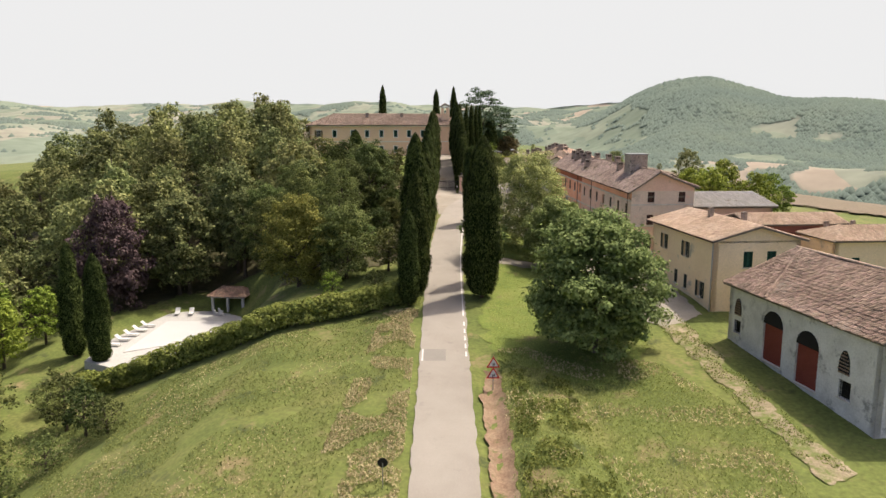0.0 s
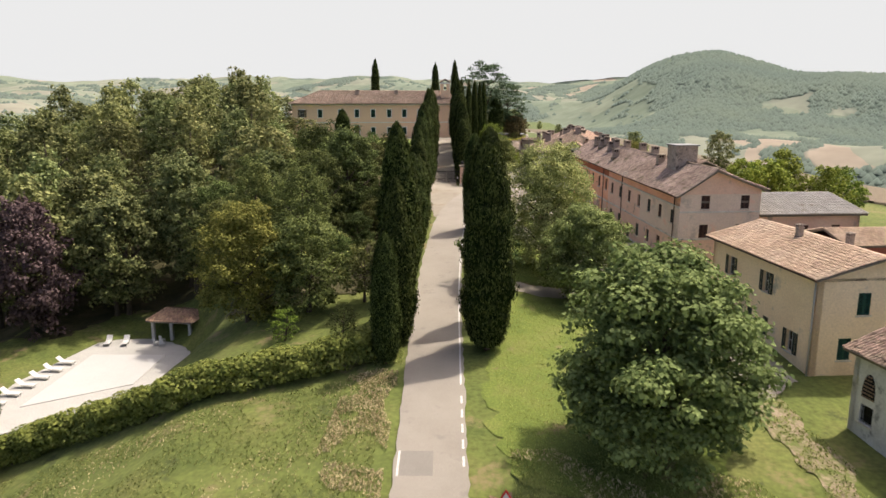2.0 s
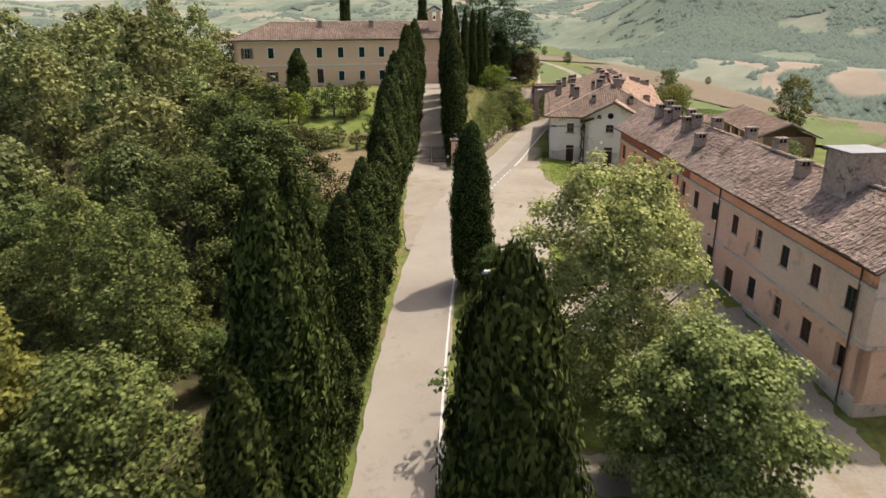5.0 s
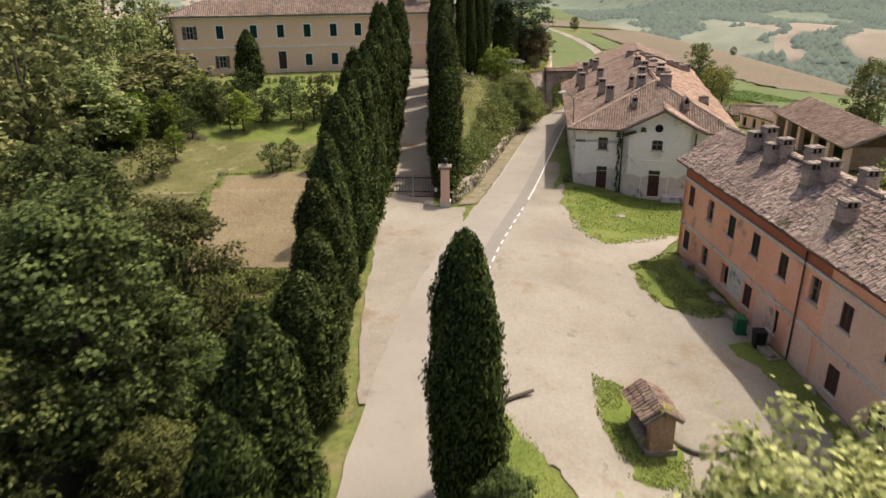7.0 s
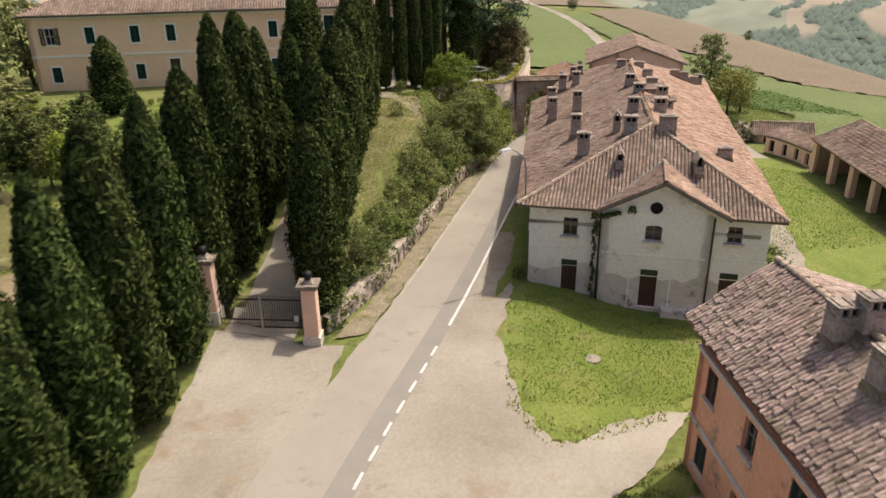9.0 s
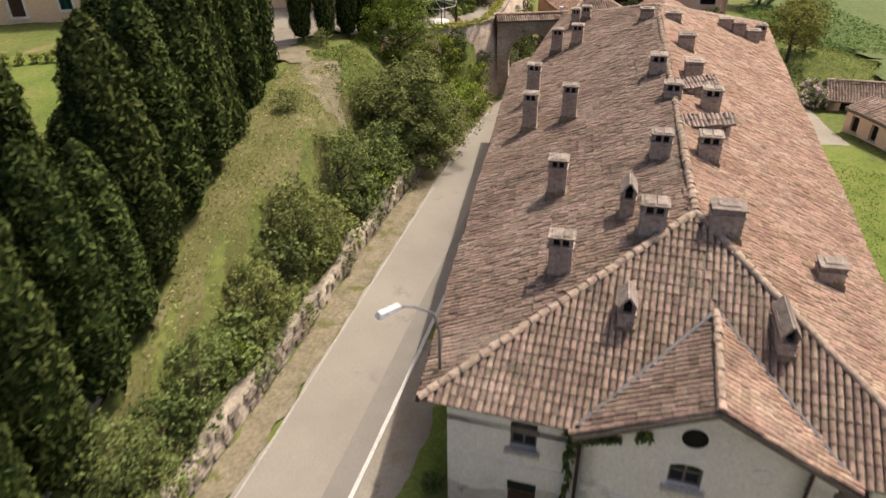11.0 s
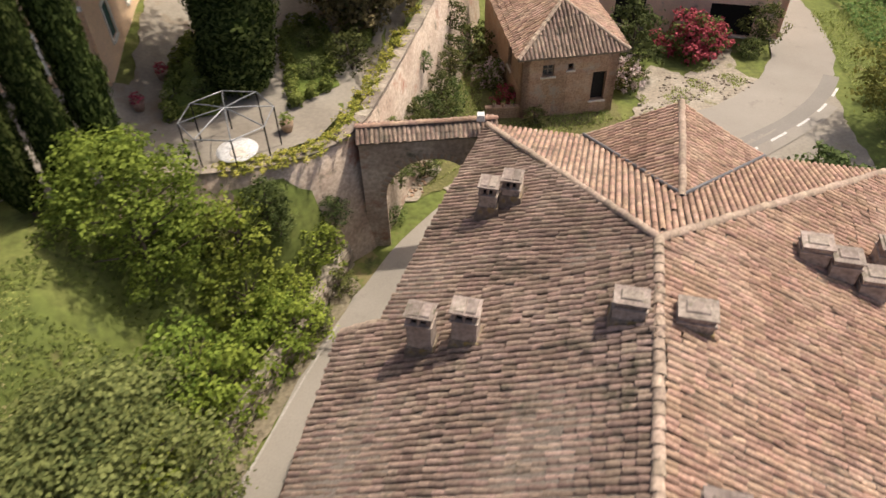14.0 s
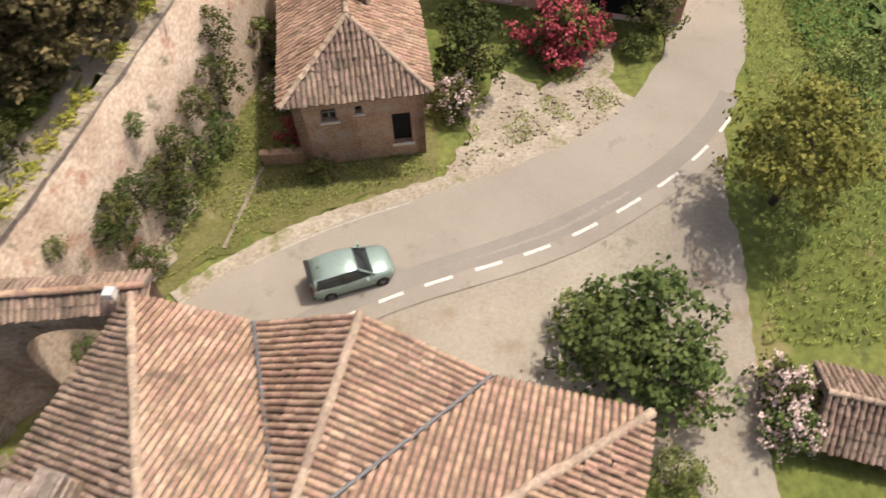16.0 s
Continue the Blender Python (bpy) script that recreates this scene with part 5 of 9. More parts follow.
    roof_plane(side, "back_slope", [(r0.x, r0.y, ze2), (r1.x, r1.y, ze2), (m0.x, m0.y, ze2 + 1.2), (m1.x, m1.y, ze2 + 1.2)], TILE_Y, 0.24, 0.4, 0.6, 47)
    for du, dv in ((9.5, 9.0), (13, 9.5), (16.5, 5.5)):
        p = B + u * (du - 1) + v * dv
        chimney(p.x, p.y, 14.2, 0.9, 0.4, 0.4, 2, -7, "small dark flue on a pale tiled roof")


yellow_house()


# ---------- barn with the red arched doors ----------
def barn():
    top = thing("barn", pose(0, 0, 0), "weathered white barn with red arched doors", "barn")
    A, B = Vector((25.4, 61.6)), Vector((28.3, 44.2))
    u = (B - A).normalized()
    n = Vector((-u.y, u.x)) * 1.0
    n = Vector((u.y, -u.x)) * -1.0
    wd = 13.0
    zb, ze = 4.6, 12.1
    L = (B - A).length
    C, D = B + n * wd, A + n * wd
    doors = [(6.3, 2.3, 2.5, 3.1), (10.5, 1.9, 2.5, 3.1)]
    spec = [(1.35, 3.4, 1.0, 1.15, "grille"), (14.6, 2.5, 1.15, 1.3, "grille")]
    holes = [(x - w / 2, x + w / 2, v, v + h, "redoor") for x, v, w, h in doors]
    windowed(top, "front_wall", tuple(A), tuple(B), zb, ze, PLASTER_BARN, spec + [(x, v, w, h, "redoor") for x, v, w, h in doors])
    ang = math.degrees(math.atan2(u.y, u.x))
    out = -n

    def arch_fill(x, v, r, h, mat, nm, bars=0):
        """A rounded or pointed field over an opening, set on the wall."""
        pts = []
        for i in range(13):
            a = math.pi * i / 12
            pts.append((r * math.cos(a), h * math.sin(a) ** (0.8 if h > r else 1.0)))
        g = Geo()
        m = Matrix.Translation((A.x + u.x * x + out.x * 0.02, A.y + u.y * x + out.y * 0.02, zb + v)) @ pose(0, 0, 0, 0, 0, ang) @ pose(0, 0, 0, 90)
        g.prism(pts, -0.02, 0.02, m)
        f = obj(nm, g, mat, top)
        if bars:
            g = Geo()
            for i in range(bars):
                yy = h * (i + 0.5) / bars
                half = r * math.sqrt(max(0.0, 1 - (yy / h) ** 2))
                k = max(1, int(half * 2 / 0.17))
                for j in range(k):
                    xx = -half + (j + 0.5 + 0.25 * (-1) ** i) * 2 * half / k
                    g.box(m @ Matrix.Translation((xx, yy - 0.04, 0.02)), 0.10, 0.09, 0.05)
            obj("brick_grille", g, BRICK, top)
        return f
    for x, v, w, h in doors:
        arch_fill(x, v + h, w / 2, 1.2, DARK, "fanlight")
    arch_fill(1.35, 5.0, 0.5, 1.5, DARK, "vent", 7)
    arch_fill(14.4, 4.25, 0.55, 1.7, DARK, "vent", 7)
    wall(top, "side_wall", tuple(D), tuple(A), zb, ze, PLASTER_BARN, gable=2.7)
    wall(top, "side_wall", tuple(B), tuple(C), zb, ze, PLASTER_BARN, gable=2.7)
    wall(top, "back_wall", tuple(C), tuple(D), zb, ze, PLASTER_BARN)
    o = 0.5
    a, b = A - u * o + out * o, B + u * o + out * o
    c, d = C + u * o - out * o, D - u * o - out * o
    rise = 2.9
    z = ze + 0.05
    hp = wd / 2
    r0, r1 = A + n * hp - u * 0.5, B + n * hp + u * 0.5
    zr = z + rise
    roof_plane(top, "front_slope", [(a.x, a.y, z), (b.x, b.y, z), (r1.x, r1.y, zr), (r0.x, r0.y, zr)], TILE_A, 0.26, 0.42, 1.6, 51)
    roof_plane(top, "back_slope", [(c.x, c.y, z), (d.x, d.y, z), (r0.x, r0.y, zr), (r1.x, r1.y, zr)], TILE_A, 0.26, 0.42, 1.6, 54)
    cap_line(top, "ridge_tiles", (r0.x, r0.y, zr), (r1.x, r1.y, zr))
    p, q = a + u * 6.2, r0 + u * 0.6
    cap_line(top, "seam_tiles", (p.x, p.y, z), (q.x, q.y, zr), TILE_A, 0.16)
    obj("ceiling_slab", Geo().prism([tuple(A), tuple(B), tuple(C), tuple(D)], ze - 0.3, ze - 0.1), WOOD_G, top)


barn()


# ---------- villa ----------
def villa():
    top = thing("villa", pose(-0.9, 4.4, 0), "two-storey apricot villa with green shutters and tiled roof", "villa")
    A, B = Vector((-33.7, 183.4)), Vector((-5.5, 189.2))
    u = (B - A).normalized()
    n = Vector((u.y, -u.x))
    zb, ze = 16.6, 26.0
    L = (B - A).length
    lo, up = [], []
    for i, x in enumerate([2.2, 6.3, 11.0, 14.8, 18.6, 22.4, 26.0]):
        up.append((x, 6.35, 0.95, 1.75, "open" if i == 0 else "closedg"))
        if i == 3:
            lo.append((x, 1.9, 1.1, 2.5, "door"))
        else:
            lo.append((x, 2.3, 0.95, 1.65, "open" if i == 1 else "closedg"))
    windowed(top, "front_wall", tuple(A), tuple(B), zb, ze, PLASTER_V, up + lo, trim=VILLA_TRIM)
    # entrance front, set forward, with the balcony over the arched door
    Q = B + u * 13.6
    windowed(top, "entrance_wall", tuple(B), tuple(Q), zb, ze, PLASTER_V, [(3.6, 1.3, 2.3, 3.4, "door"), (3.6, 6.3, 1.1, 2.2, "closedg"), (0.9, 2.3, 0.95, 1.75, "closedg"), (0.9, 6.35, 0.95, 1.75, "closedg"), (10.6, 2.3, 0.95, 1.75, "closedg"), (10.6, 6.35, 0.95, 1.75, "closedg")], trim=VILLA_TRIM)
    R = Q - n * 26
    windowed(top, "side_wall", tuple(Q), tuple(R), zb, ze, PLASTER_V, [(3 + 4.2 * i, h, 0.95, 1.75, "closedg") for i in range(6) for h in (2.3, 6.35)], trim=VILLA_TRIM)
    S = A - n * 26
    windowed(top, "side_wall", tuple(S), tuple(A), zb, ze, PLASTER_V, [(23 - 4.2 * i, h, 0.95, 1.75, "closedg") for i in range(4) for h in (2.3, 6.35)], trim=VILLA_TRIM)
    wall(top, "back_wall", tuple(R), tuple(S), zb, ze, PLASTER_V)
    ang = math.degrees(math.atan2(u.y, u.x))
    g = Geo()
    for h, t in ((5.0, 0.22), (0.9, 0.2)):
        mid = (A + Q) / 2 + n * 0.04
        g.box(pose(mid.x, mid.y, zb + h, 0, 0, ang), (Q - A).length, 0.1, t)
    mid = (A + Q) / 2 + n * 0.15
    g.box(pose(mid.x, mid.y, ze - 0.35, 0, 0, ang), (Q - A).length + 0.2, 0.34, 0.35)
    obj("cornice", g, VILLA_TRIM, top)
    # balcony
    p = B + u * 3.6 + n * 0.55
    g = Geo().box(pose(p.x, p.y, zb + 5.75, 0, 0, ang), 3.2, 1.1, 0.2)
    obj("balcony_slab", g, VILLA_TRIM, top)
    post = Geo().lathe([(0.05, 0), (0.075, 0.25), (0.04, 0.5), (0.06, 0.8)], 8).mesh("baluster", VILLA_TRIM, True)
    for i in range(17):
        q = B + u * (2.1 + 3.0 * i / 16) + n * 1.05
        obj("baluster", post, parent=top, m=Matrix.Translation((q.x, q.y, zb + 5.95)))
    q = B + u * 3.6 + n * 1.05
    obj("balcony_rail", Geo().box(pose(q.x, q.y, zb + 6.75, 0, 0, ang), 3.2, 0.16, 0.1), VILLA_TRIM, top)
    # portal arch
    g = Geo()
    pts = [(1.15 * math.cos(math.pi * i / 12), 1.15 * math.sin(math.pi * i / 12)) for i in range(13)]
    m = Matrix.Translation((B.x + u.x * 3.6 + n.x * 0.01, B.y + u.y * 3.6 + n.y * 0.01, zb + 4.7)) @ pose(0, 0, 0, 0, 0, ang) @ pose(0, 0, 0, 90)
    obj("fanlight", Geo().prism(pts, -0.02, 0.02, m), WOOD_D, top)
    g = Geo()
    for i in range(12):
        t0, t1 = math.pi * i / 12, math.pi * (i + 1) / 12
        g.prism([(r * math.cos(t), r * math.sin(t)) for r, t in ((1.15, t0), (1.45, t0), (1.45, t1), (1.15, t1))], -0.02, 0.06, m)
    for k in (-1, 1):
        g.prism([(k * 1.3 - .15, -3.4), (k * 1.3 + .15, -3.4), (k * 1.3 + .15, 0), (k * 1.3 - .15, 0)], -0.02, 0.06, m)
    obj("portal_surround", g, VILLA_TRIM, top)
    o = 0.8
    z, zr = ze + 0.05, ze + 3.0
    a, q, r, s = A - u * o + n * o, Q + u * o + n * o, R + u * o - n * o, S - u * o - n * o
    ra, rq = A + u * 6.5 - n * 6.5, Q - u * 6.5 - n * 6.5
    a2, q2 = A - u * o - n * (13 + o), Q + u * o - n * (13 + o)
    roof_plane(top, "front_slope", [(a.x, a.y, z), (q.x, q.y, z), (rq.x, rq.y, zr), (ra.x, ra.y, zr)], TILE_A, 0.3, 0.5, 0.8, 61)
    roof_plane(top, "end_slope", [(a2.x, a2.y, z), (a.x, a.y, z), (ra.x, ra.y, zr)], TILE_A, 0.3, 0.5, 0.8, 62)
    roof_plane(top, "end_slope", [(q.x, q.y, z), (q2.x, q2.y, z), (rq.x, rq.y, zr)], TILE_A, 0.3, 0.5, 0.8, 63)
    roof_plane(top, "back_slope", [(q2.x, q2.y, z), (a2.x, a2.y, z), (ra.x, ra.y, zr), (rq.x, rq.y, zr)], TILE_A, 0.3, 0.5, 0.8, 64)
    obj("rear_roof", Geo().prism([tuple(a2), tuple(q2), tuple(r), tuple(s)], ze - 0.2, ze + 0.1), TILE_A, top)
    cap_line(top, "ridge_tiles", (ra.x, ra.y, zr), (rq.x, rq.y, zr))
    for t in (0.3, 0.62, 0.9):
        p = ra.lerp(rq, t) + n * 2
        chimney(p.x - 0.9, p.y + 4.4, zr - 0.9, 0.9, 0.8, 0.6, 2, -12, "small plastered chimney on the villa roof")


villa()


def bell_gable():
    """Narrow bell gable of the villa's chapel at the end of the drive."""
    t = thing("bell_gable", pose(0.5, 198.0, 26.0, 0, 0, 11), "narrow pink plastered bell gable over the villa entrance", "bell gable")
    T = Matrix.Translation
    obj("shaft", Geo().box(T((0, 0, -9)), 2.2, 1.4, 12.2), PLASTER_V, t)
    for k in (-1, 1):
        obj("pier", Geo().box(T((k * .75, 0, 3.2)), .6, 1.2, 1.5), PLASTER_V, t)
    obj("lintel", Geo().box(T((0, 0, 4.7)), 2.2, 1.3, .35), VILLA_TRIM, t)
    roof_plane(t, "gable_roof", [(-1.3, .8, 5.05), (-1.3, -.8, 5.05), (0, -.8, 5.8), (0, .8, 5.8)], TILE_A, .24, .4, .8, 66)
    roof_plane(t, "gable_roof", [(1.3, -.8, 5.05), (1.3, .8, 5.05), (0, .8, 5.8), (0, -.8, 5.8)], TILE_A, .24, .4, .8, 67)
    obj("bell", Geo().lathe([(.30, 3.5), (.26, 3.6), (.18, 3.95), (.05, 4.1)], 14), IRON, t, smooth=True)


bell_gable()

# ---------- plants ----------
def cards(centres, normals, length, width, seed, up=0.0, fold=0.18, dirs=None):
    """Leaf-shaped cards: one folded four-point leaf per centre, facing roughly along its normal."""
    rnd = np.random.RandomState(seed)
    n = len(centres)
    N = normals + rnd.normal(0, 0.38, (n, 3))
    N /= np.linalg.norm(N, axis=1)[:, None] + 1e-9
    D = rnd.normal(0, 1, (n, 3)) * (1 - up) + np.array([0, 0, 1.0]) * up * 2.2
    if dirs is not None:
        D = dirs + rnd.normal(0, 0.5, (n, 3))
    D -= N * (D * N).sum(1)[:, None]
    D /= np.linalg.norm(D, axis=1)[:, None] + 1e-9
    S = np.cross(N, D)
    l = (length * rnd.uniform(0.65, 1.3, n))[:, None]
    w = (width * rnd.uniform(0.65, 1.3, n))[:, None]
    base = centres - D * l * 0.5
    v = np.stack([base, centres + S * w * 0.5 + N * w * fold - D * l * 0.05, centres + D * l * 0.5, centres - S * w * 0.5 + N * w * fold - D * l * 0.05], 1)
    f = np.arange(n * 4).reshape(n, 4)
    return v.reshape(-1, 3), f


def clump_cloud(clumps, per_area, seed, inner=0.25):
    """Points with normals over a cloud of ellipsoid clumps (x, y, z, rx, ry, rz), most of them near the surface."""
    rnd = np.random.RandomState(seed)
    C, N = [], []
    for x, y, z, a, b, c in clumps:
        k = max(12, int(per_area * 4 * math.pi * ((a * b) ** 1.6 / 3 + (a * c) ** 1.6 / 3 + (b * c) ** 1.6 / 3) ** (1 / 1.6)))
        d = rnd.normal(0, 1, (k, 3))
        d /= np.linalg.norm(d, axis=1)[:, None]
        d[:, 2] = np.where(d[:, 2] < -0.55, -d[:, 2], d[:, 2])
        r = rnd.uniform(0, 1, k) ** inner
        C.append(np.array([x, y, z]) + d * np.array([a, b, c]) * r[:, None])
        nn = d / np.array([a, b, c])
        N.append(nn / np.linalg.norm(nn, axis=1)[:, None] + np.array([0, 0, 0.35]))
    return np.concatenate(C), np.concatenate(N)


def limbs(height, spread, count, seed, r0=0.28, fork=0.35, lean=0.0):
    rnd = random.Random(seed)
    g = Geo()
    top = Vector((rnd.uniform(-.4, .4) + lean, rnd.uniform(-.4, .4), height * 0.78))
    pts = [Vector((0, 0, -0.6)), Vector((0, 0, 0.4)), Vector((top.x * 0.3, top.y * 0.3, height * fork)), Vector((top.x * 0.7, top.y * 0.7, height * 0.58)), top]
    g.tube(pts, [r0 * 1.35, r0, r0 * 0.8, r0 * 0.45, r0 * 0.12], 8)
    for i in range(count):
        h = height * (fork + 0.4 * i / count)
        a = 2.4 * i + rnd.uniform(-.4, .4)
        k = (h / height - fork) / (0.78 - fork)
        st = Vector((top.x * k * 0.6, top.y * k * 0.6, h))
        ln = spread * rnd.uniform(0.65, 0.95) * (1 - 0.4 * k)
        e = st + Vector((math.cos(a) * ln, math.sin(a) * ln, ln * rnd.uniform(0.45, 0.9)))
        mid = st.lerp(e, 0.5) + Vector((0, 0, -0.08 * ln))
        g.tube([st, mid, e], [r0 * 0.42, r0 * 0.26, r0 * 0.08], 6)
    return g


def broad_crown(height, radius, base, seed, clumps=26, flat=0.75, leaf=0.34, density=9.0, shape=1.0):
    """Crown of leaf clumps of uneven size between base and height; returns card arrays."""
    rnd = random.Random(seed)
    ch = height - base
    cl = []
    lobes = [rnd.uniform(0, 6.28) for _ in range(3)]
    for i in range(clumps):
        t = (i + 0.5) / clumps
        z = base + ch * (0.06 + 0.88 * t)
        k = math.sin(math.pi * (0.20 + 0.70 * t ** shape))
        a = 2.399963 * i + rnd.uniform(-.6, .6)
        lob = 1 + 0.16 * math.sin(2 * a + lobes[0]) + 0.10 * math.sin(3 * a + lobes[1] + 5 * t)
        rr = radius * k * lob * (0.30 + 0.45 * rnd.random())
        s = radius * rnd.uniform(0.20, 0.36)
        cl.append((rr * math.cos(a), rr * math.sin(a), z, s, s * rnd.uniform(.8, 1.2), s * flat * rnd.uniform(.7, 1.1)))
        for _ in range(3):
            b = a + rnd.uniform(-.9, .9)
            s2 = radius * rnd.uniform(.09, .19)
            q = radius * k * lob * rnd.uniform(.72, .98)
            cl.append((q * math.cos(b), q * math.sin(b), z + rnd.uniform(-.09, .09) * ch, s2, s2 * rnd.uniform(.8, 1.2), s2 * flat * 1.1))
    C, N = clump_cloud(cl, density, seed + 3, 0.33)
    stray = np.random.RandomState(seed).normal(0, 0.10 * radius ** 0.5, C.shape)
    return cards(C + stray * (np.random.RandomState(seed + 1).rand(len(C), 1) < 0.35), N, leaf * 1.25, leaf, seed + 4)


TREE_KINDS = {}


def tree_kind(key, name, height, radius, base, leaf_mat, seed, label, category="tree", bark=None, **kw):
    """Builds a tree once, far below its first place, and remembers it for copies."""
    v, f = broad_crown(height, radius, base, seed, **kw)
    TREE_KINDS[key] = dict(name=name, crown=array_mesh("crown", v, f, leaf_mat), trunk=limbs(height, radius, 9, seed, 0.02 * height + 0.04, base / height + 0.08).mesh("trunk", bark or BARK, True), label=label, category=category, height=height)


def plant(key, x, y, scale=1.0, rz=0.0, sz=None, label="", group="", z=None):
    k = TREE_KINDS[key]
    m = at(x, y, z, rz)
    ob = thing(k["name"], m @ Matrix.Diagonal((scale, scale, sz or scale, 1)), label or k["label"], k["category"], group)
    if k["trunk"]:
        obj("trunk", k["trunk"], parent=ob)
    obj("crown", k["crown"], parent=ob)
    return ob


def cypress_shape(radius, height, seed, column=False):
    """Radius of a cypress over angle and height: a rounded column grooved by tall upright flames."""
    rnd = np.random.RandomState(seed)
    k = 46
    fa, fz = rnd.uniform(0, 2 * math.pi, k), np.sort(rnd.uniform(-.06, .90, k))
    fw, fh, fr = rnd.uniform(.30, .60, k), rnd.uniform(.10, .24, k), rnd.uniform(.12, .30, k)
    zs = [0, .05, .14, .34, .6, .8, .92, .975, 1.0]
    rs = [.62, .84, .96, 1.0, .90, .70, .44, .25, .03] if column else [.74, .90, .97, .97, .83, .58, .32, .16, .02]

    def shape(a, t):
        best = np.zeros_like(a)
        for i in range(k):
            da = np.abs((a - fa[i] + math.pi) % (2 * math.pi) - math.pi) / fw[i]
            u = (t - fz[i]) / fh[i]
            tall = np.where((u > 0) & (u < 1), np.sin(math.pi * np.clip(u, 0, 1) ** 1.5) ** 0.7, 0)
            best = np.maximum(best, fr[i] * tall * np.clip(1 - da * da, 0, 1) ** 0.6)
        return radius * np.interp(t, zs, rs) * (0.80 + best)
    return shape


def cypress_kind(key, height, radius, seed, n=5200, leaf=0.36, column=False):
    shape = cypress_shape(radius, height, seed, column)
    rnd = np.random.RandomState(seed + 9)
    sides, rings = 26, 34
    A, T = np.meshgrid(np.arange(sides) * 2 * math.pi / sides, np.linspace(0.0, 1.0, rings))
    R = shape(A, T) * (0.93 + 0.05 * rnd.rand(rings, sides))
    v = np.stack([R * np.cos(A), R * np.sin(A), 0.45 + T * (height - 0.6)], -1).reshape(-1, 3)
    i = np.arange(rings * sides).reshape(rings, sides)
    j = np.roll(i, -1, axis=1)
    f = np.stack([i[:-1], j[:-1], j[1:], i[1:]], -1).reshape(-1, 4)
    # opaque core, coloured as the shaded depth of the crown
    core = array_mesh("inner_foliage", v, f, L_CYP_SHADE, True)
    a, t = rnd.uniform(0, 2 * math.pi, n), rnd.uniform(0, 1, n) ** 0.92
    r = shape(a, t) * rnd.uniform(0.93, 1.07, n) * np.where(rnd.rand(n) < 0.12, 1.08, 1.0)
    o = np.column_stack([np.cos(a), np.sin(a), np.zeros(n)])
    C = o * r[:, None]
    C[:, 2] = 0.45 + t * (height - 0.55) + rnd.uniform(-.1, .2, n)
    D = o * 0.55 + np.array([0, 0, 1.0])
    v, f = cards(C, o + np.array([0, 0, 0.18]), leaf, leaf * 0.40, seed + 1, fold=0.35, dirs=D)
    tr = Geo().tube([(0, 0, -0.5), (0, 0, .6), (0, 0, height * .5)], [.26, .2, .1], 8)
    TREE_KINDS[key] = dict(name="cypress", crown=array_mesh("crown", v, f, L_CYP), trunk=tr.mesh("trunk", BARK_C, True), core=core, label="tall dark green columnar cypress", category="cypress", height=height)


def cypress(key, x, y, h, w=1.0, rz=0.0, group="cypress row", label="", z=None):
    k = TREE_KINDS[key]
    s = h / k["height"]
    ob = thing("cypress", at(x, y, z, rz) @ Matrix.Diagonal((w, w, s, 1)), label or k["label"], "cypress", group)
    obj("trunk", k["trunk"], parent=ob)
    obj("crown", k["crown"], parent=ob)
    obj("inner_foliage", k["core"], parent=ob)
    return ob


for i in range(4):
    cypress_kind(f"c{i}", 14.0, 1.7, 300 + i, 6500, 0.30, i % 2 == 0)
    cypress_kind(f"e{i}", 14.0, 1.7, 300 + i, 3600, 0.36, i % 2 == 0)
    cypress_kind(f"d{i}", 14.0, 1.7, 300 + i, 1500, 0.46, True)
cypress_kind("b0", 14.0, 1.9, 340, 9000, 0.28, True)
cypress_kind("b1", 14.0, 2.1, 341, 9000, 0.28, True)
# w and f trees carry the haze in their leaf colour, n trees do not
tree_kind("w1", "broadleaf_tree", 16, 5.4, 1.6, L_PARK_HAZED, 1, "large broadleaf park tree in haze-lightened green", density=4.6, leaf=0.36, clumps=34)
tree_kind("w2", "broadleaf_tree", 14, 5.4, 1.2, L_PARK_HAZED, 2, "large broadleaf park tree in haze-lightened green", density=4.6, leaf=0.36, clumps=32, flat=0.6)
tree_kind("w3", "broadleaf_tree", 17, 4.6, 2.6, L_PARK_HAZED, 3, "tall slender broadleaf park tree", density=4.6, leaf=0.36, clumps=32, flat=0.9)
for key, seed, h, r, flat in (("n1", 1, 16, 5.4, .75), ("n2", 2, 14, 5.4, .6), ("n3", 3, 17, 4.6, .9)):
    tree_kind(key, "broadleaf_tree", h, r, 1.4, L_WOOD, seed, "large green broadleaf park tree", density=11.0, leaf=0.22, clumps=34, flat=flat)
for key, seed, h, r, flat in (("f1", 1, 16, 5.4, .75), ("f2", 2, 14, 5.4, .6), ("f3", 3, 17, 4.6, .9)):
    tree_kind(key, "broadleaf_tree", h, r, 1.6, L_PARK_HAZED, seed, "large broadleaf park tree in haze-lightened green", density=2.1, leaf=0.48, clumps=34, flat=flat)
tree_kind("olive", "olive_green_tree", 11.0, 4.6, 0.5, L_OLIVE, 21, "olive-green leafy tree beside the pool hedge", density=14, leaf=0.20, clumps=44)
tree_kind("green", "hornbeam_tree", 9.0, 4.2, 0.4, L_WOOD, 22, "dense dark green leafy tree by the hedge", density=14, leaf=0.20, clumps=40)
tree_kind("russet", "garden_tree", 6.5, 3.0, 0.3, L_RUSSET, 23, "dense garden tree with russet and green leaves", density=17, leaf=0.19, clumps=34)
tree_kind("bend", "scrub_tree", 6.2, 2.9, 1.7, L_OLIVE, 24, "loose olive-green tree with a bare stem", density=13, leaf=0.17, clumps=26)
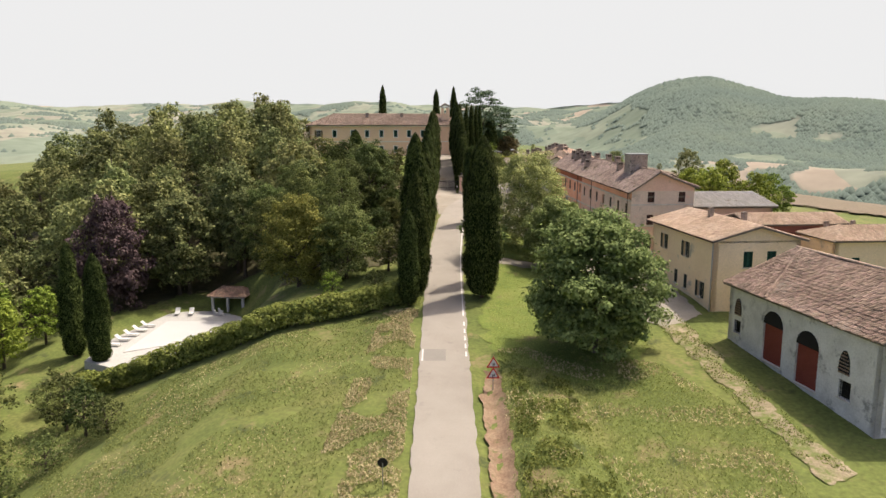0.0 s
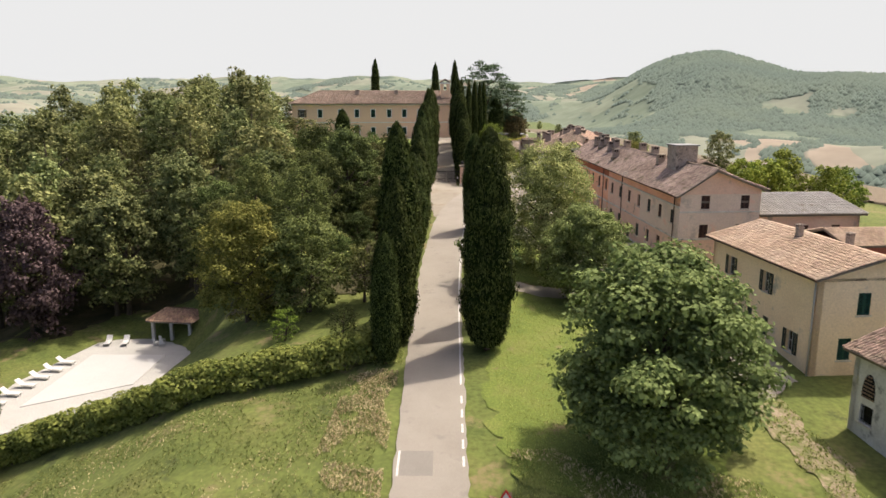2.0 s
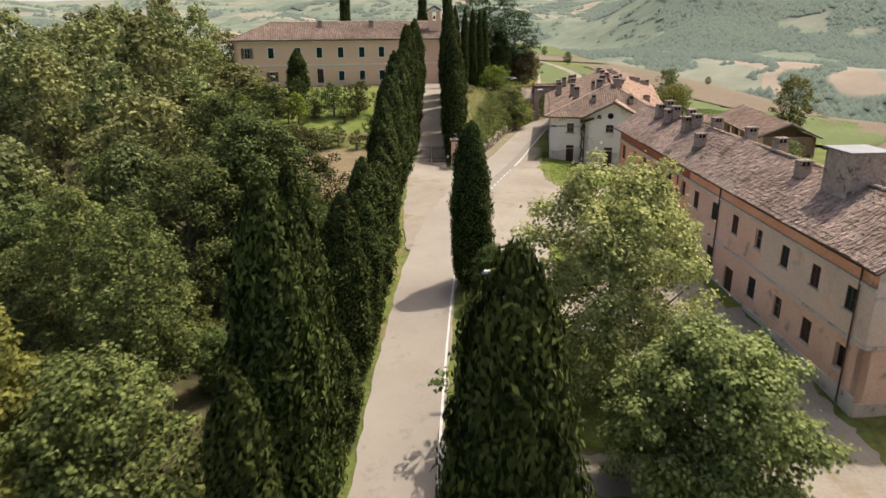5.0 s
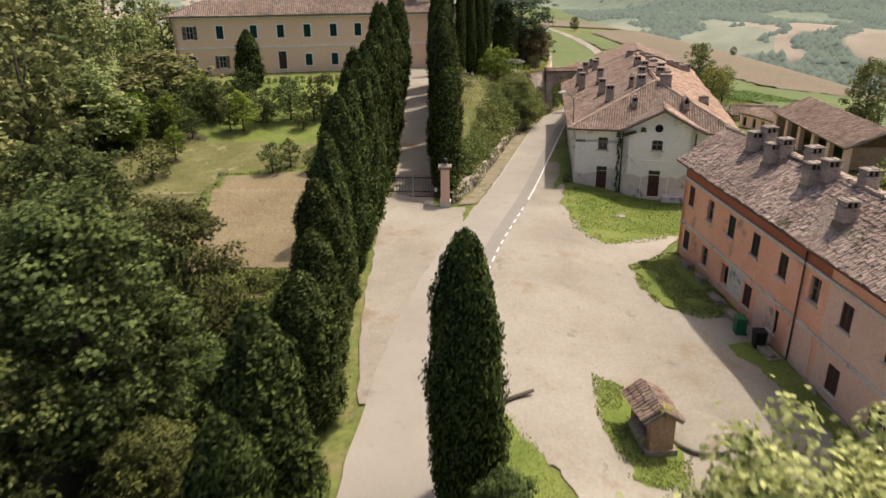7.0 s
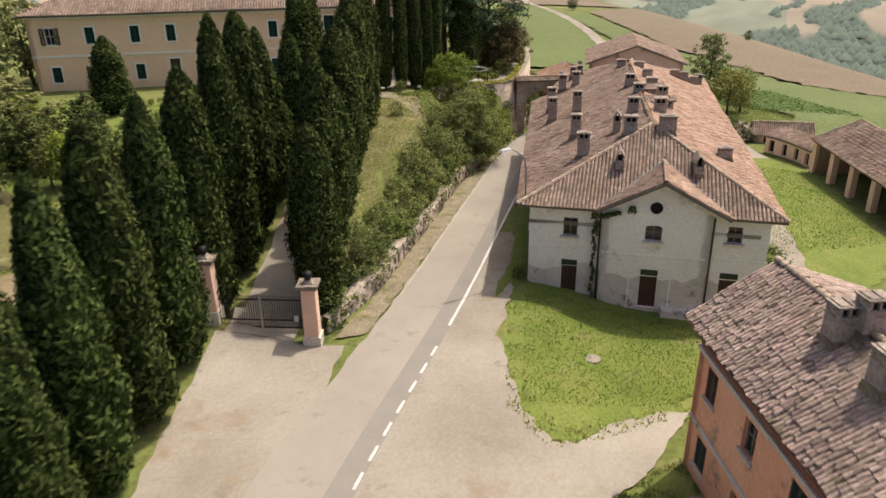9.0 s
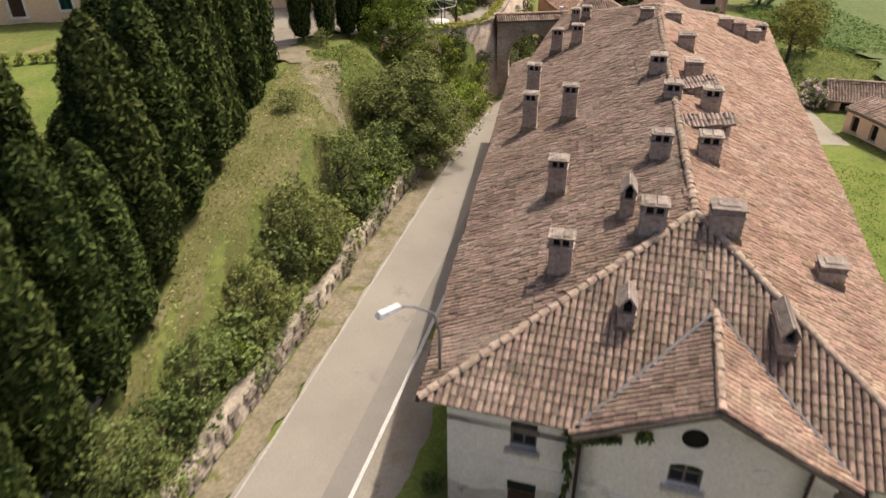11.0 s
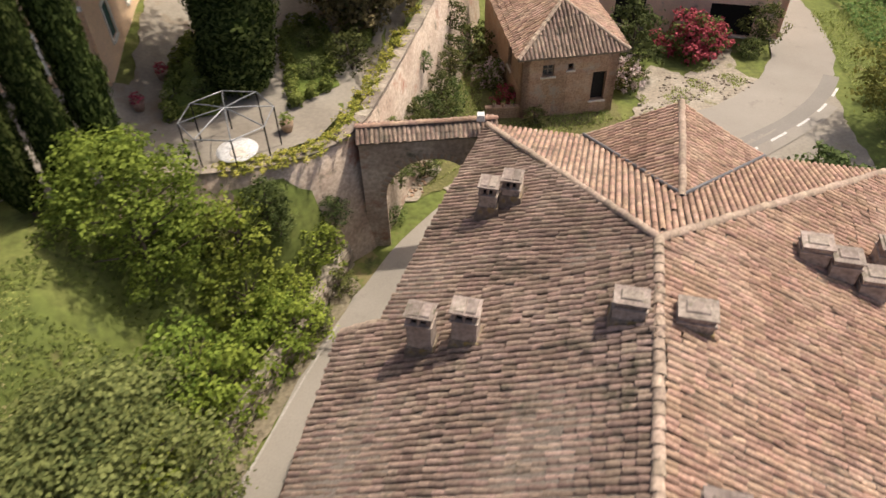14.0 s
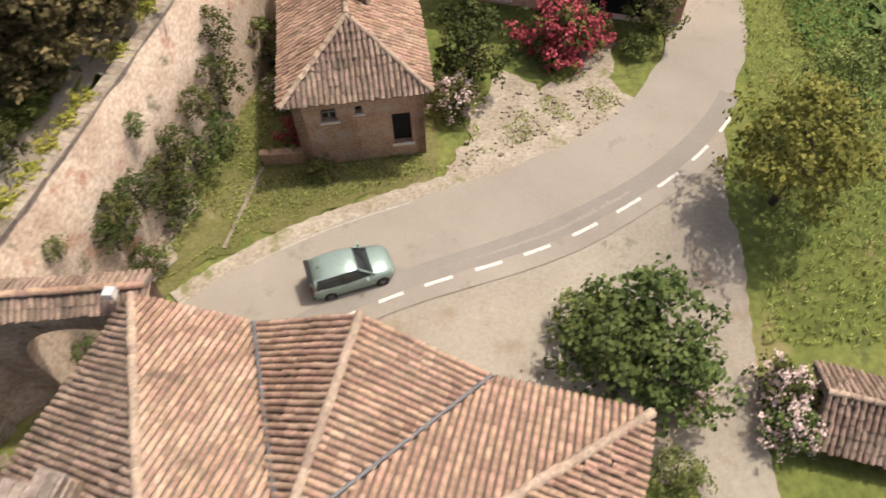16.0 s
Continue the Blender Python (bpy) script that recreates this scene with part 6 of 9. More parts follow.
tree_kind("light", "acacia_tree", 12, 4.4, 1.6, L_LIGHT, 4, "bright yellow-green leafy tree", density=4.2, leaf=0.38, clumps=28)
tree_kind("lime", "lime_tree", 12.5, 4.9, 1.0, L_LIME, 5, "leafy lime tree with pale yellow-green bracts", density=22.0, leaf=0.16, clumps=50)
tree_kind("chest", "chestnut_tree", 11.8, 6.3, 1.1, L_CHEST, 6, "broad round horse chestnut on a lawn", density=13, leaf=0.25, clumps=64, flat=0.55, shape=0.85)
tree_kind("pale", "chestnut_tree", 11.8, 6.3, 1.1, L_PALE, 6, "smaller round horse chestnut with pale bloom on the lawn", density=12, leaf=0.25, clumps=64, flat=0.55, shape=0.85)
tree_kind("purple", "purple_beech", 15, 6.4, 0.6, L_PURPLE, 7, "broad dark purple-leaved beech", density=5, leaf=0.38, clumps=38, flat=0.6)
tree_kind("cedar", "cedar_tree", 19, 7.0, 5.0, L_CEDAR, 8, "tall cedar with flat layered branches", density=5, leaf=0.32, clumps=36, flat=0.25)
tree_kind("small", "small_tree", 5.0, 2.2, 0.6, L_WOOD, 9, "small leafy garden tree", density=13, leaf=0.20, clumps=18)
tree_kind("bush", "shrub", 2.4, 1.5, 0.05, L_BUSH, 10, "loose rounded grey-green shrub", "shrub", density=19, leaf=0.13, clumps=16)
tree_kind("bushg", "shrub", 2.6, 1.6, 0.05, L_WOOD, 13, "loose rounded dark green shrub", "shrub", density=19, leaf=0.135, clumps=16)
tree_kind("roundn", "round_tree", 8.0, 4.3, 0.4, L_BUSH, 15, "round grey-green leafy tree", density=21, leaf=0.14, clumps=46)
tree_kind("lightn", "bright_tree", 7.0, 3.1, 0.5, L_LIGHT, 16, "dense bright green leafy tree", density=24, leaf=0.13, clumps=34)
tree_kind("lbush", "shrub", 3.0, 1.6, 0.1, L_LIGHT, 14, "bright yellow-green leafy shrub", "shrub", density=21, leaf=0.13, clumps=14)
tree_kind("scrub", "scrub_tree", 6.0, 2.8, 0.4, L_BUSH, 11, "thin grey-green scrub tree", density=17, leaf=0.145, clumps=24)

# cypresses along the road and the drive: x, y, height of the top above the sea of the plan, width
for i, (x, y, top, w) in enumerate([
        (-3.5, 70.6, 17.6, 0.72), (-2.9, 74, 21.2, 0.95), (-3.1, 79, 25, 1.05), (-3.4, 84.2, 24.4, 1.00), (-2.9, 88.6, 15.8, 0.80), (-3.0, 94.2, 20.9, 1.0), (-2.7, 99.4, 19.8, 0.90), (-3.0, 104.6, 20.8, 1.16), (-2.7, 110.5, 19.4, 1.05),
        (-2.8, 114.6, 19.9, 1.0), (-2.9, 117.4, 21.5, 1.0), (-3, 121.6, 23, 0.99), (-2.9, 126, 24.4, 0.99), (-2.8, 130, 25.4, 0.99), (-2.7, 134, 26.3, 1.02), (-2.5, 138.6, 26.4, 0.99),
        (-2.4, 143.5, 26.8, 0.99), (-2.3, 149, 28.8, 1.04), (-2.3, 154, 28.6, 1.04), (-2.3, 158.6, 27.2, 1.04), (-2.3, 163.4, 21.4, 0.80), (-2.3, 169.2, 25.8, 1.0), (-2.3, 174, 29.2, 1.04), (-2.4, 179, 29.6, 1.04),
        (4, 72.6, 24.8, 1.00), (4, 77.6, 22.2, 0.80), (5.2, 86.4, 18.4, 0.90), (4.2, 105.2, 23.0, 0.84),
        (3.6, 144.3, 23.7, 0.95), (3.6, 147.4, 27.1, 0.98), (3.7, 150.7, 25.2, 0.90), (3.6, 153.6, 24.0, 0.85), (3.5, 156.3, 27.4, 1.0), (3.4, 160.2, 27.6, 1.0), (3.5, 163.6, 29.0, 1.01), (3.3, 167, 30.4, 1.01), (3.2, 171.5, 31, 1.01), (3.1, 176, 32, 1.01),
        (4.2, 185.5, 31.6, 0.56), (5.9, 186.0, 31.4, 0.52), (7.3, 187.5, 31.2, 0.55), (8.5, 188.7, 31, 0.52), (9.5, 190.2, 31.0, 0.52), (-21.5, 177, 25, 1.16), (-39.8, 79.4, 11.6, 0.90), (-45, 83.8, 12.2, 0.95)]):
    key = "b0" if abs(y - 105.2) < 0.1 else "b1" if abs(y - 72.6) < .1 else ("c" if y < 128 else "e") + str(i % 4)
    cypress(key, x, y, top - gz(x, y), w, 37.0 * i, "cypress row" if abs(x) < 10 else "park cypresses")

# park trees
rnd = random.Random(4)
park = []
for _ in range(4000):
    x, y = rnd.uniform(-92, -6), rnd.uniform(84, 182)
    if y < 100 and x > -43 and x < -24:
        continue
    if y < 92 and x > -46 or (y < 104 and x > -23):
        continue
    if y > 118 and x > -20 or (y > 130 and x > -28) or (y > 168 and x > -40):
        continue
    if y < 107 and x > -62 or (y > 110 and x > -19):
        continue
    if x < -60 - (215 - y) * 0.2 and rnd.random() < 0.4:
        continue
    if all((x - a) ** 2 + (y - b) ** 2 > 7.6 ** 2 for a, b in park):
        park.append((x, y))
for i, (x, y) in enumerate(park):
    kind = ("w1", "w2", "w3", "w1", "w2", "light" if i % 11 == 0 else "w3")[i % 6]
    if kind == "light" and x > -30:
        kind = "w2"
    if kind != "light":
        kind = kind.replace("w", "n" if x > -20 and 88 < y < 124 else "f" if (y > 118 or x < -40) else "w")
    q = rnd.uniform(0.75, 1.1)
    # lower trees where the park opens towards the villa
    room = 23.4 if x > -0.21 * y - 1 else 99.0
    plant(kind, x, y, q, rnd.uniform(0, 360), min(q, (room - gz(x, y)) / TREE_KINDS[kind]["height"]), group="park trees")
plant("purple", -47.8, 101, 0.82, 20, 1.1)
plant("w2", -40.5, 107, 1.05, 120, 1.1, "broad grey-green park tree beside a dark purple beech")
for i, (x, y, q, sz) in enumerate(((-26.5, 107.5, .8, .8), (-20, 99, .72, .8), (-14.5, 104, .8, .85), (-23, 113, .8, .85), (-33, 113, 1.0, 1.1), (-46, 113, 1.0, 1.15), (-56, 108, .9, 1.0))):
    plant(("n1", "n3", "n2", "n1", "w1", "w2", "w3")[i], x, y, q, 67 * i, sz, group="park trees")
plant("olive", -17.4, 84.0, 1.0, 0, 1.0)
plant("green", -11.6, 83.4, 1.0, 80, .95)
plant("n3", -13.6, 92.1, 0.72, 130)
plant("n3", -11.2, 108.4, 0.95, 30, .78)
for i, (k, x, y, q, sz) in enumerate((("n1", -16.5, 97.5, .62, .62), ("n2", -9.0, 114.5, .62, .75), ("n1", -16.0, 117.5, .9, .85), ("n2", -24.5, 100.5, .8, .8))):
    plant(k, x, y, q, 83 * i, sz, group="park trees")
for i, (k, x, y, q) in enumerate((("green", -9.2, 99.8, .5), ("green", -14.4, 99.4, .55), ("green", -7.6, 105.6, .5), ("green", -17.8, 105.4, .6), ("green", -8.0, 111.4, .55), ("green", -13.0, 113.2, .6), ("green", -20.4, 111.0, .6), ("green", -10.4, 94.8, .4), ("bushg", -7.2, 92.6, 1.2), ("bushg", -15.6, 92.4, 1.3), ("green", -19.5, 92.6, .6), ("bushg", -6.8, 116.6, 1.3), ("green", -12.0, 119.4, .5))):
    plant(k, x, y, q, 71 * i, group="park undergrowth")
plant("green", 5.4, 102.3, .36, 10, .46, "dense dark green bush beside a roadside cypress")
plant("green", 5.3, 97.2, .36, 120, .40, "dense dark green bush beside a roadside cypress")
plant("chest", 12.8, 58.4, 1.0, 0)
plant("pale", 13.9, 84.8, 0.68, 70, 0.76)
plant("lime", 11.4, 93.6, 1.05, 60)
plant("cedar", 10.5, 200, 1.0, 0)

# ---------- distance ----------
def soft_noise(x, y, seed, scale):
    """Smooth value between about -1 and 1 over the plan, from a few crossing waves."""
    rnd = np.random.RandomState(seed)
    out = np.zeros_like(x)
    for i in range(9):
        a, k = rnd.uniform(0, 2 * math.pi), (1 + 0.55 * i) / scale
        out = out + np.sin((x * math.cos(a) + y * math.sin(a)) * k + rnd.uniform(0, 6.28) + 1.3 * np.sin((x * math.sin(a) - y * math.cos(a)) * k * 0.7)) / (1 + 0.45 * i)
    return out / 2.6


def far_height(X, Y):
    R, deg = np.hypot(X, Y - 60), np.degrees(np.arctan2(X, Y - 60))
    base = -70 + 16 * np.sin(X / 330 + 1) * np.cos(Y / 410) + 14 * np.sin(X / 120 + Y / 170) + 5 * np.sin(X / 47) * np.sin(Y / 61)
    rise = (R / 4300) ** 1.1 * 205
    hill = 112 * np.exp(-((deg - 18.9) / 5.4) ** 2 - ((R - 1800) / 520) ** 2)
    hill += 62 * np.exp(-((deg - 28) / 6.5) ** 2 - ((R - 1500) / 420) ** 2) + 40 * np.exp(-((deg - 38) / 6) ** 2 - ((R - 1600) / 500) ** 2)
    hill += 22 * np.exp(-((deg - 13.2) / 1.6) ** 2 - ((R - 2500) / 450) ** 2)
    hill += 45 * np.exp(-((deg + 22) / 10) ** 2 - ((R - 2600) / 800) ** 2) + 40 * np.exp(-((deg + 5) / 6) ** 2 - ((R - 3300) / 700) ** 2)
    rough = 9 * soft_noise(X, Y, 31, 150.0) * np.clip(R / 1500, 0.4, 1.4) + 2.5 * soft_noise(X, Y, 32, 45.0)
    return base + rise + hill + rough - 40 * (1 - ss(620, 850, R))


def woods_at(X, Y):
    """Above zero where the hills are wooded."""
    R, deg = np.hypot(X, Y - 60), np.degrees(np.arctan2(X, Y - 60))
    bias = 0.85 * ss(8, 17, deg) * ss(610, 700, R) - 0.42 - 0.25 * ss(-5, -15, deg) - 0.5 * np.exp(-((deg - 15.5) / 2.2) ** 2 - ((R - 1350) / 230) ** 2) - 0.4 * np.exp(-((deg - 24.5) / 3.0) ** 2 - ((R - 1250) / 90) ** 2)
    return soft_noise(X, Y, 33, 120.0) + 0.45 * soft_noise(X, Y, 34, 38.0) + bias


def far_land():
    """Hills beyond the valley, in polar steps ahead of the hilltop, with their fields and woods."""
    az = np.radians(np.linspace(-75, 75, 330))
    r = np.geomspace(620, 4300, 120)
    A, R = np.meshgrid(az, r)
    X, Y = R * np.sin(A), 60 + R * np.cos(A)
    Z = far_height(X, Y)
    n, m = X.shape
    i = np.arange(n * m).reshape(n, m)
    f = np.stack([i[:-1, :-1], i[:-1, 1:], i[1:, 1:], i[1:, :-1]], -1).reshape(-1, 4)[:, ::-1]
    m_far = bpy.data.materials.new("hazed_distant_land")
    m_far.use_nodes = True
    nt = m_far.node_tree
    b = nt.nodes["Principled BSDF"]
    b.inputs["Roughness"].default_value = 1.0
    b.inputs["Specular IOR Level"].default_value = 0.0
    tc = nt.nodes.new("ShaderNodeTexCoord")
    warp = nt.nodes.new("ShaderNodeTexNoise")
    warp.inputs["Scale"].default_value = 0.006
    nt.links.new(tc.outputs["Object"], warp.inputs["Vector"])
    shift = nt.nodes.new("ShaderNodeVectorMath")
    shift.operation = "MULTIPLY_ADD"
    shift.inputs[1].default_value = (140, 140, 0)
    nt.links.new(warp.outputs["Color"], shift.inputs[0])
    nt.links.new(tc.outputs["Object"], shift.inputs[2])
    flat = nt.nodes.new("ShaderNodeVectorMath")
    flat.operation = "MULTIPLY"
    flat.inputs[1].default_value = (1, 0.6, 0)
    nt.links.new(shift.outputs[0], flat.inputs[0])
    vor = nt.nodes.new("ShaderNodeTexVoronoi")
    vor.inputs["Scale"].default_value = 0.0085
    nt.links.new(flat.outputs[0], vor.inputs["Vector"])
    # field colours are greyed and lifted: the haze is mixed into them
    rp = nt.nodes.new("ShaderNodeValToRGB")
    rp.color_ramp.interpolation = "CONSTANT"
    e = rp.color_ramp.elements
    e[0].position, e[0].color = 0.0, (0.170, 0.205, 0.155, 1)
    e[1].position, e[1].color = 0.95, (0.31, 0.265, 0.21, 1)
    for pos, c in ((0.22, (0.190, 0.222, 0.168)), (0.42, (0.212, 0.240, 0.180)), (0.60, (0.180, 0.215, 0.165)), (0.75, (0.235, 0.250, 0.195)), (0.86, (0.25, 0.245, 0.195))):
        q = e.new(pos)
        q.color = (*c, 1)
    sep = nt.nodes.new("ShaderNodeSeparateColor")
    nt.links.new(vor.outputs["Color"], sep.inputs[0])
    nt.links.new(sep.outputs[0], rp.inputs["Fac"])
    wood = nt.nodes.new("ShaderNodeAttribute")
    wood.attribute_name = "woodland"
    # woodland cover, its green tinted with haze as well
    cover = nt.nodes.new("ShaderNodeMix")
    cover.data_type = "RGBA"
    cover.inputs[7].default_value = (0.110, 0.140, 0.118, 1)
    nt.links.new(wood.outputs["Fac"], cover.inputs[0])
    nt.links.new(rp.outputs["Color"], cover.inputs[6])
    n3 = nt.nodes.new("ShaderNodeTexNoise")
    n3.inputs["Scale"].default_value = 0.03
    n3.inputs["Detail"].default_value = 6
    nt.links.new(tc.outputs["Object"], n3.inputs["Vector"])
    h = nt.nodes.new("ShaderNodeHueSaturation")
    mr = nt.nodes.new("ShaderNodeMapRange")
    mr.inputs["From Min"].default_value, mr.inputs["From Max"].default_value = 0.3, 0.7
    mr.inputs["To Min"].default_value, mr.inputs["To Max"].default_value = 0.86, 1.12
    nt.links.new(n3.outputs["Fac"], mr.inputs["Value"])
    nt.links.new(mr.outputs[0], h.inputs["Value"])
    nt.links.new(cover.outputs[2], h.inputs["Color"])
    nt.links.new(h.outputs["Color"], b.inputs["Base Color"])
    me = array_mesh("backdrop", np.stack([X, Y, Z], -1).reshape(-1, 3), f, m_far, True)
    land = me.attributes.new("woodland", "FLOAT", "POINT")
    land.data.foreach_set("value", ss(-0.06, 0.04, woods_at(X, Y)).ravel().astype(np.float32))
    obj("backdrop", me, kind="structure", label="hazy hills with patchwork fields across the valley", category="hills")
    # woods: many rounded crowns standing on the slopes
    rnd = np.random.RandomState(77)
    k = 200000
    rr = np.sqrt(rnd.uniform(640 ** 2, 2900 ** 2, k))
    aa = np.radians(rnd.uniform(-42, 42, k))
    x, y = rr * np.sin(aa), 60 + rr * np.cos(aa)
    ok = woods_at(x, y) > rnd.uniform(-0.04, 0.02, k)
    hedge_row = (np.abs(soft_noise(x, y, 35, 90.0)) < 0.022) & (rnd.rand(k) < 0.6)
    ok = (ok | hedge_row) & (rnd.rand(k) < np.clip(1500 / rr, 0.35, 1.0))
    x, y, rr = x[ok][:62000], y[ok][:62000], rr[ok][:62000]
    n = len(x)
    z = far_height(x, y) - 1.5
    size = rnd.uniform(5.0, 8.5, n) * np.clip(rr / 1500, 0.85, 1.5)
    tall = np.minimum(size * rnd.uniform(0.55, 0.9, n), 8)
    ring = [(math.cos(q), math.sin(q)) for q in (0.3, 1.56, 2.8, 4.07, 5.3)]
    V = np.zeros((n, 6, 3))
    for q, (c, d) in enumerate(ring):
        V[:, q] = np.column_stack([x + c * size, y + d * size, z])
    V[:, 5] = np.column_stack([x, y, z + 1.5 + tall])
    T = [(q, (q + 1) % 5, 5) for q in range(5)]
    F = (np.array(T)[None] + (np.arange(n) * 6)[:, None, None]).reshape(-1, 3)
    # low-contrast bluish greens: haze over the woods is part of the colour
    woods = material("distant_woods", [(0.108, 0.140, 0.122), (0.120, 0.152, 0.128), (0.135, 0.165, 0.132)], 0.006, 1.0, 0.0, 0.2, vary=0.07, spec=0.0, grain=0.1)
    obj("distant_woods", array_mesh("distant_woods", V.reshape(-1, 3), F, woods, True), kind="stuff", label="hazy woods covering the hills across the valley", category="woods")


far_land()
haze = bpy.data.materials.new("hazy_sky")
haze.use_nodes = True
hz = haze.node_tree.nodes["Principled BSDF"]
hz.inputs["Base Color"].default_value = (0, 0, 0, 1)
hz.inputs["Specular IOR Level"].default_value = 0.0
hz.inputs["Emission Color"].default_value = (0.905, 0.95, 1.0, 1)
hz.inputs["Emission Strength"].default_value = 0.45
ring = Geo()
for i in range(48):
    a0, a1 = math.radians(-82 + 164 * i / 48), math.radians(-82 + 164 * (i + 1) / 48)
    ring.quad(*[(4700 * math.sin(a), 60 + 4700 * math.cos(a), z) for a, z in ((a0, -400), (a1, -400), (a1, 1500), (a0, 1500))])
obj("sky_backdrop", ring, haze, kind="structure", label="pale hazy sky above the horizon", category="sky")
WHEAT = material("ripe_field", [(0.148, 0.118, 0.078), (0.175, 0.141, 0.096)], 0.05, 1.0, 0.4, 2.0)
CROP = material("green_field", [(0.095, 0.125, 0.042), (0.12, 0.15, 0.052)], 0.05, 1.0, 0.4, 2.0)
sheet("wheat_field", [(64, 140), (75, 190), (95, 240), (140, 300), (190, 380), (330, 330), (330, 200), (230, 120), (120, 100), (80, 118)], 0.35, WHEAT, "ripe tan wheat field on the slope", "field", 2.0, 6.0, 3)
sheet("crop_field", [(55, 172), (57, 215), (58, 300), (54, 380), (64, 390), (68, 300), (80, 248), (88, 222), (80, 180), (63, 165)], 0.45, CROP, "green crop field", "field", 1.0, 5.0, 4)
sheet("wheat_field", [(89, 223), (112, 266), (110, 305), (114, 400), (92, 440), (66, 400), (69, 301), (81, 249)], 0.5, WHEAT, "ripe tan field on the ridge", "field", 1.0, 6.0, 5)
sheet("crop_field", [(22, 270), (50, 262), (54, 300), (51, 420), (28, 440), (14, 360)], 0.5, CROP, "green field strip on the ridge", "field", 1.0, 6.0, 6)
sheet("wheat_field", [(4, 446), (48, 436), (92, 446), (86, 545), (10, 552)], 0.5, WHEAT, "ripe tan field on the ridge", "field", 1.5, 7.0, 7)
sheet("crop_field", [(4, 560), (88, 552), (96, 690), (4, 690)], 0.5, CROP, "green field strip on the ridge", "field", 1.5, 8.0, 8)
obj("farm_track", ribbon("farm_track", smooth_line([(47, 262), (54, 320), (52, 400), (44, 450), (56, 520), (48, 620)], 4.0), -1.6, 1.6, 0.62, GRAVEL, 0.3, 3, 9), kind="structure", label="pale farm track along the ridge", category="track")

# ---------- surfaces on the ground ----------
sheet("gravel_yard", [(3.9, 121), (4.3, 116), (5.4, 111.5), (8.0, 107.5), (10.5, 102), (13.6, 97), (15.2, 92.5), (13.5, 89), (9.5, 88.2), (3.0, 88.5), (2.6, 86.0), (9.5, 85.6), (16.5, 86.6), (19.5, 81), (19.0, 72), (18.5, 66.5), (20.5, 64), (25.2, 67.5), (24.8, 80), (24.0, 88), (23.6, 92), (22.4, 112), (21.8, 119), (21.2, 122.6), (18.6, 122.2), (17.2, 123.4), (16.7, 126), (16.7, 129), (20.6, 133.6), (22, 136.2), (19, 135.6), (15.3, 133.2), (14.2, 135.4), (13.5, 142), (14.4, 146), (15.2, 151), (15.9, 158), (14.5, 158), (12.2, 150), (8.6, 139)], 0.06, GRAVEL, "pale dusty gravel yard", "yard", 0.22, 0.9, 6)
obj("entrance_apron", ribbon("entrance_apron", smooth_line([(1.8, 112), (1.0, 120), (0.8, 130), (0.9, 141)], 1.0), -2.4, 4.2, 0.07, GRAVEL, 0.15), kind="structure", label="gravel apron before the villa gate", category="gravel")
obj("driveway", ribbon("driveway", smooth_line([(0.8, 141), (0.7, 150), (0.6, 165), (0.2, 180), (-1.2, 188)], 1.0), -1.75, 1.75, 0.09, GRAVEL, 0.12, 4, 7), kind="structure", label="pale gravel drive between cypress rows", category="drive")
sheet("courtyard", [(-9, 192.6), (-6.5, 184), (-4.8, 180), (-1.5, 177), (3.0, 178.5), (3.4, 183.2), (4.0, 186), (8.4, 189.6), (9.6, 192.4), (7.4, 197.0), (0, 195.8)], 0.10, GRAVEL, "pale gravel villa forecourt", "courtyard", 0.2, 1.0, 8)
sheet("garden_path", [(7.5, 197), (9.0, 192.8), (10.5, 191.4), (14.2, 191.2), (17.2, 193.6), (18.7, 199.5), (19.6, 205), (20.5, 213), (9, 214), (5.2, 207)], 0.10, GRAVEL, "pale gravel paths between the clipped beds", "path", 0.1, 0.8, 9)
BEDS = [[(10.0, 194.8), (12.2, 195.2), (10.6, 203.0), (8.2, 202.4)], [(15.6, 196.0), (17.3, 197.8), (15.5, 204.5), (13.2, 203.7)], [(17.5, 200.6), (18.5, 201.8), (18.0, 207), (16.2, 206.4)]]
for k, bed in enumerate(BEDS):
    sheet("garden_bed", bed, 0.14, LAWN, "green bed inside a clipped box hedge", "flower bed", 0.05, 0.6, 50 + k)
sheet("dirt_path", [(2.0, 184.5), (4.4, 184.0), (5.6, 181.6), (7.4, 179.0), (8.8, 175.0), (8.0, 172.4), (6.9, 174.4), (5.4, 178.2), (3.2, 180.2)], 0.09, VERGE, "worn earth path down the garden terrace", "path", 0.5, 0.4, 38)
sheet("lane", [(45.2, 211), (44.0, 206), (43.6, 200), (43.4, 195), (43.3, 190), (42.5, 184), (40, 172), (36.5, 158), (34.5, 150), (33.0, 151), (35, 160), (38.5, 173), (41, 183), (41.0, 184.5), (46.0, 184.5), (46.1, 190.6), (46.6, 196.5), (46.6, 200.4), (46.2, 204), (47.2, 209)], 0.07, GRAVEL, "dusty lane behind the farmhouse", "lane", 0.15, 0.9, 11)
sheet("gravel_forecourt", [(25.0, 194.6), (29.5, 198.3), (34, 200.7), (38.5, 203), (43, 206.3), (45.8, 209), (46.4, 200), (45.2, 197), (43, 191.0), (36, 191.8)], 0.06, GRAVEL, "pale gravel forecourt beside the road", "yard", 0.15, 0.8, 12)
sheet("dirt_yard", [(33, 203), (33.4, 205.6), (34.4, 207.3), (35.2, 211), (36.2, 212.5), (38, 211), (40, 213), (40.8, 216), (42, 216), (41.6, 211), (43.6, 209.8), (40, 206)], 0.06, PALE_DIRT, "bare dirt yard by the small house", "yard", 0.35, 0.6, 13)
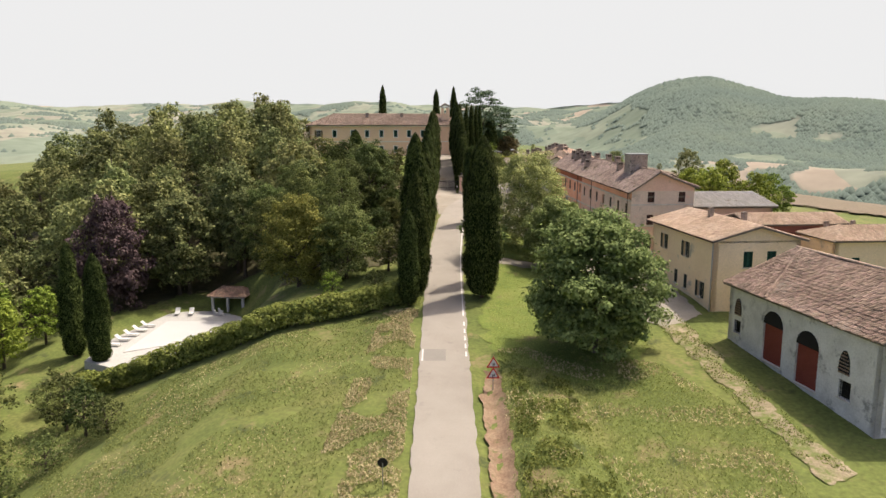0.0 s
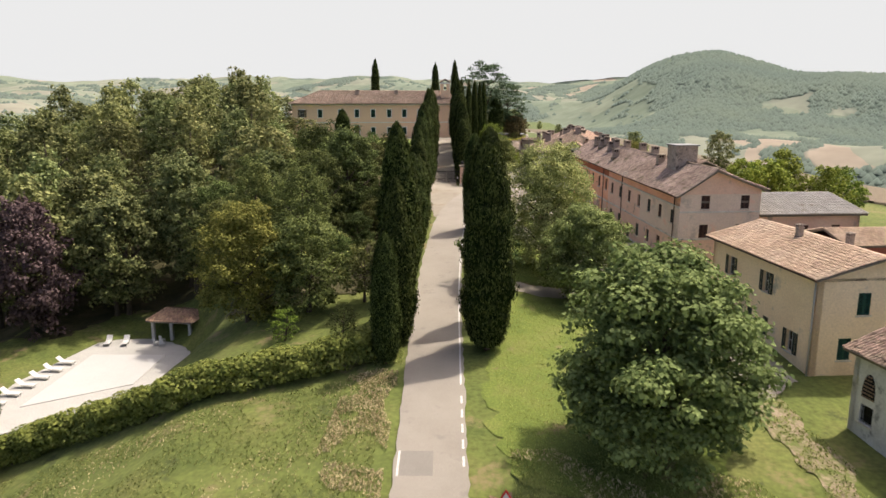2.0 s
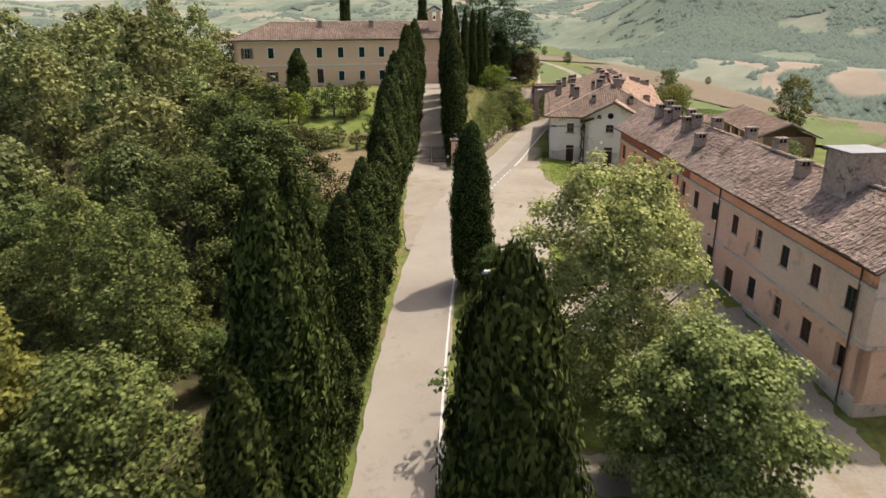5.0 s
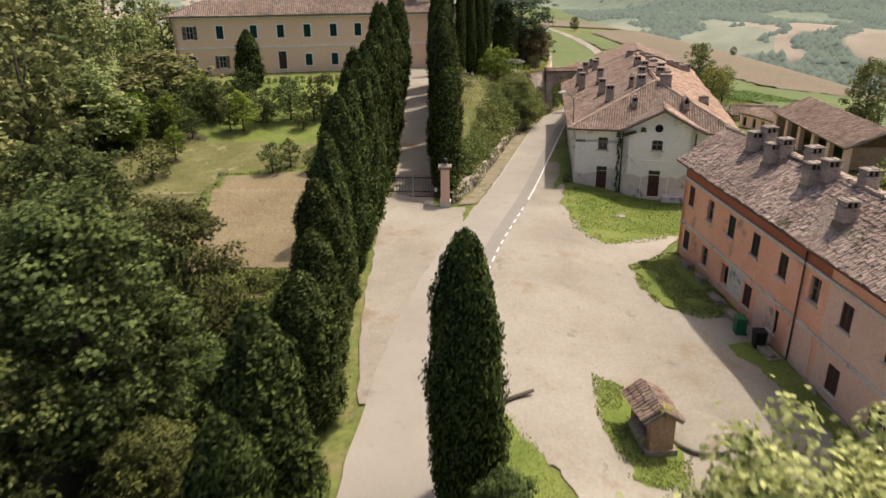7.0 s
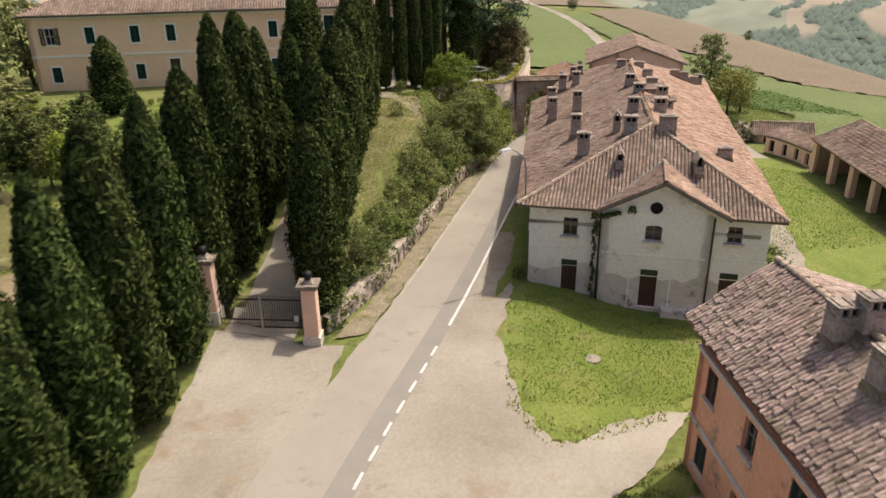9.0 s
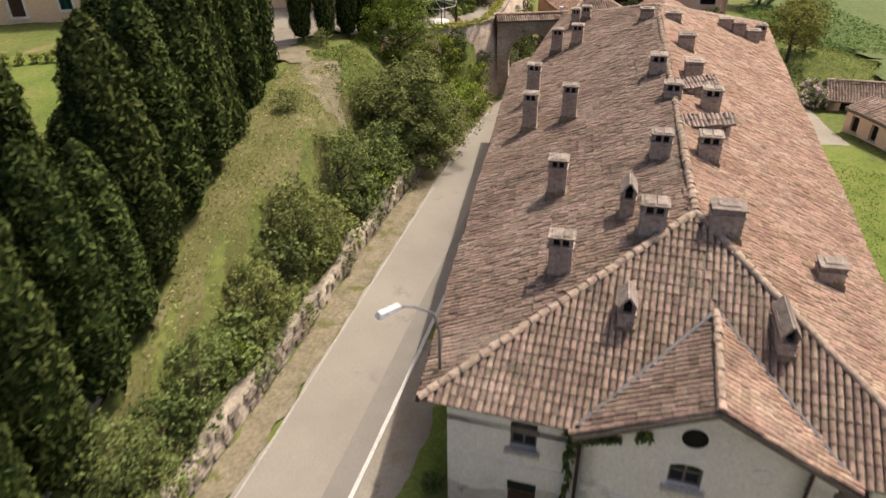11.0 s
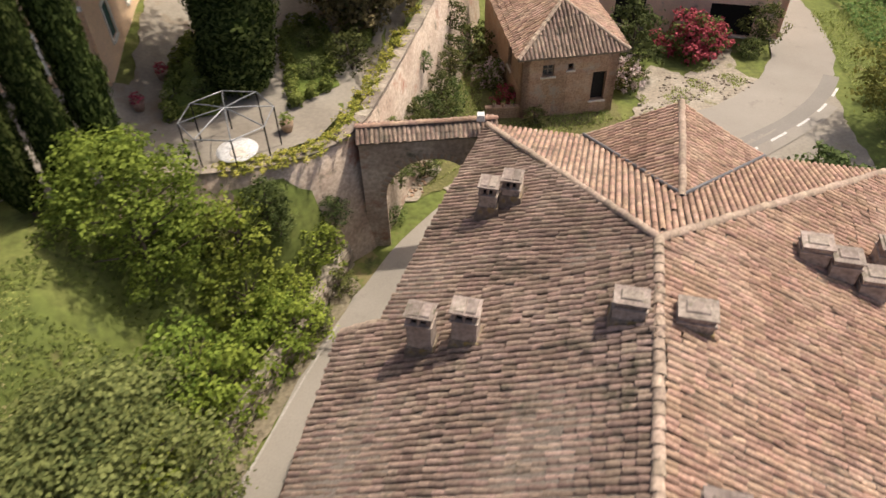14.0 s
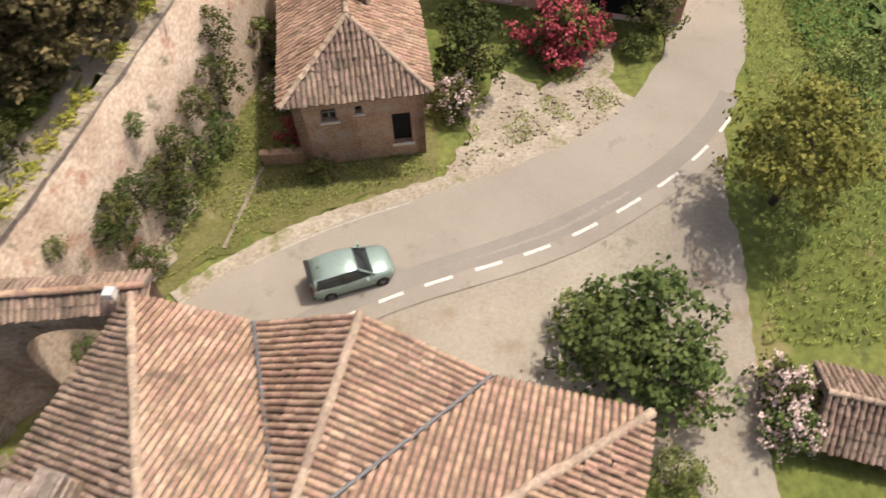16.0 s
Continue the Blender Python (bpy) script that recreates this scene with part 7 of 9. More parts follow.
sheet("rubble_ground", [(19.4, 195.6), (20.9, 196.4), (21.7, 198.4), (22.0, 201.0), (22.1, 203.4), (20.9, 203.6), (20.2, 200.0)], 0.08, PALE_DIRT, "bare stony earth below the garden wall", "earth", 0.3, 0.4, 41)
sheet("dirt_track", [(19.6, 67), (22.6, 66), (23.0, 60), (23.1, 54), (23.4, 48.5), (24.2, 44.8), (24.6, 40), (22.8, 38.5), (22.2, 43), (21.6, 48), (21.2, 54), (20.6, 60)], 0.05, TRACK, "worn earth track through the grass to the barn", "track", 0.35, 0.5, 14)
sheet("ditch", [(2.75, 30), (2.8, 40), (2.95, 50), (3.3, 55), (4.4, 55), (4.5, 48), (4.3, 40), (4.2, 30)], 0.12, DITCH, "bare brown earth in the roadside ditch", "ditch", 0.2, 0.4, 15)
sheet("tilled_plot", [(-14.8, 129), (-3.9, 128), (-3.9, 148.5), (-9.5, 150), (-17.2, 148.5)], 0.05, PLOT, "bare tilled garden plot", "plot", 0.12, 0.8, 16)
sheet("lawn", [(4.4, 60), (4.4, 84.5), (16, 85), (18.8, 80), (18.4, 66), (16, 58), (12, 52), (6, 56)], 0.03, LAWN, "mown green lawn", "lawn", 0.4, 1.0, 17)
sheet("lawn", [(13.9, 136), (15.4, 133.8), (21.8, 136.6), (30, 141.5), (30.5, 144.4), (15.6, 148.6), (14.4, 143)], 0.03, LAWN, "green lawn before the farmhouse", "lawn", 0.3, 0.8, 18)
sheet("lawn", [(30, 150), (33, 152), (41, 184), (46, 184), (47, 176), (44, 158), (38, 150)], 0.03, LAWN, "green lawn behind the farmhouse", "lawn", 0.3, 1.0, 19)
sheet("lawn", [(-30, 150), (-4, 150), (-3.6, 178), (-8, 183), (-30, 178)], 0.03, LAWN, "green villa garden lawn", "lawn", 0.3, 1.2, 20)
sheet("lawn", [(4.6, 146.4), (6.2, 150.3), (8.0, 158.2), (10.6, 170), (8.6, 176), (6.0, 180), (4.8, 177), (4.6, 160)], 0.06, LAWN_DRY, "dry uneven grass on the garden terrace", "lawn", 0.3, 0.8, 36)
sheet("lawn", [(-30, 126), (-18, 128), (-15.6, 129.5), (-18, 149), (-9.4, 150.6), (-4.0, 149), (-4, 156), (-30, 158)], 0.045, LAWN_DRY, "dry mown grass round the garden plot", "lawn", 0.3, 1.2, 37)
sheet("lawn", [(21.5, 197.5), (25, 201.5), (32.5, 205), (31, 214), (23.5, 216), (21.8, 207)], 0.03, LAWN_DRY, "grass between the garden wall and the small house", "lawn", 0.3, 0.8, 21)
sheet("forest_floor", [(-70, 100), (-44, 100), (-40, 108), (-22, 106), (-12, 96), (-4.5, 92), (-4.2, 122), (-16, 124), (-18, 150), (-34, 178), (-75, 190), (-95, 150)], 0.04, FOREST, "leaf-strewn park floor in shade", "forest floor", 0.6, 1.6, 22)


# tan dirt given the dark forest colour, which carries the tree shade
sheet("worn_ground", [(-21, 88), (-14, 85.5), (-7, 86), (-4.6, 92), (-4.8, 101), (-9, 104), (-16, 102), (-21, 97)], 0.06, FOREST, "worn ground under the park trees, coloured dark for their shade", "dirt", 0.8, 0.9, 25)
sheet("dirt_verge", [(4.6, 141.8), (5.9, 145.9), (7.1, 150.2), (9.0, 158.1), (12.2, 171.9), (15.2, 181), (18.2, 190.5), (18.9, 190), (16.0, 181), (13.5, 170), (9.9, 156), (7.9, 148), (6.3, 142.2)], 0.07, VERGE, "dry weedy verge below the stone wall", "verge", 0.12, 0.5, 23)


def painted(name, line, a, b, lift, mat=None, label="worn white road edge line", cat="road marking"):
    obj(name, ribbon(name, line, a, b, lift, mat or LINE, 0.012, 1), kind="structure", label=label, category=cat)


def stretch(y0, y1):
    keep = (road_line[:, 1] >= y0) & (road_line[:, 1] <= y1)
    return road_line[keep]


painted("right_edge_line", stretch(66, 119.5), 1.80, 1.93, 0.112)
painted("left_edge_line", stretch(55.6, 59.5), -1.86, -1.74, 0.112)
painted("left_edge_line", stretch(146, 187), -1.97, -1.88, 0.112, LINE_OLD, "faded pale road edge line")
painted("right_edge_line", stretch(143, 196), 1.93, 2.09, 0.112)
s = np.r_[0, np.cumsum(np.hypot(*np.diff(road_line, axis=0).T))]
fine = np.column_stack([np.interp(np.arange(0, s[-1], 0.25), s, road_line[:, k]) for k in (0, 1)])


def dashes(y0, y1, on, off, side, w=0.14):
    sel = fine[(fine[:, 1] > y0) & (fine[:, 1] < y1)]
    n_on, n_all = int(on / 0.25), int((on + off) / 0.25)
    for i in range(0, len(sel) - n_on, n_all):
        painted("road_dash", sel[i:i + n_on + 1], side, side + w, 0.113, None, "short white road dash", "road marking")


dashes(57, 66, 1.0, 0.75, 1.80)
dashes(119.8, 142.5, 1.0, 0.75, 1.93)
bend = fine[(fine[:, 0] > 24.5) & (fine[:, 0] < 46) & (fine[:, 1] < 214)]
for i in range(0, len(bend) - 6, 9):
    painted("road_dash", bend[i:i + 6], 2.55, 2.71, 0.113, None, "short white road dash", "road marking")
painted("left_edge_line", bend[(bend[:, 0] > 26.5) & (bend[:, 0] < 33)], -2.0, -1.9, 0.112, LINE_OLD, "faded pale road edge line")
painted("asphalt_patch", stretch(56.0, 59.2), -1.70, 0.15, 0.106, ASPHALT_DARK, "darker asphalt repair patch", "road patch")
painted("asphalt_strip", stretch(118, 196), 1.0, 2.12, 0.106, ASPHALT_DARK, "darker asphalt strip along the road edge", "road patch")
painted("asphalt_strip", bend, 1.5, 2.5, 0.107, ASPHALT_DARK, "darker asphalt strip along the road edge", "road patch")
painted("gutter_strip", bend[bend[:, 0] < 44], 2.0, 3.35, 0.104, ASPHALT, "pale asphalt strip outside the dashes", "gutter")
obj("dirt_verge", ribbon("dirt_verge", bend[bend[:, 0] < 43], -2.95, -1.85, 0.085, PALE_DIRT, 0.07, 4, 27), kind="structure", label="dusty gravel verge along the road bend", category="verge")


# ---------- walls of the garden ----------
def stone_wall(name, pts, h0, h1, thick, label, seed, stone=0.42, batter=0.0):
    """A rubble wall along a line: a solid core with single stones proud of its outer face."""
    rnd = random.Random(seed)
    line = smooth_line(pts, 0.6)
    top = thing(name, pose(0, 0, 0), label, "wall")
    t = np.gradient(line, axis=0)
    t /= np.linalg.norm(t, axis=1)[:, None]
    nrm = np.column_stack([t[:, 1], -t[:, 0]])
    n = len(line)
    hb = np.array([h0(*p) for p in line])
    ht = np.array([h1(*p) for p in line])
    g = Geo()
    rows = []
    for off, z, bt in ((0, hb, 0), (0, ht, -batter), (-thick, ht, 0), (-thick, hb, 0)):
        p = line + nrm * (off + bt)
        rows.append(np.column_stack([p, z]))
    v = np.stack(rows, 1).reshape(-1, 3)
    i = np.arange(n * 4).reshape(n, 4)
    f = []
    for a in range(n - 1):
        for b in range(3):
            f.append((i[a, b], i[a + 1, b], i[a + 1, b + 1], i[a, b + 1]))
    obj("core", array_mesh("core", v, np.array(f), STONE), parent=top)
    # stones
    kinds = []
    for k in range(6):
        gg = Geo()
        m = Matrix()
        sx, sz = stone * rnd.uniform(.7, 1.3), stone * rnd.uniform(.45, .7)
        gg.box(pose(0, 0, -sz / 2), sx, 0.16, sz, rnd.uniform(.86, .95))
        me = gg.mesh("stone", STONE)
        kinds.append(me)
    total = 0
    for a in range(n - 1):
        L = float(np.hypot(*(line[a + 1] - line[a])))
        z = hb[a] + 0.15
        while z < ht[a] - 0.1 and total < 300:
            if rnd.random() < 0.55:
                q = line[a] + t[a] * rnd.uniform(0, L) + nrm[a] * (0.02 - batter * (z - hb[a]) / max(0.1, ht[a] - hb[a]))
                obj("stone", rnd.choice(kinds), parent=top, m=pose(q[0], q[1], z, rnd.uniform(-6, 6), rnd.uniform(-8, 8), math.degrees(math.atan2(t[a][1], t[a][0])) + rnd.uniform(-5, 5)))
                total += 1
            z += stone * 0.62
    return top


stone_wall("retaining_wall", [(4.2, 142.5), (5.85, 146.4), (7.0, 150.3), (8.9, 158.2), (12.1, 172), (14.6, 179.5), (17.0, 187.2), (18.3, 191.6)], lambda x, y: gz(x + 1.2, y) - 0.4, lambda x, y: gz(x + 1.2, y) + 1.15 + 0.25 * math.sin(y), 0.5, "low rubble retaining wall beside the road", 5)


def garden_wall():
    """Tall buttressed garden wall from the road bend past the arch."""
    top = thing("garden_wall", pose(0, 0, 0), "tall weathered plaster and brick garden wall", "wall")
    line = smooth_line([(9.4, 190.0), (12.5, 190.3), (15.2, 190.8), (17.2, 191.7), (18.7, 193.4), (19.4, 196.5), (20.4, 201.5), (21.3, 206), (22.4, 213), (23.2, 222)], 0.7)
    t = np.gradient(line, axis=0)
    t /= np.linalg.norm(t, axis=1)[:, None]
    nrm = np.column_stack([t[:, 1], -t[:, 0]])
    n = len(line)
    zb = np.array([gz(p[0] + 2.5, p[1]) - 0.8 for p in line])
    zt = np.full(n, 17.6)
    rows = []
    for off, z in ((1.1, zb), (0.55, zb * 0.45 + zt * 0.55), (0.25, zt), (-0.25, zt), (-0.25, zb)):
        j = np.array([0.12 * noise.noise(Vector((p[0] * .9, p[1] * .9, off))) for p in line])
        rows.append(np.column_stack([line + nrm * (off + j)[:, None], z]))
    v = np.stack(rows, 1).reshape(-1, 3)
    i = np.arange(n * 5).reshape(n, 5)
    f = np.stack([i[:-1, :-1], i[1:, :-1], i[1:, 1:], i[:-1, 1:]], -1).reshape(-1, 4)
    obj("wall_body", array_mesh("wall_body", v, f, WALL_P, True), parent=top)
    g = Geo()
    for a in range(0, n - 1):
        p = (line[a] + line[a + 1]) / 2
        g.box(pose(p[0], p[1], 17.6, 0, 0, math.degrees(math.atan2(t[a][1], t[a][0]))), 0.68, 0.62, 0.10)
    obj("coping", g, STONE, top)


WALL_P = material("garden_wall_plaster", [(0.32, 0.24, 0.185), (0.43, 0.345, 0.27), (0.49, 0.41, 0.335)], 0.5, 0.95, 0.5, 6.0, [((0.302, 0.158, 0.108), 0.55, 0.2), ((0.122, 0.115, 0.079), 0.4, 0.08)])
garden_wall()


def arch():
    """Brick arch over the side lane with its tiled coping."""
    top = thing("brick_arch", pose(0, 0, 0), "old brick arch with tiled coping spanning a lane", "arch")
    a, b = Vector((18.9, 193.1)), Vector((24.9, 193.9))
    u = (b - a).normalized()
    ang = math.degrees(math.atan2(u.y, u.x))
    L = (b - a).length
    m = pose(a.x, a.y, 0, 0, 0, ang)
    r, cx, spring, z0, z1 = 2.05, 3.05, 14.3, 10.9, 17.5
    g = Geo()
    k = 14
    for y in (-0.45, 0.45):
        pts = [(0, z0), (cx - r, z0), (cx - r, spring)]
        outline = [(cx - r * math.cos(math.pi * i / k), spring + r * math.sin(math.pi * i / k)) for i in range(k + 1)]
        for (x0, y0), (x1, y1) in zip(outline, outline[1:]):
            q = [(x0, y0), (x1, y1), (x1, z1), (x0, z1)]
            g.quad(*[m @ Vector((x, y, z)) for x, z in (q if y < 0 else q[::-1])])
        for xa, xb in ((0, cx - r), (cx + r, L)):
            q = [(xa, z0), (xb, z0), (xb, z1), (xa, z1)]
            g.quad(*[m @ Vector((x, y, z)) for x, z in (q if y < 0 else q[::-1])])
    outline = [(cx - r, z0)] + outline + [(cx + r, z0)]
    for (x0, y0), (x1, y1) in zip(outline, outline[1:]):
        g.quad(m @ Vector((x0, -0.45, y0)), m @ Vector((x0, 0.45, y0)), m @ Vector((x1, 0.45, y1)), m @ Vector((x1, -0.45, y1)))
    g.quad(m @ Vector((0, -.45, z1)), m @ Vector((L, -.45, z1)), m @ Vector((L, .45, z1)), m @ Vector((0, .45, z1)))
    obj("arch_wall", g, WALL_P, top)
    for i in range(22):
        t = math.pi * (i + 0.5) / 22
        x, z = cx - (r + 0.13) * math.cos(t), spring + (r + 0.13) * math.sin(t)
        obj("brick", shared("archbrick", lambda: Geo().box(Matrix.Translation((0, 0, -0.14)), 0.24, 0.94, 0.28).mesh("brick", BRICK)), parent=top, m=m @ pose(x, 0, z, 0, math.degrees(t) - 90))
    P = lambda x, y, z: m @ Vector((x, y, z))
    roof_plane(top, "coping_slope", [P(-0.1, -0.7, z1 + .05), P(L, -0.7, z1 + .05), P(L, 0, z1 + .38), P(-0.1, 0, z1 + .38)], TILE_A, 0.2, 0.36, 1.0, 71)
    roof_plane(top, "coping_slope", [P(L, 0.7, z1 + .05), P(-0.1, 0.7, z1 + .05), P(-0.1, 0, z1 + .38), P(L, 0, z1 + .38)], TILE_A, 0.2, 0.36, 1.0, 72)
    cap_line(top, "ridge_tiles", P(-0.1, 0, z1 + .4), P(L, 0, z1 + .4), TILE_B, 0.13)


arch()


# ---------- gate ----------
def gate():
    for x, y in ((3.55, 141.3), (-1.9, 141.9)):
        p = thing("gate_pillar", at(x, y), "stone gate pillar with a ball finial", "pillar", "gate pillars")
        T = Matrix.Translation
        obj("plinth", Geo().box(T((0, 0, -0.3)), 0.95, 0.95, 0.9), STONE_TRIM, p)
        obj("shaft", Geo().box(T((0, 0, 0.6)), 0.78, 0.78, 2.75, 0.95), PLASTER_P, p)
        obj("capital", Geo().box(T((0, 0, 3.35)), 0.98, 0.98, 0.14).box(T((0, 0, 3.49)), 1.12, 1.12, 0.13).box(T((0, 0, 3.62)), 0.6, 0.6, 0.18, 0.6), STONE, p)
        prof = [(0.02 + 0.24 * math.sin(math.pi * i / 10), 3.80 + 0.24 * (1 - math.cos(math.pi * i / 10))) for i in range(11)]
        obj("finial", Geo().lathe(prof, 16), IRON, p, smooth=True)
    for s, x0 in ((1, -1.45), (-1, 3.1)):
        g = thing("gate_leaf", pose(x0, 141.75 if s > 0 else 141.4, gz(0.8, 141.5) + 0.02, 0, 0, -4.5), "dark wrought-iron gate leaf between stone pillars", "gate", "entrance gate")
        w = 2.2
        for z in (0.12, 0.55, 1.75):
            obj("rail", Geo().box(Matrix.Translation((s * w / 2, 0, z)), w, 0.05, 0.06), IRON, g)
        bar = shared("gatebar", lambda: Geo().box(Matrix(), 0.042, 0.042, 1.95, 0.7).mesh("bar", IRON))
        for i in range(17):
            obj("bar", bar, parent=g, m=Matrix.Translation((s * (0.06 + (w - 0.1) * i / 16), 0, 0.08)))
    b = thing("letter_plate", pose(2.75, 141.25, gz(2.7, 141.2) + 1.25, 0, 0, -4.5), "small white plate fixed to the gate", "plate")
    obj("plate", Geo().box(Matrix(), 0.22, 0.03, 0.34), WHITE, b)


gate()


# ---------- small brick house ----------
def small_house(name, A, B, depth, zb, ze, rise, label, front, side, hipped=True, mats=(BRICK, TILE_B), seed=80, pitch=0.24):
    """A small hipped house: A to B its front (outside to the right of that way)."""
    top = thing(name, pose(0, 0, 0), label, "house")
    A, B = Vector(A), Vector(B)
    u = (B - A).normalized()
    n = Vector((u.y, -u.x))
    C, D = B - n * depth, A - n * depth
    windowed(top, "front_wall", tuple(A), tuple(B), zb, ze, mats[0], front)
    windowed(top, "side_wall", tuple(D), tuple(A), zb, ze, mats[0], side)
    wall(top, "side_wall", tuple(B), tuple(C), zb, ze, mats[0])
    wall(top, "back_wall", tuple(C), tuple(D), zb, ze, mats[0])
    o = 0.4
    w = (B - A).length
    a, b, c, d = A + n * o - u * o, B + n * o + u * o, C - n * o + u * o, D - n * o - u * o
    k = w / 2
    r0, r1 = A + u * k - n * k, A + u * k - n * (depth - k)
    z, zr = ze + 0.04, ze + rise
    V = lambda p, h: (p.x, p.y, h)
    roof_plane(top, "front_slope", [V(a, z), V(b, z), V(r0, zr)], TILE_A, pitch, 0.38, 1.2, seed)
    roof_plane(top, "left_slope", [V(d, z), V(a, z), V(r0, zr), V(r1, zr)], mats[1], pitch, 0.38, 1.2, seed + 1)
    roof_plane(top, "right_slope", [V(b, z), V(c, z), V(r1, zr), V(r0, zr)], mats[1], pitch, 0.38, 1.2, seed + 2)
    roof_plane(top, "back_slope", [V(c, z), V(d, z), V(r1, zr)], TILE_A, pitch, 0.38, 1.2, seed + 3)
    for p, q in ((a, r0), (b, r0), (c, r1), (d, r1)):
        cap_line(top, "hip_tiles", V(p, z), V(q, zr), RIDGE, 0.14)
    cap_line(top, "ridge_tiles", V(r0, zr), V(r1, zr), RIDGE, 0.14)
    obj("ceiling_slab", Geo().prism([tuple(A), tuple(B), tuple(C), tuple(D)], ze - 0.3, ze - 0.1), WOOD_G, top)
    return top


small_house("brick_house", (26.7, 205.1), (32.4, 206.2), 11.5, 9.9, 14.6, 1.9, "small square brick house with hipped tile roof", [(4.75, 1.35, 0.85, 1.95, "dark"), (1.55, 3.3, 0.7, 0.75, "glass"), (2.9, 3.6, 0.32, 0.42, "dark")], [(8.2, 2.2, 0.9, 1.9, "door")])
chimney(29.4, 210.2, 16.3, 0.7, 0.6, 0.5, 2, 11, "small brick chimney on a hipped roof")


def tool_hut():
    """Low hut whose ridge runs along its front."""
    top = thing("tool_hut", pose(0, 0, 0), "low tiled hut beside the lane", "hut")
    A, B = Vector((47.9, 192.6)), Vector((53.9, 191.3))
    u = (B - A).normalized()
    n = Vector((u.y, -u.x))
    C, D = B - n * 2.6, A - n * 2.6
    windowed(top, "front_wall", tuple(A), tuple(B), 7.4, 10.8, PLASTER_P, [(1.5, 1.5, 1.2, 1.7, "dark"), (4.0, 1.5, 1.4, 1.7, "dark")])
    windowed(top, "side_wall", tuple(D), tuple(A), 7.4, 10.8, PLASTER_P, [(1.3, 2.0, 0.7, 0.7, "dark")], gable=0.9)
    wall(top, "side_wall", tuple(B), tuple(C), 7.4, 10.8, PLASTER_P)
    wall(top, "back_wall", tuple(C), tuple(D), 7.4, 10.8, PLASTER_P)
    a, b, c, d = A + n * .4 - u * .4, B + n * .4 + u * .4, C - n * .4 + u * .4, D - n * .4 - u * .4
    r0, r1 = (a + d) / 2, (b + c) / 2
    V = lambda p, h: (p.x, p.y, h)
    roof_plane(top, "front_slope", [V(a, 10.75), V(b, 10.75), V(r1, 12.0), V(r0, 12.0)], TILE_A, 0.24, 0.38, 1.5, 90)
    roof_plane(top, "back_slope", [V(c, 10.75), V(d, 10.75), V(r0, 12.0), V(r1, 12.0)], TILE_A, 0.24, 0.38, 1.5, 91)
    cap_line(top, "ridge_tiles", V(r0, 12.02), V(r1, 12.02), RIDGE, 0.14)


tool_hut()
small_house("garden_shed", (-43.5, 172), (-39.5, 173), 5, 15.0, 17.6, 1.3, "small tiled garden shed near the villa", [(1.2, 1.2, 0.7, 0.7, "dark"), (3.0, 0.6, 0.9, 1.9, "dark")], [], mats=(PLASTER_P, TILE_A), seed=95)


def hay_barn():
    """Large brick barn across the yard, open at the front."""
    top = thing("hay_barn", pose(0, 0, 0), "large brick hay barn with open dark bays", "barn")
    A, B = Vector((32.5, 219.5)), Vector((46.0, 217.0))
    u = (B - A).normalized()
    n = Vector((u.y, -u.x))
    zb, ze = 8.6, 15.6
    windowed(top, "front_wall", tuple(A), tuple(B), zb, ze, PLASTER_P, [(2.6, 3.6, 3.9, 2.6, "dark"), (2.9, 1.0, 2.2, 2.2, "dark"), (7.3, 4.2, 1.9, 1.7, "grille"), (11.6, 4.2, 1.7, 1.4, "grille"), (10.2, 0.9, 3.2, 2.4, "dark")], gable=2.4)
    C, D = B - n * 16, A - n * 16
    wall(top, "side_wall", tuple(B), tuple(C), zb, ze, PLASTER_P)
    wall(top, "side_wall", tuple(D), tuple(A), zb, ze, PLASTER_P)
    wall(top, "back_wall", tuple(C), tuple(D), zb, ze, PLASTER_P)
    o = 0.6
    a, b, c, d = A + n * o - u * o, B + n * o + u * o, C - n * o + u * o, D - n * o - u * o
    r0, r1 = (a + b) / 2, (c + d) / 2
    z, zr = ze - 0.1, ze + 2.6
    V = lambda p, h: (p.x, p.y, h)
    roof_plane(top, "left_slope", [V(d, z), V(a, z), V(r0, zr), V(r1, zr)], TILE_A, 0.26, 0.4, 1.2, 101)
    roof_plane(top, "right_slope", [V(b, z), V(c, z), V(r1, zr), V(r0, zr)], TILE_A, 0.26, 0.4, 1.2, 102)


hay_barn()


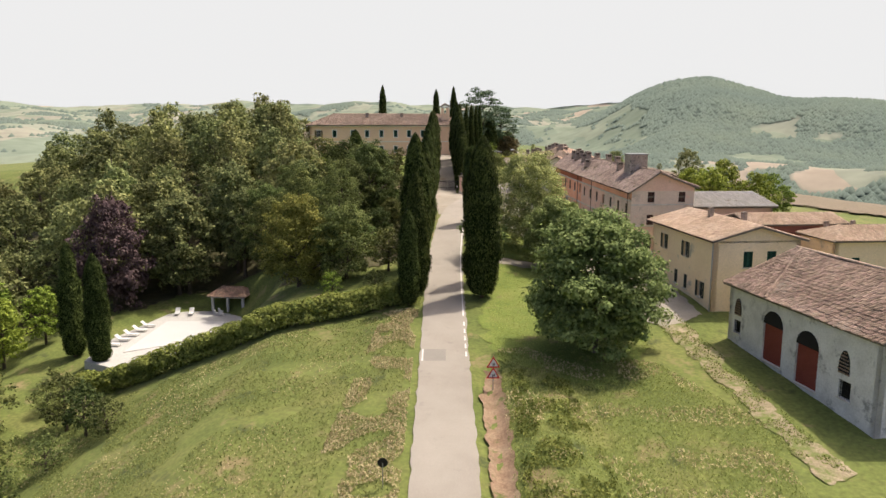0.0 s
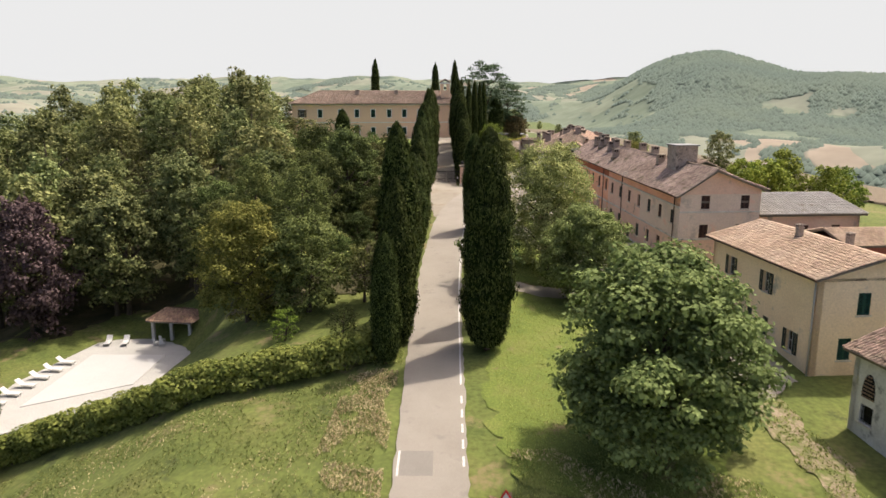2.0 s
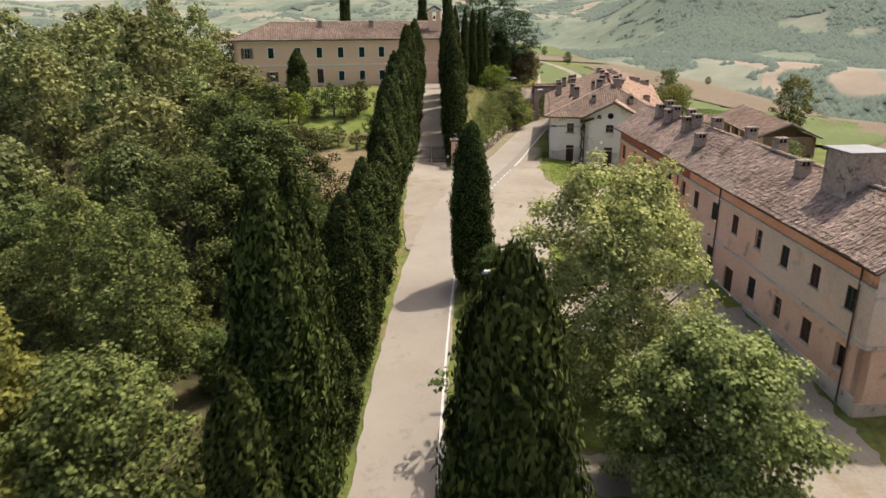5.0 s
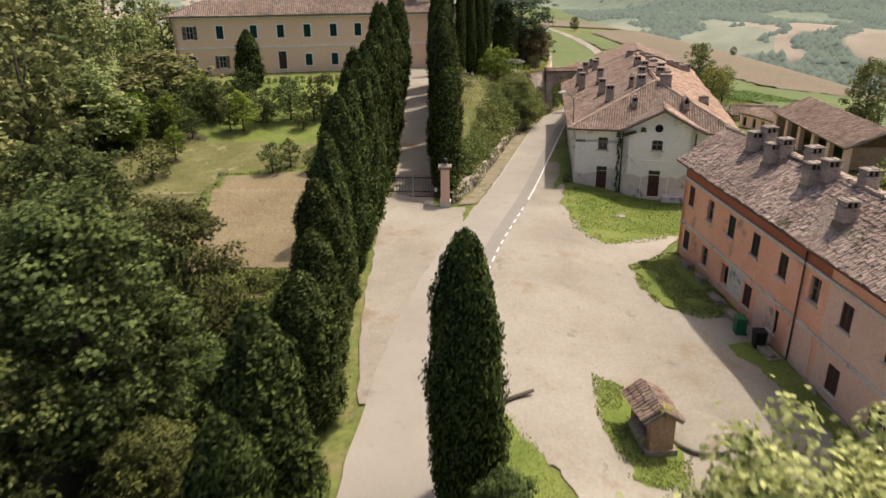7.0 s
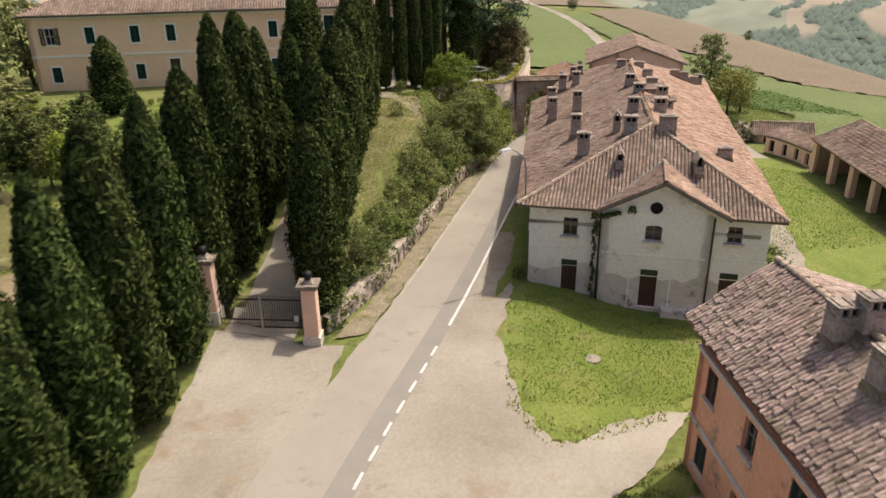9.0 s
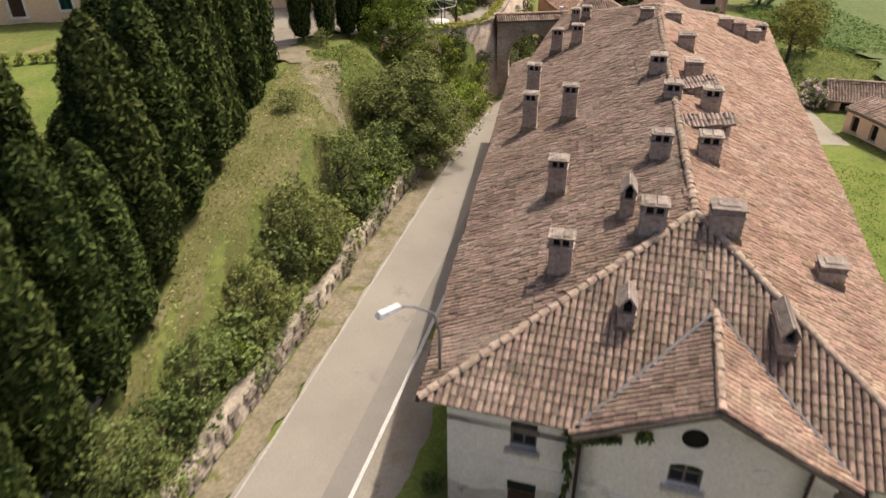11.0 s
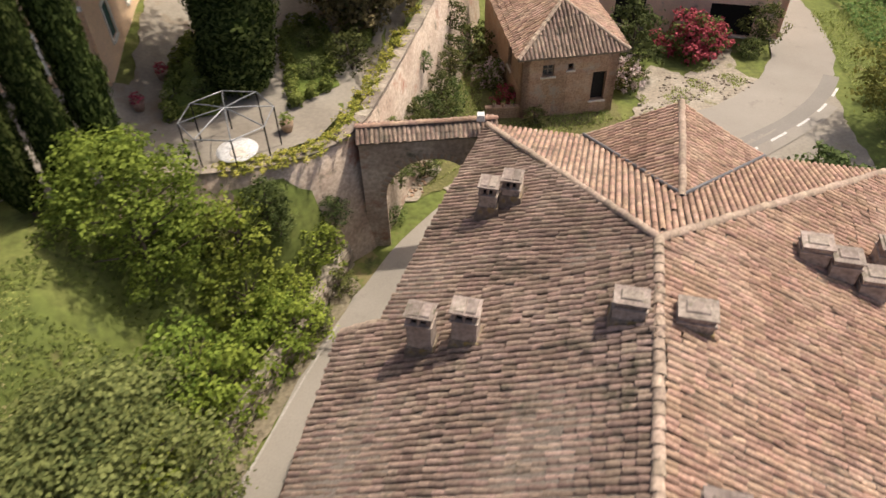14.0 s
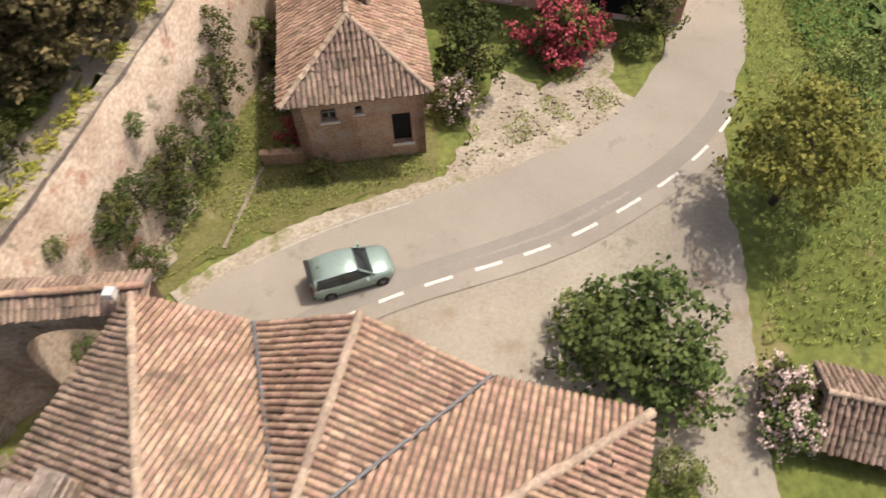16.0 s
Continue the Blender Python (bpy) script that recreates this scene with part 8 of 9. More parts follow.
def open_shed():
    """Cart shed with pillars and a lower curved range beside it."""
    top = thing("cart_shed", pose(0, 0, 0), "open cart shed with plastered pillars and tiled roof", "shed")
    A, B = Vector((48.2, 178.6)), Vector((46.2, 157.2))
    u = (B - A).normalized()
    out = Vector((u.y, -u.x))
    n = -out
    zb, ze = 8.6, 13.6
    for i in range(6):
        p = A.lerp(B, i / 5)
        obj("pillar", shared("shedpillar", lambda: Geo().box(Matrix(), 0.6, 0.6, 5.0).mesh("pillar", PLASTER_P)), parent=top, m=pose(p.x, p.y, zb, 0, 0, 5))
    C, D = B + n * 7.5, A + n * 7.5
    wall(top, "back_wall", tuple(C), tuple(D), zb, ze, BRICK)
    wall(top, "end_wall", tuple(B), tuple(C), zb + 2.6, ze, BRICK)
    wall(top, "end_wall", tuple(D), tuple(A), zb, ze, BRICK)
    obj("shed_floor", Geo().prism([tuple(A), tuple(B), tuple(C), tuple(D)][::-1], zb, zb + 0.9), DIRT, top)
    o = 0.6
    a, b, c, d = A + out * o - u * o, B + out * o + u * o, C - out * o + u * o, D - out * o - u * o
    r0, r1 = (a + d) / 2, (b + c) / 2
    V = lambda p, h: (p.x, p.y, h)
    roof_plane(top, "yard_slope", [V(a, ze), V(b, ze), V(r1, ze + 1.9), V(r0, ze + 1.9)], TILE_A, 0.26, 0.4, 1.0, 111)
    roof_plane(top, "field_slope", [V(c, ze), V(d, ze), V(r0, ze + 1.9), V(r1, ze + 1.9)], TILE_A, 0.26, 0.4, 1.0, 112)
    low = thing("stable_range", pose(0, 0, 0), "low curved brick stable range with dark openings", "stable")
    pts = smooth_line([(46.9, 187.6), (48.0, 184.9), (48.6, 182), (48.9, 179)], 1.9)
    for p, q in zip(pts, pts[1:]):
        w = float(np.hypot(*(q - p)))
        d = Vector(q) - Vector(p)
        uu = d.normalized()
        nn = Vector((uu.y, -uu.x))
        windowed(low, "bay_wall", tuple(p), tuple(q), 8.6, 11.9, PLASTER_P, [(w / 2, 1.6, 0.7, 1.3, "dark")], 0.4)
        a, b = Vector(p) + nn * 0.4, Vector(q) + nn * 0.4
        c, e = Vector(q) - nn * 2.4, Vector(p) - nn * 2.4
        roof_plane(low, "bay_roof", [(a.x, a.y, 11.95), (b.x, b.y, 11.95), (c.x, c.y, 12.6), (e.x, e.y, 12.6)], TILE_A, 0.26, 0.4, 1.0, 120)
        wall(low, "back_wall", tuple(c), tuple(e), 8.6, 12.5, PLASTER_P)


open_shed()


# ---------- well shelter in the yard ----------
def well():
    z = gz(12.9, 110.6)
    top = thing("well_shelter", pose(12.9, 110.6, z, 0, 0, 97), "old brick well shelter with a tiled lean roof", "well")
    T = Matrix.Translation
    obj("base", Geo().box(T((0, 0, -0.2)), 2.5, 1.5, 0.4), STONE, top)
    for sx in (-1, 1):
        obj("pier", Geo().box(T((sx * 0.95, 0, 0.2)), 0.42, 1.1, 1.75), BRICK, top)
    obj("back_panel", Geo().box(T((0, -0.1, 0.2)), 1.5, 0.2, 1.4), PLASTER_BARN, top)
    obj("trough", Geo().box(T((0, 0.55, 0.15)), 1.5, 0.5, 0.55).box(T((0, 0.55, 0.62)), 1.3, 0.34, 0.1, 0.9), STONE, top)
    roof_plane(top, "roof_slope", [(-1.35, -0.85, 1.75), (1.35, -0.85, 1.75), (1.35, 0.1, 2.35), (-1.35, 0.1, 2.35)], TILE_A, 0.22, 0.36, 1.5, 131)
    roof_plane(top, "roof_slope", [(1.35, 1.0, 1.8), (-1.35, 1.0, 1.8), (-1.35, 0.1, 2.35), (1.35, 0.1, 2.35)], TILE_A, 0.22, 0.36, 1.5, 132)
    C, N = clump_cloud([(-1.1, 0.0, 2.3, .35, .5, .18)], 60, 9)
    v, f = cards(C, N, 0.12, 0.08, 3)
    obj("moss", array_mesh("moss", v, f, L_YELLOW), parent=top)
    heap = Geo()
    heap.lathe([(1.7, 0.0), (1.5, 0.12), (1.0, 0.26), (0.4, 0.34), (0.05, 0.35)], 18)
    h = obj("gravel_heap", heap, GRAVEL, m=pose(15.3, 111.2, gz(15.3, 111.2) + 0.02, 0, 0, 0), label="low pale gravel heap in the yard", category="gravel", smooth=True)
    h.scale = (1.0, 1.15, 0.9)


well()
sheet("grass_patch", [(11.4, 108), (13.6, 107), (14.4, 110), (13.4, 113.5), (11.2, 115), (10.8, 112)], 0.075, LAWN, "worn grass patch round the well", "grass", 0.3, 0.5, 31)
sheet("grass_verge", [(16.8, 129.4), (18.5, 130.8), (20.9, 132.6), (21.4, 128), (21.6, 122.4), (19, 122.2), (17.3, 123.5), (16.7, 126)], 0.075, LAWN, "weedy grass at the corner of the house", "grass", 0.2, 0.6, 32)
sheet("grass_verge", [(21.6, 119.5), (22.2, 113), (22.9, 104), (21.9, 104), (21.0, 112), (19.6, 118.6)], 0.075, LAWN, "weedy strip along the house wall", "grass", 0.2, 0.5, 35)
sheet("grass_verge", [(3.1, 88.8), (3.3, 98), (4.2, 111), (6.3, 111), (8.2, 107), (9.2, 105.2), (9.6, 102), (13, 97), (14.3, 92.5), (12.5, 89.4), (8, 88.6)], 0.075, LAWN, "grass under the roadside trees", "grass", 0.25, 0.7, 33)
sheet("grass_verge", [(13.6, 146.6), (15.6, 150), (16.5, 154), (17.8, 160), (18.4, 164), (16.7, 164), (15.9, 158), (14.9, 152), (14.0, 149)], 0.075, LAWN, "grass strip along the farmhouse wall", "grass", 0.1, 0.6, 34)


# ---------- pool, cabin, hedge ----------
def pool():
    z = gz(-34, 90) 
    deck = [(-41.5, 79), (-37.0, 76.5), (-27.5, 84.5), (-25.5, 93), (-27.5, 104.5), (-34.5, 105.0), (-39.5, 100.5), (-42.2, 88)]
    zz = -0.9
    t = thing("pool_deck", pose(0, 0, 0), "pale paved pool terrace with covered pool", "terrace")
    obj("deck", Geo().prism(deck, zz - 2.5, zz), PAVING, t)
    obj("pool_cover", Geo().prism([(-38.3, 82), (-30.2, 87.5), (-30.2, 95.8), (-38.3, 95.8)], zz, zz + 0.08), COVER, t)

    def lounger(x, y, rz):
        l = thing("sun_lounger", pose(x, y, zz, 0, 0, rz), "white plastic sun lounger on the pool terrace", "lounger", "pool loungers")
        T = Matrix.Translation
        obj("bed", Geo().box(T((0, 0, 0.3)), 0.65, 1.35, 0.06), WHITE, l)
        obj("backrest", Geo().box(T((0, 0.66, 0.32)) @ pose(0, 0, 0, -48) @ T((0, 0.0, 0)), 0.65, 0.06, 0.75), WHITE, l)
        for sx in (-1, 1):
            for sy in (-.5, .55):
                obj("leg", Geo().box(T((sx * 0.28, sy, 0)), 0.06, 0.06, 0.31), WHITE, l)
    for i in range(6):
        lounger(-40.6 + 0.22 * i, 82.5 + 2.1 * i, 84)
    for i in range(2):
        lounger(-38.2 + 2.0 * i, 99.2, 10)
    for x, y in ((-32.5, 99.0), (-31.6, 98.6), (-32.2, 100.0)):
        c = thing("garden_chair", pose(x, y, zz, 0, 0, 40 * x), "white plastic garden chair on the pool terrace", "chair", "pool chairs")
        T = Matrix.Translation
        obj("seat", Geo().box(T((0, 0, 0.4)), 0.5, 0.5, 0.05), WHITE, c)
        obj("backrest", Geo().box(T((0, 0.24, 0.45)), 0.5, 0.05, 0.45), WHITE, c)
        for sx in (-1, 1):
            for sy in (-1, 1):
                obj("leg", Geo().box(T((sx * 0.21, sy * 0.21, 0)), 0.05, 0.05, 0.41), WHITE, c)
    cab = thing("pool_cabin", pose(-31.0, 102.3, zz, 0, 0, -8), "small open pool cabin with tiled roof", "cabin")
    T = Matrix.Translation
    obj("back_wall", Geo().box(T((0, 1.8, -1)), 5.0, 0.25, 3.4), PAVING, cab)
    for sx in (-1, 0, 1):
        obj("post", Geo().box(T((sx * 2.3, -1.7, -1)), 0.35, 0.35, 3.4), PAVING, cab)
    obj("lintel", Geo().box(T((0, -1.7, 2.2)), 5.1, 0.35, 0.3), PAVING, cab)
    roof_plane(cab, "front_slope", [(-2.9, -2.3, 2.5), (2.9, -2.3, 2.5), (1.4, 0, 3.5), (-1.4, 0, 3.5)], TILE_B, 0.24, 0.4, 1, 141)
    roof_plane(cab, "end_slope", [(-2.9, 2.3, 2.5), (-2.9, -2.3, 2.5), (-1.4, 0, 3.5)], TILE_B, 0.24, 0.4, 1, 142)
    roof_plane(cab, "end_slope", [(2.9, -2.3, 2.5), (2.9, 2.3, 2.5), (1.4, 0, 3.5)], TILE_B, 0.24, 0.4, 1, 143)
    roof_plane(cab, "back_slope", [(2.9, 2.3, 2.5), (-2.9, 2.3, 2.5), (-1.4, 0, 3.5), (1.4, 0, 3.5)], TILE_B, 0.24, 0.4, 1, 144)


pool()


def hedge(name, pts, height, width, label, seed, mat=None, leaf=0.2, density=26, z=None):
    line = smooth_line(pts, 0.9)
    cl = []
    rnd = random.Random(seed)
    for p in line:
        zz = gz(*p) if z is None else z
        for k in range(3):
            cl.append((p[0] + rnd.uniform(-.2, .2) * width, p[1] + rnd.uniform(-.2, .2) * width, zz + height * (0.25 + 0.26 * k) + rnd.uniform(-.1, .12), width * rnd.uniform(.42, .58), width * rnd.uniform(.42, .58), height * 0.26))
    C, N = clump_cloud(cl, density, seed, 0.18)
    v, f = cards(C, N, leaf * 1.25, leaf, seed + 1)
    top = thing(name, pose(0, 0, 0), label, "hedge")
    obj("foliage", array_mesh("foliage", v, f, mat or L_HEDGE), parent=top)
    g = Geo()
    for p in line[::3]:
        zz = gz(*p) if z is None else z
        g.tube([(p[0], p[1], zz - 0.2), (p[0] + .1, p[1], zz + height * .45), (p[0] - .05, p[1] + .1, zz + height * .8)], [.06, .045, .02], 5)
    obj("stems", g, BARK, top, kind="stuff")


hedge("hedge", [(-39, 73.5), (-34, 73.0), (-28, 71.8), (-20, 69.2), (-14, 69.0), (-8, 70.3), (-4.0, 72.0)], 2.5, 2.3, "thick clipped hornbeam hedge along the field", 41)
for k, pts in enumerate((BEDS[0] + BEDS[0][:1], BEDS[1] + BEDS[1][:1], BEDS[2] + BEDS[2][:1], [(-30, 176), (-22, 178.5), (-10, 181)])):
    hedge("box_hedge", pts, 0.8, 0.7, "low clipped box hedge in the villa garden", 50 + k, L_HEDGE, 0.11, 70)

# ---------- car ----------
def car():
    m = pose(29.85, 198.6, gz(29.3, 199.2) + 0.12, 0, 0, 22) @ Matrix.Diagonal((0.88, 0.92, 0.95, 1))
    top = thing("hatchback_car", m, "pale green-grey metallic hatchback driving on the road", "car")
    paint = material("car_paint", [(0.23, 0.31, 0.28), (0.25, 0.33, 0.30)], 0.6, 0.28, 0.0, 30.0, metal=0.35, spec=0.5)
    black = material("black_trim", [(0.012, 0.012, 0.013), (0.02, 0.02, 0.021)], 2.0, 0.4, 0.0)
    tyre = material("tyre_rubber", [(0.015, 0.015, 0.015), (0.022, 0.022, 0.022)], 3.0, 0.85, 0.1)
    rimm = material("alloy_rim", [(0.18, 0.18, 0.19), (0.24, 0.24, 0.25)], 3.0, 0.35, 0.0, metal=0.8)
    redl = material("red_lamp", [(0.25, 0.01, 0.01), (0.32, 0.02, 0.015)], 3.0, 0.25, 0.0)
    clear = material("clear_lamp", [(0.55, 0.57, 0.58), (0.62, 0.64, 0.65)], 3.0, 0.15, 0.0)

    def loft(sections):
        g = Geo()
        k = len(sections[0])
        for s in sections:
            g.v += [tuple(p) for p in s]
        for a in range(len(sections) - 1):
            for b in range(k - 1):
                g.f.append((a * k + b, a * k + b + 1, (a + 1) * k + b + 1, (a + 1) * k + b))
        g.f.append(tuple(range(k))[::-1])
        g.f.append(tuple((len(sections) - 1) * k + i for i in range(k)))
        return g

    def ring(x, w, z0, z1, crown=0.06):
        """Half-rounded body section across the car at x."""
        return [(x, -w * .93, z0), (x, -w, z0 + .14), (x, -w, z1 - .16), (x, -w * .95, z1 - .03), (x, -w * .75, z1 + crown * .5), (x, 0, z1 + crown), (x, w * .75, z1 + crown * .5), (x, w * .95, z1 - .03), (x, w, z1 - .16), (x, w, z0 + .14), (x, w * .93, z0)]

    body = [(-1.98, .70, .34, .80), (-1.90, .80, .26, .93), (-1.6, .86, .22, .98), (-0.8, .88, .21, .97), (0.2, .88, .21, .95), (0.95, .88, .21, .92), (1.45, .85, .23, .86), (1.78, .76, .28, .76), (1.95, .60, .36, .64)]
    b = obj("body", loft([ring(*q) for q in body]), paint, top, smooth=True)

    def cab(x, w0, w1, z0, z1):
        return [(x, -w0, z0), (x, -(w0 * .45 + w1 * .55), (z0 + z1) / 2), (x, -w1, z1 - .02), (x, 0, z1), (x, w1, z1 - .02), (x, w0 * .45 + w1 * .55, (z0 + z1) / 2), (x, w0, z0)]
    glassy = [(-1.86, .74, .72, .90, .95), (-1.72, .80, .64, .92, 1.42), (-1.2, .83, .66, .93, 1.49), (-0.3, .83, .66, .92, 1.51), (0.25, .82, .62, .90, 1.44), (0.98, .78, .70, .88, .95)]
    obj("cabin_glass", loft([cab(*q) for q in glassy]), GLASS, top, smooth=True)
    roof = [(-1.84, .62, .62, 1.41, 1.45), (-1.2, .655, .66, 1.47, 1.535), (-0.3, .655, .66, 1.49, 1.555), (0.22, .61, .62, 1.44, 1.49), (0.30, .58, .60, 1.40, 1.44)]
    obj("roof_panel", loft([[(x, -w0, z0), (x, -w1 * .8, z1 - .015), (x, 0, z1), (x, w1 * .8, z1 - .015), (x, w0, z0)] for x, w0, w1, z0, z1 in roof]), paint, top, smooth=True)
    for s in (-1, 1):
        obj("front_pillar", Geo().tube([(0.98, s * .76, .93), (0.30, s * .61, 1.44)], [.045, .04], 6), paint, top, smooth=True)
        obj("rear_pillar", Geo().tube([(-1.84, s * .70, .95), (-1.72, s * .64, 1.43)], [.10, .07], 6), paint, top, smooth=True)
        obj("middle_pillar", Geo().tube([(-0.45, s * .835, .93), (-0.45, s * .665, 1.49)], [.035, .03], 6), black, top, smooth=True)
        obj("window_strip", Geo().tube([(-1.5, s * .865, .955), (-0.4, s * .87, .95), (0.85, s * .84, .925)], .012, 6), rimm, top)
        mi = Geo().box(Matrix.Translation((0.62, s * 1.0, .93)), .14, .20, .13, .85)
        obj("wing_mirror", mi, paint, top)
        obj("head_lamp", Geo().box(Matrix.Translation((1.72, s * .60, .60)) @ pose(0, 0, 0, 0, 0, -s * 22), .22, .30, .12, .8), clear, top)
        obj("tail_lamp", Geo().box(Matrix.Translation((-1.93, s * .64, .80)), .10, .30, .13, .85), redl, top)
        for hx in (-0.75, 0.15):
            obj("door_handle", Geo().box(Matrix.Translation((hx, s * .885, .80)), .2, .035, .035), paint, top)
    obj("tailgate_glass", Geo().quad((-1.915, -.60, .95), (-1.915, .60, .95), (-1.80, .56, 1.40), (-1.80, -.56, 1.40)).quad((-1.88, -.60, .95), (-1.77, -.56, 1.40), (-1.77, .56, 1.40), (-1.88, .60, .95)), GLASS, top)
    obj("spoiler", Geo().box(Matrix.Translation((-1.90, 0, 1.42)), .22, 1.22, .05), black, top)
    obj("rear_bumper", Geo().box(Matrix.Translation((-1.97, 0, .30)), .10, 1.45, .26, .95), black, top)
    obj("number_plate", Geo().box(Matrix.Translation((-2.02, 0, .60)), .02, .50, .11), WHITE, top)
    obj("antenna", Geo().box(Matrix.Translation((-1.45, 0, 1.50)), .12, .03, .08, .5), black, top)
    for wx in (-1.22, 1.28):
        for s in (-1, 1):
            mm = pose(wx, s * .80, .31, 90 * s)
            w = obj("wheel", Geo().lathe([(.20, -.10), (.30, -.10), (.315, -.05), (.315, .06), (.29, .10), (.21, .10)], 20, mm), tyre, top, smooth=True)
            g = Geo().lathe([(.21, -.08), (.21, .04)], 16, mm)
            for i in range(5):
                g.box(mm @ pose(0, 0, -0.105, 0, 0, 72 * i) @ Matrix.Translation((0, .1, 0)), .055, .2, .02)
            g.lathe([(.05, -.11), (.05, -.07)], 10, mm)
            obj("rim", g, rimm, w)


car()


# ---------- signs and lamps ----------
def signs():
    red = material("sign_red", [(0.50, 0.03, 0.03), (0.56, 0.05, 0.04)], 3.0, 0.5, 0.0)
    x, y = 3.75, 51.9
    s = thing("road_sign", at(x, y), "two red-bordered triangular warning signs on a pole", "road sign")
    obj("pole", Geo().tube([(0, 0, -.3), (0, 0, 1), (0, 0, 2.6)], .035, 8), ZINC, s)
    for z in (1.9, 1.05):
        r = .52
        tri = [(-r, 0), (r, 0), (0, r * 1.73)]
        m = pose(0, -.05, z) @ pose(0, 0, 0, 90)
        p = obj("triangle_plate", Geo().prism(tri, -.015, .015, m), red, s)
        k = .68
        obj("white_field", Geo().prism([(a * k, b * k + .115) for a, b in tri], .016, .02, m), WHITE, p)
        obj("pictogram", Geo().box(m @ Matrix.Translation((-.02, .2, .02)), .07, .26, .004).box(m @ Matrix.Translation((.08, .28, .02)), .06, .2, .004), IRON, p)
    q = thing("round_sign", at(-3.6, 39.0), "round road sign seen from its dark back", "road sign")
    obj("pole", Geo().tube([(0, 0, -.3), (0, 0, 1), (0, 0, 1.5)], .03, 8), ZINC, q)
    obj("disc", Geo().lathe([(.30, -.01), (.30, .01)], 24, pose(0, .05, 1.5, 90)), IRON, q)
    l = thing("street_lamp", pose(15.6, 149.6, 17.6), "curved wall-mounted street lamp over the road", "street lamp")
    obj("arm", Geo().tube([(0, 0, 0), (0, 0, 1.9), (-.15, -.2, 2.7), (-.7, -.6, 3.25), (-1.0, -.8, 3.4)], [.05, .05, .045, .04, .035], 8), ZINC, l, smooth=True)
    obj("lamp_head", Geo().box(pose(-1.35, -1.05, 3.36, 0, 0, 38), .85, .26, .14, .8), WHITE, l)
    b = thing("flood_light", pose(24.2, 193.3, 17.9), "small white floodlight box on the roof corner", "lamp")
    obj("housing", Geo().box(Matrix.Translation((0, 0, .35)), .34, .34, .28, .9), WHITE, b)
    obj("bracket", Geo().tube([(0, 0, 0), (0, 0, .36)], .03, 6), ZINC, b)
    p = thing("street_lamp", at(6.2, 92.5), "grey street lamp among the roadside trees", "street lamp")
    obj("pole", Geo().tube([(0, 0, -.3), (0, 0, 3), (0, 0, 6.4), (-.5, 0, 6.9), (-1.2, 0, 7.0)], [.07, .06, .05, .04, .035], 8), ZINC, p, smooth=True)
    obj("lamp_head", Geo().box(pose(-1.5, 0, 6.92), .7, .28, .14, .8), WHITE, p)


signs()


# ---------- garden terrace ----------
def gazebo():
    z = gz(12.9, 193.2) + .1
    g = thing("garden_pavilion", pose(13.7, 192.3, z, 0, 0, 20), "open octagonal iron garden pavilion frame", "pavilion")
    R, H = 1.95, 1.95
    pts = [(R * math.cos(math.pi / 4 * i), R * math.sin(math.pi / 4 * i)) for i in range(8)]
    for i, (x, y) in enumerate(pts):
        obj("post", Geo().tube([(x, y, 0), (x, y, H)], .035, 6), IRON, g)
        obj("rib", Geo().tube([(x, y, H), (x * .5, y * .5, H + .2), (0, 0, H + .34)], .03, 6), ZINC, g)
        x2, y2 = pts[(i + 1) % 8]
        obj("ring_beam", Geo().tube([(x, y, H), (x2, y2, H)], .03, 6), ZINC, g)
    t = thing("round_table", pose(14.1, 191.5, z), "round white table with a central leg", "table")
    obj("tabletop", Geo().lathe([(.85, .72), (.88, .75), (.85, .78)], 28), WHITE, t, smooth=True)
    obj("leg", Geo().lathe([(.28, 0), (.1, .12), (.08, .5), (.2, .72)], 12), STONE_TRIM, t, smooth=True)
    u = thing("stone_urn", pose(14.2, 191.3, z), "pale stone garden urn on the terrace", "urn")
    obj("bowl", Geo().lathe([(.16, 0), (.12, .12), (.1, .3), (.3, .55), (.36, .8), (.3, .82)], 14), STONE_TRIM, u, smooth=True)
    for x, y in ((15.6, 194.0), (8.4, 195.4), (8.6, 198.2)):
        p = thing("flower_pot", at(x, y), "terracotta pot with small plants", "flower pot", "terrace pots")
        obj("pot", Geo().lathe([(.2, .1), (.28, .4), (.32, .55), (.27, .55)], 14), TILE_B, p, smooth=True)
        C, N = clump_cloud([(0, 0, .75, .35, .35, .3)], 60, 3)
        v, f = cards(C, N, .16, .11, 4)
        obj("plant", array_mesh("plant", v, f, L_HEDGE if x > 10 else L_RED), parent=p)


gazebo()
tree_kind("oleander_red", "oleander", 2.8, 1.9, .1, L_RED, 61, "oleander bush covered in red flowers", "flowering bush", density=18, leaf=.17, clumps=18)
tree_kind("oleander_pale", "oleander", 2.8, 1.7, .1, L_PINK, 62, "oleander bush with pale pink flowers", "flowering bush", density=9, leaf=.15, clumps=18)
def leafy_crop():
    """Dense broad-leaved crop beside the bend."""
    rnd = np.random.RandomState(93)
    x, y = rnd.uniform(50, 68, 12000), rnd.uniform(204, 236, 12000)
    ok = inside([(55.4, 207.5), (53.6, 212.0), (52.2, 215.4), (52.6, 222), (53, 234), (67, 234), (67, 204)], x, y)
    x, y = x[ok], y[ok]
    C = np.column_stack([x, y, ground(x, y) + rnd.uniform(.15, .75, len(x))])
    v, f = cards(C, np.tile(np.array([0, 0, 1.0]), (len(x), 1)), .34, .22, 94)
    obj("leafy_crop", array_mesh("leafy_crop", v, f, L_CROP), label="dense broad-leaved green crop beside the road bend", category="crop", kind="stuff")


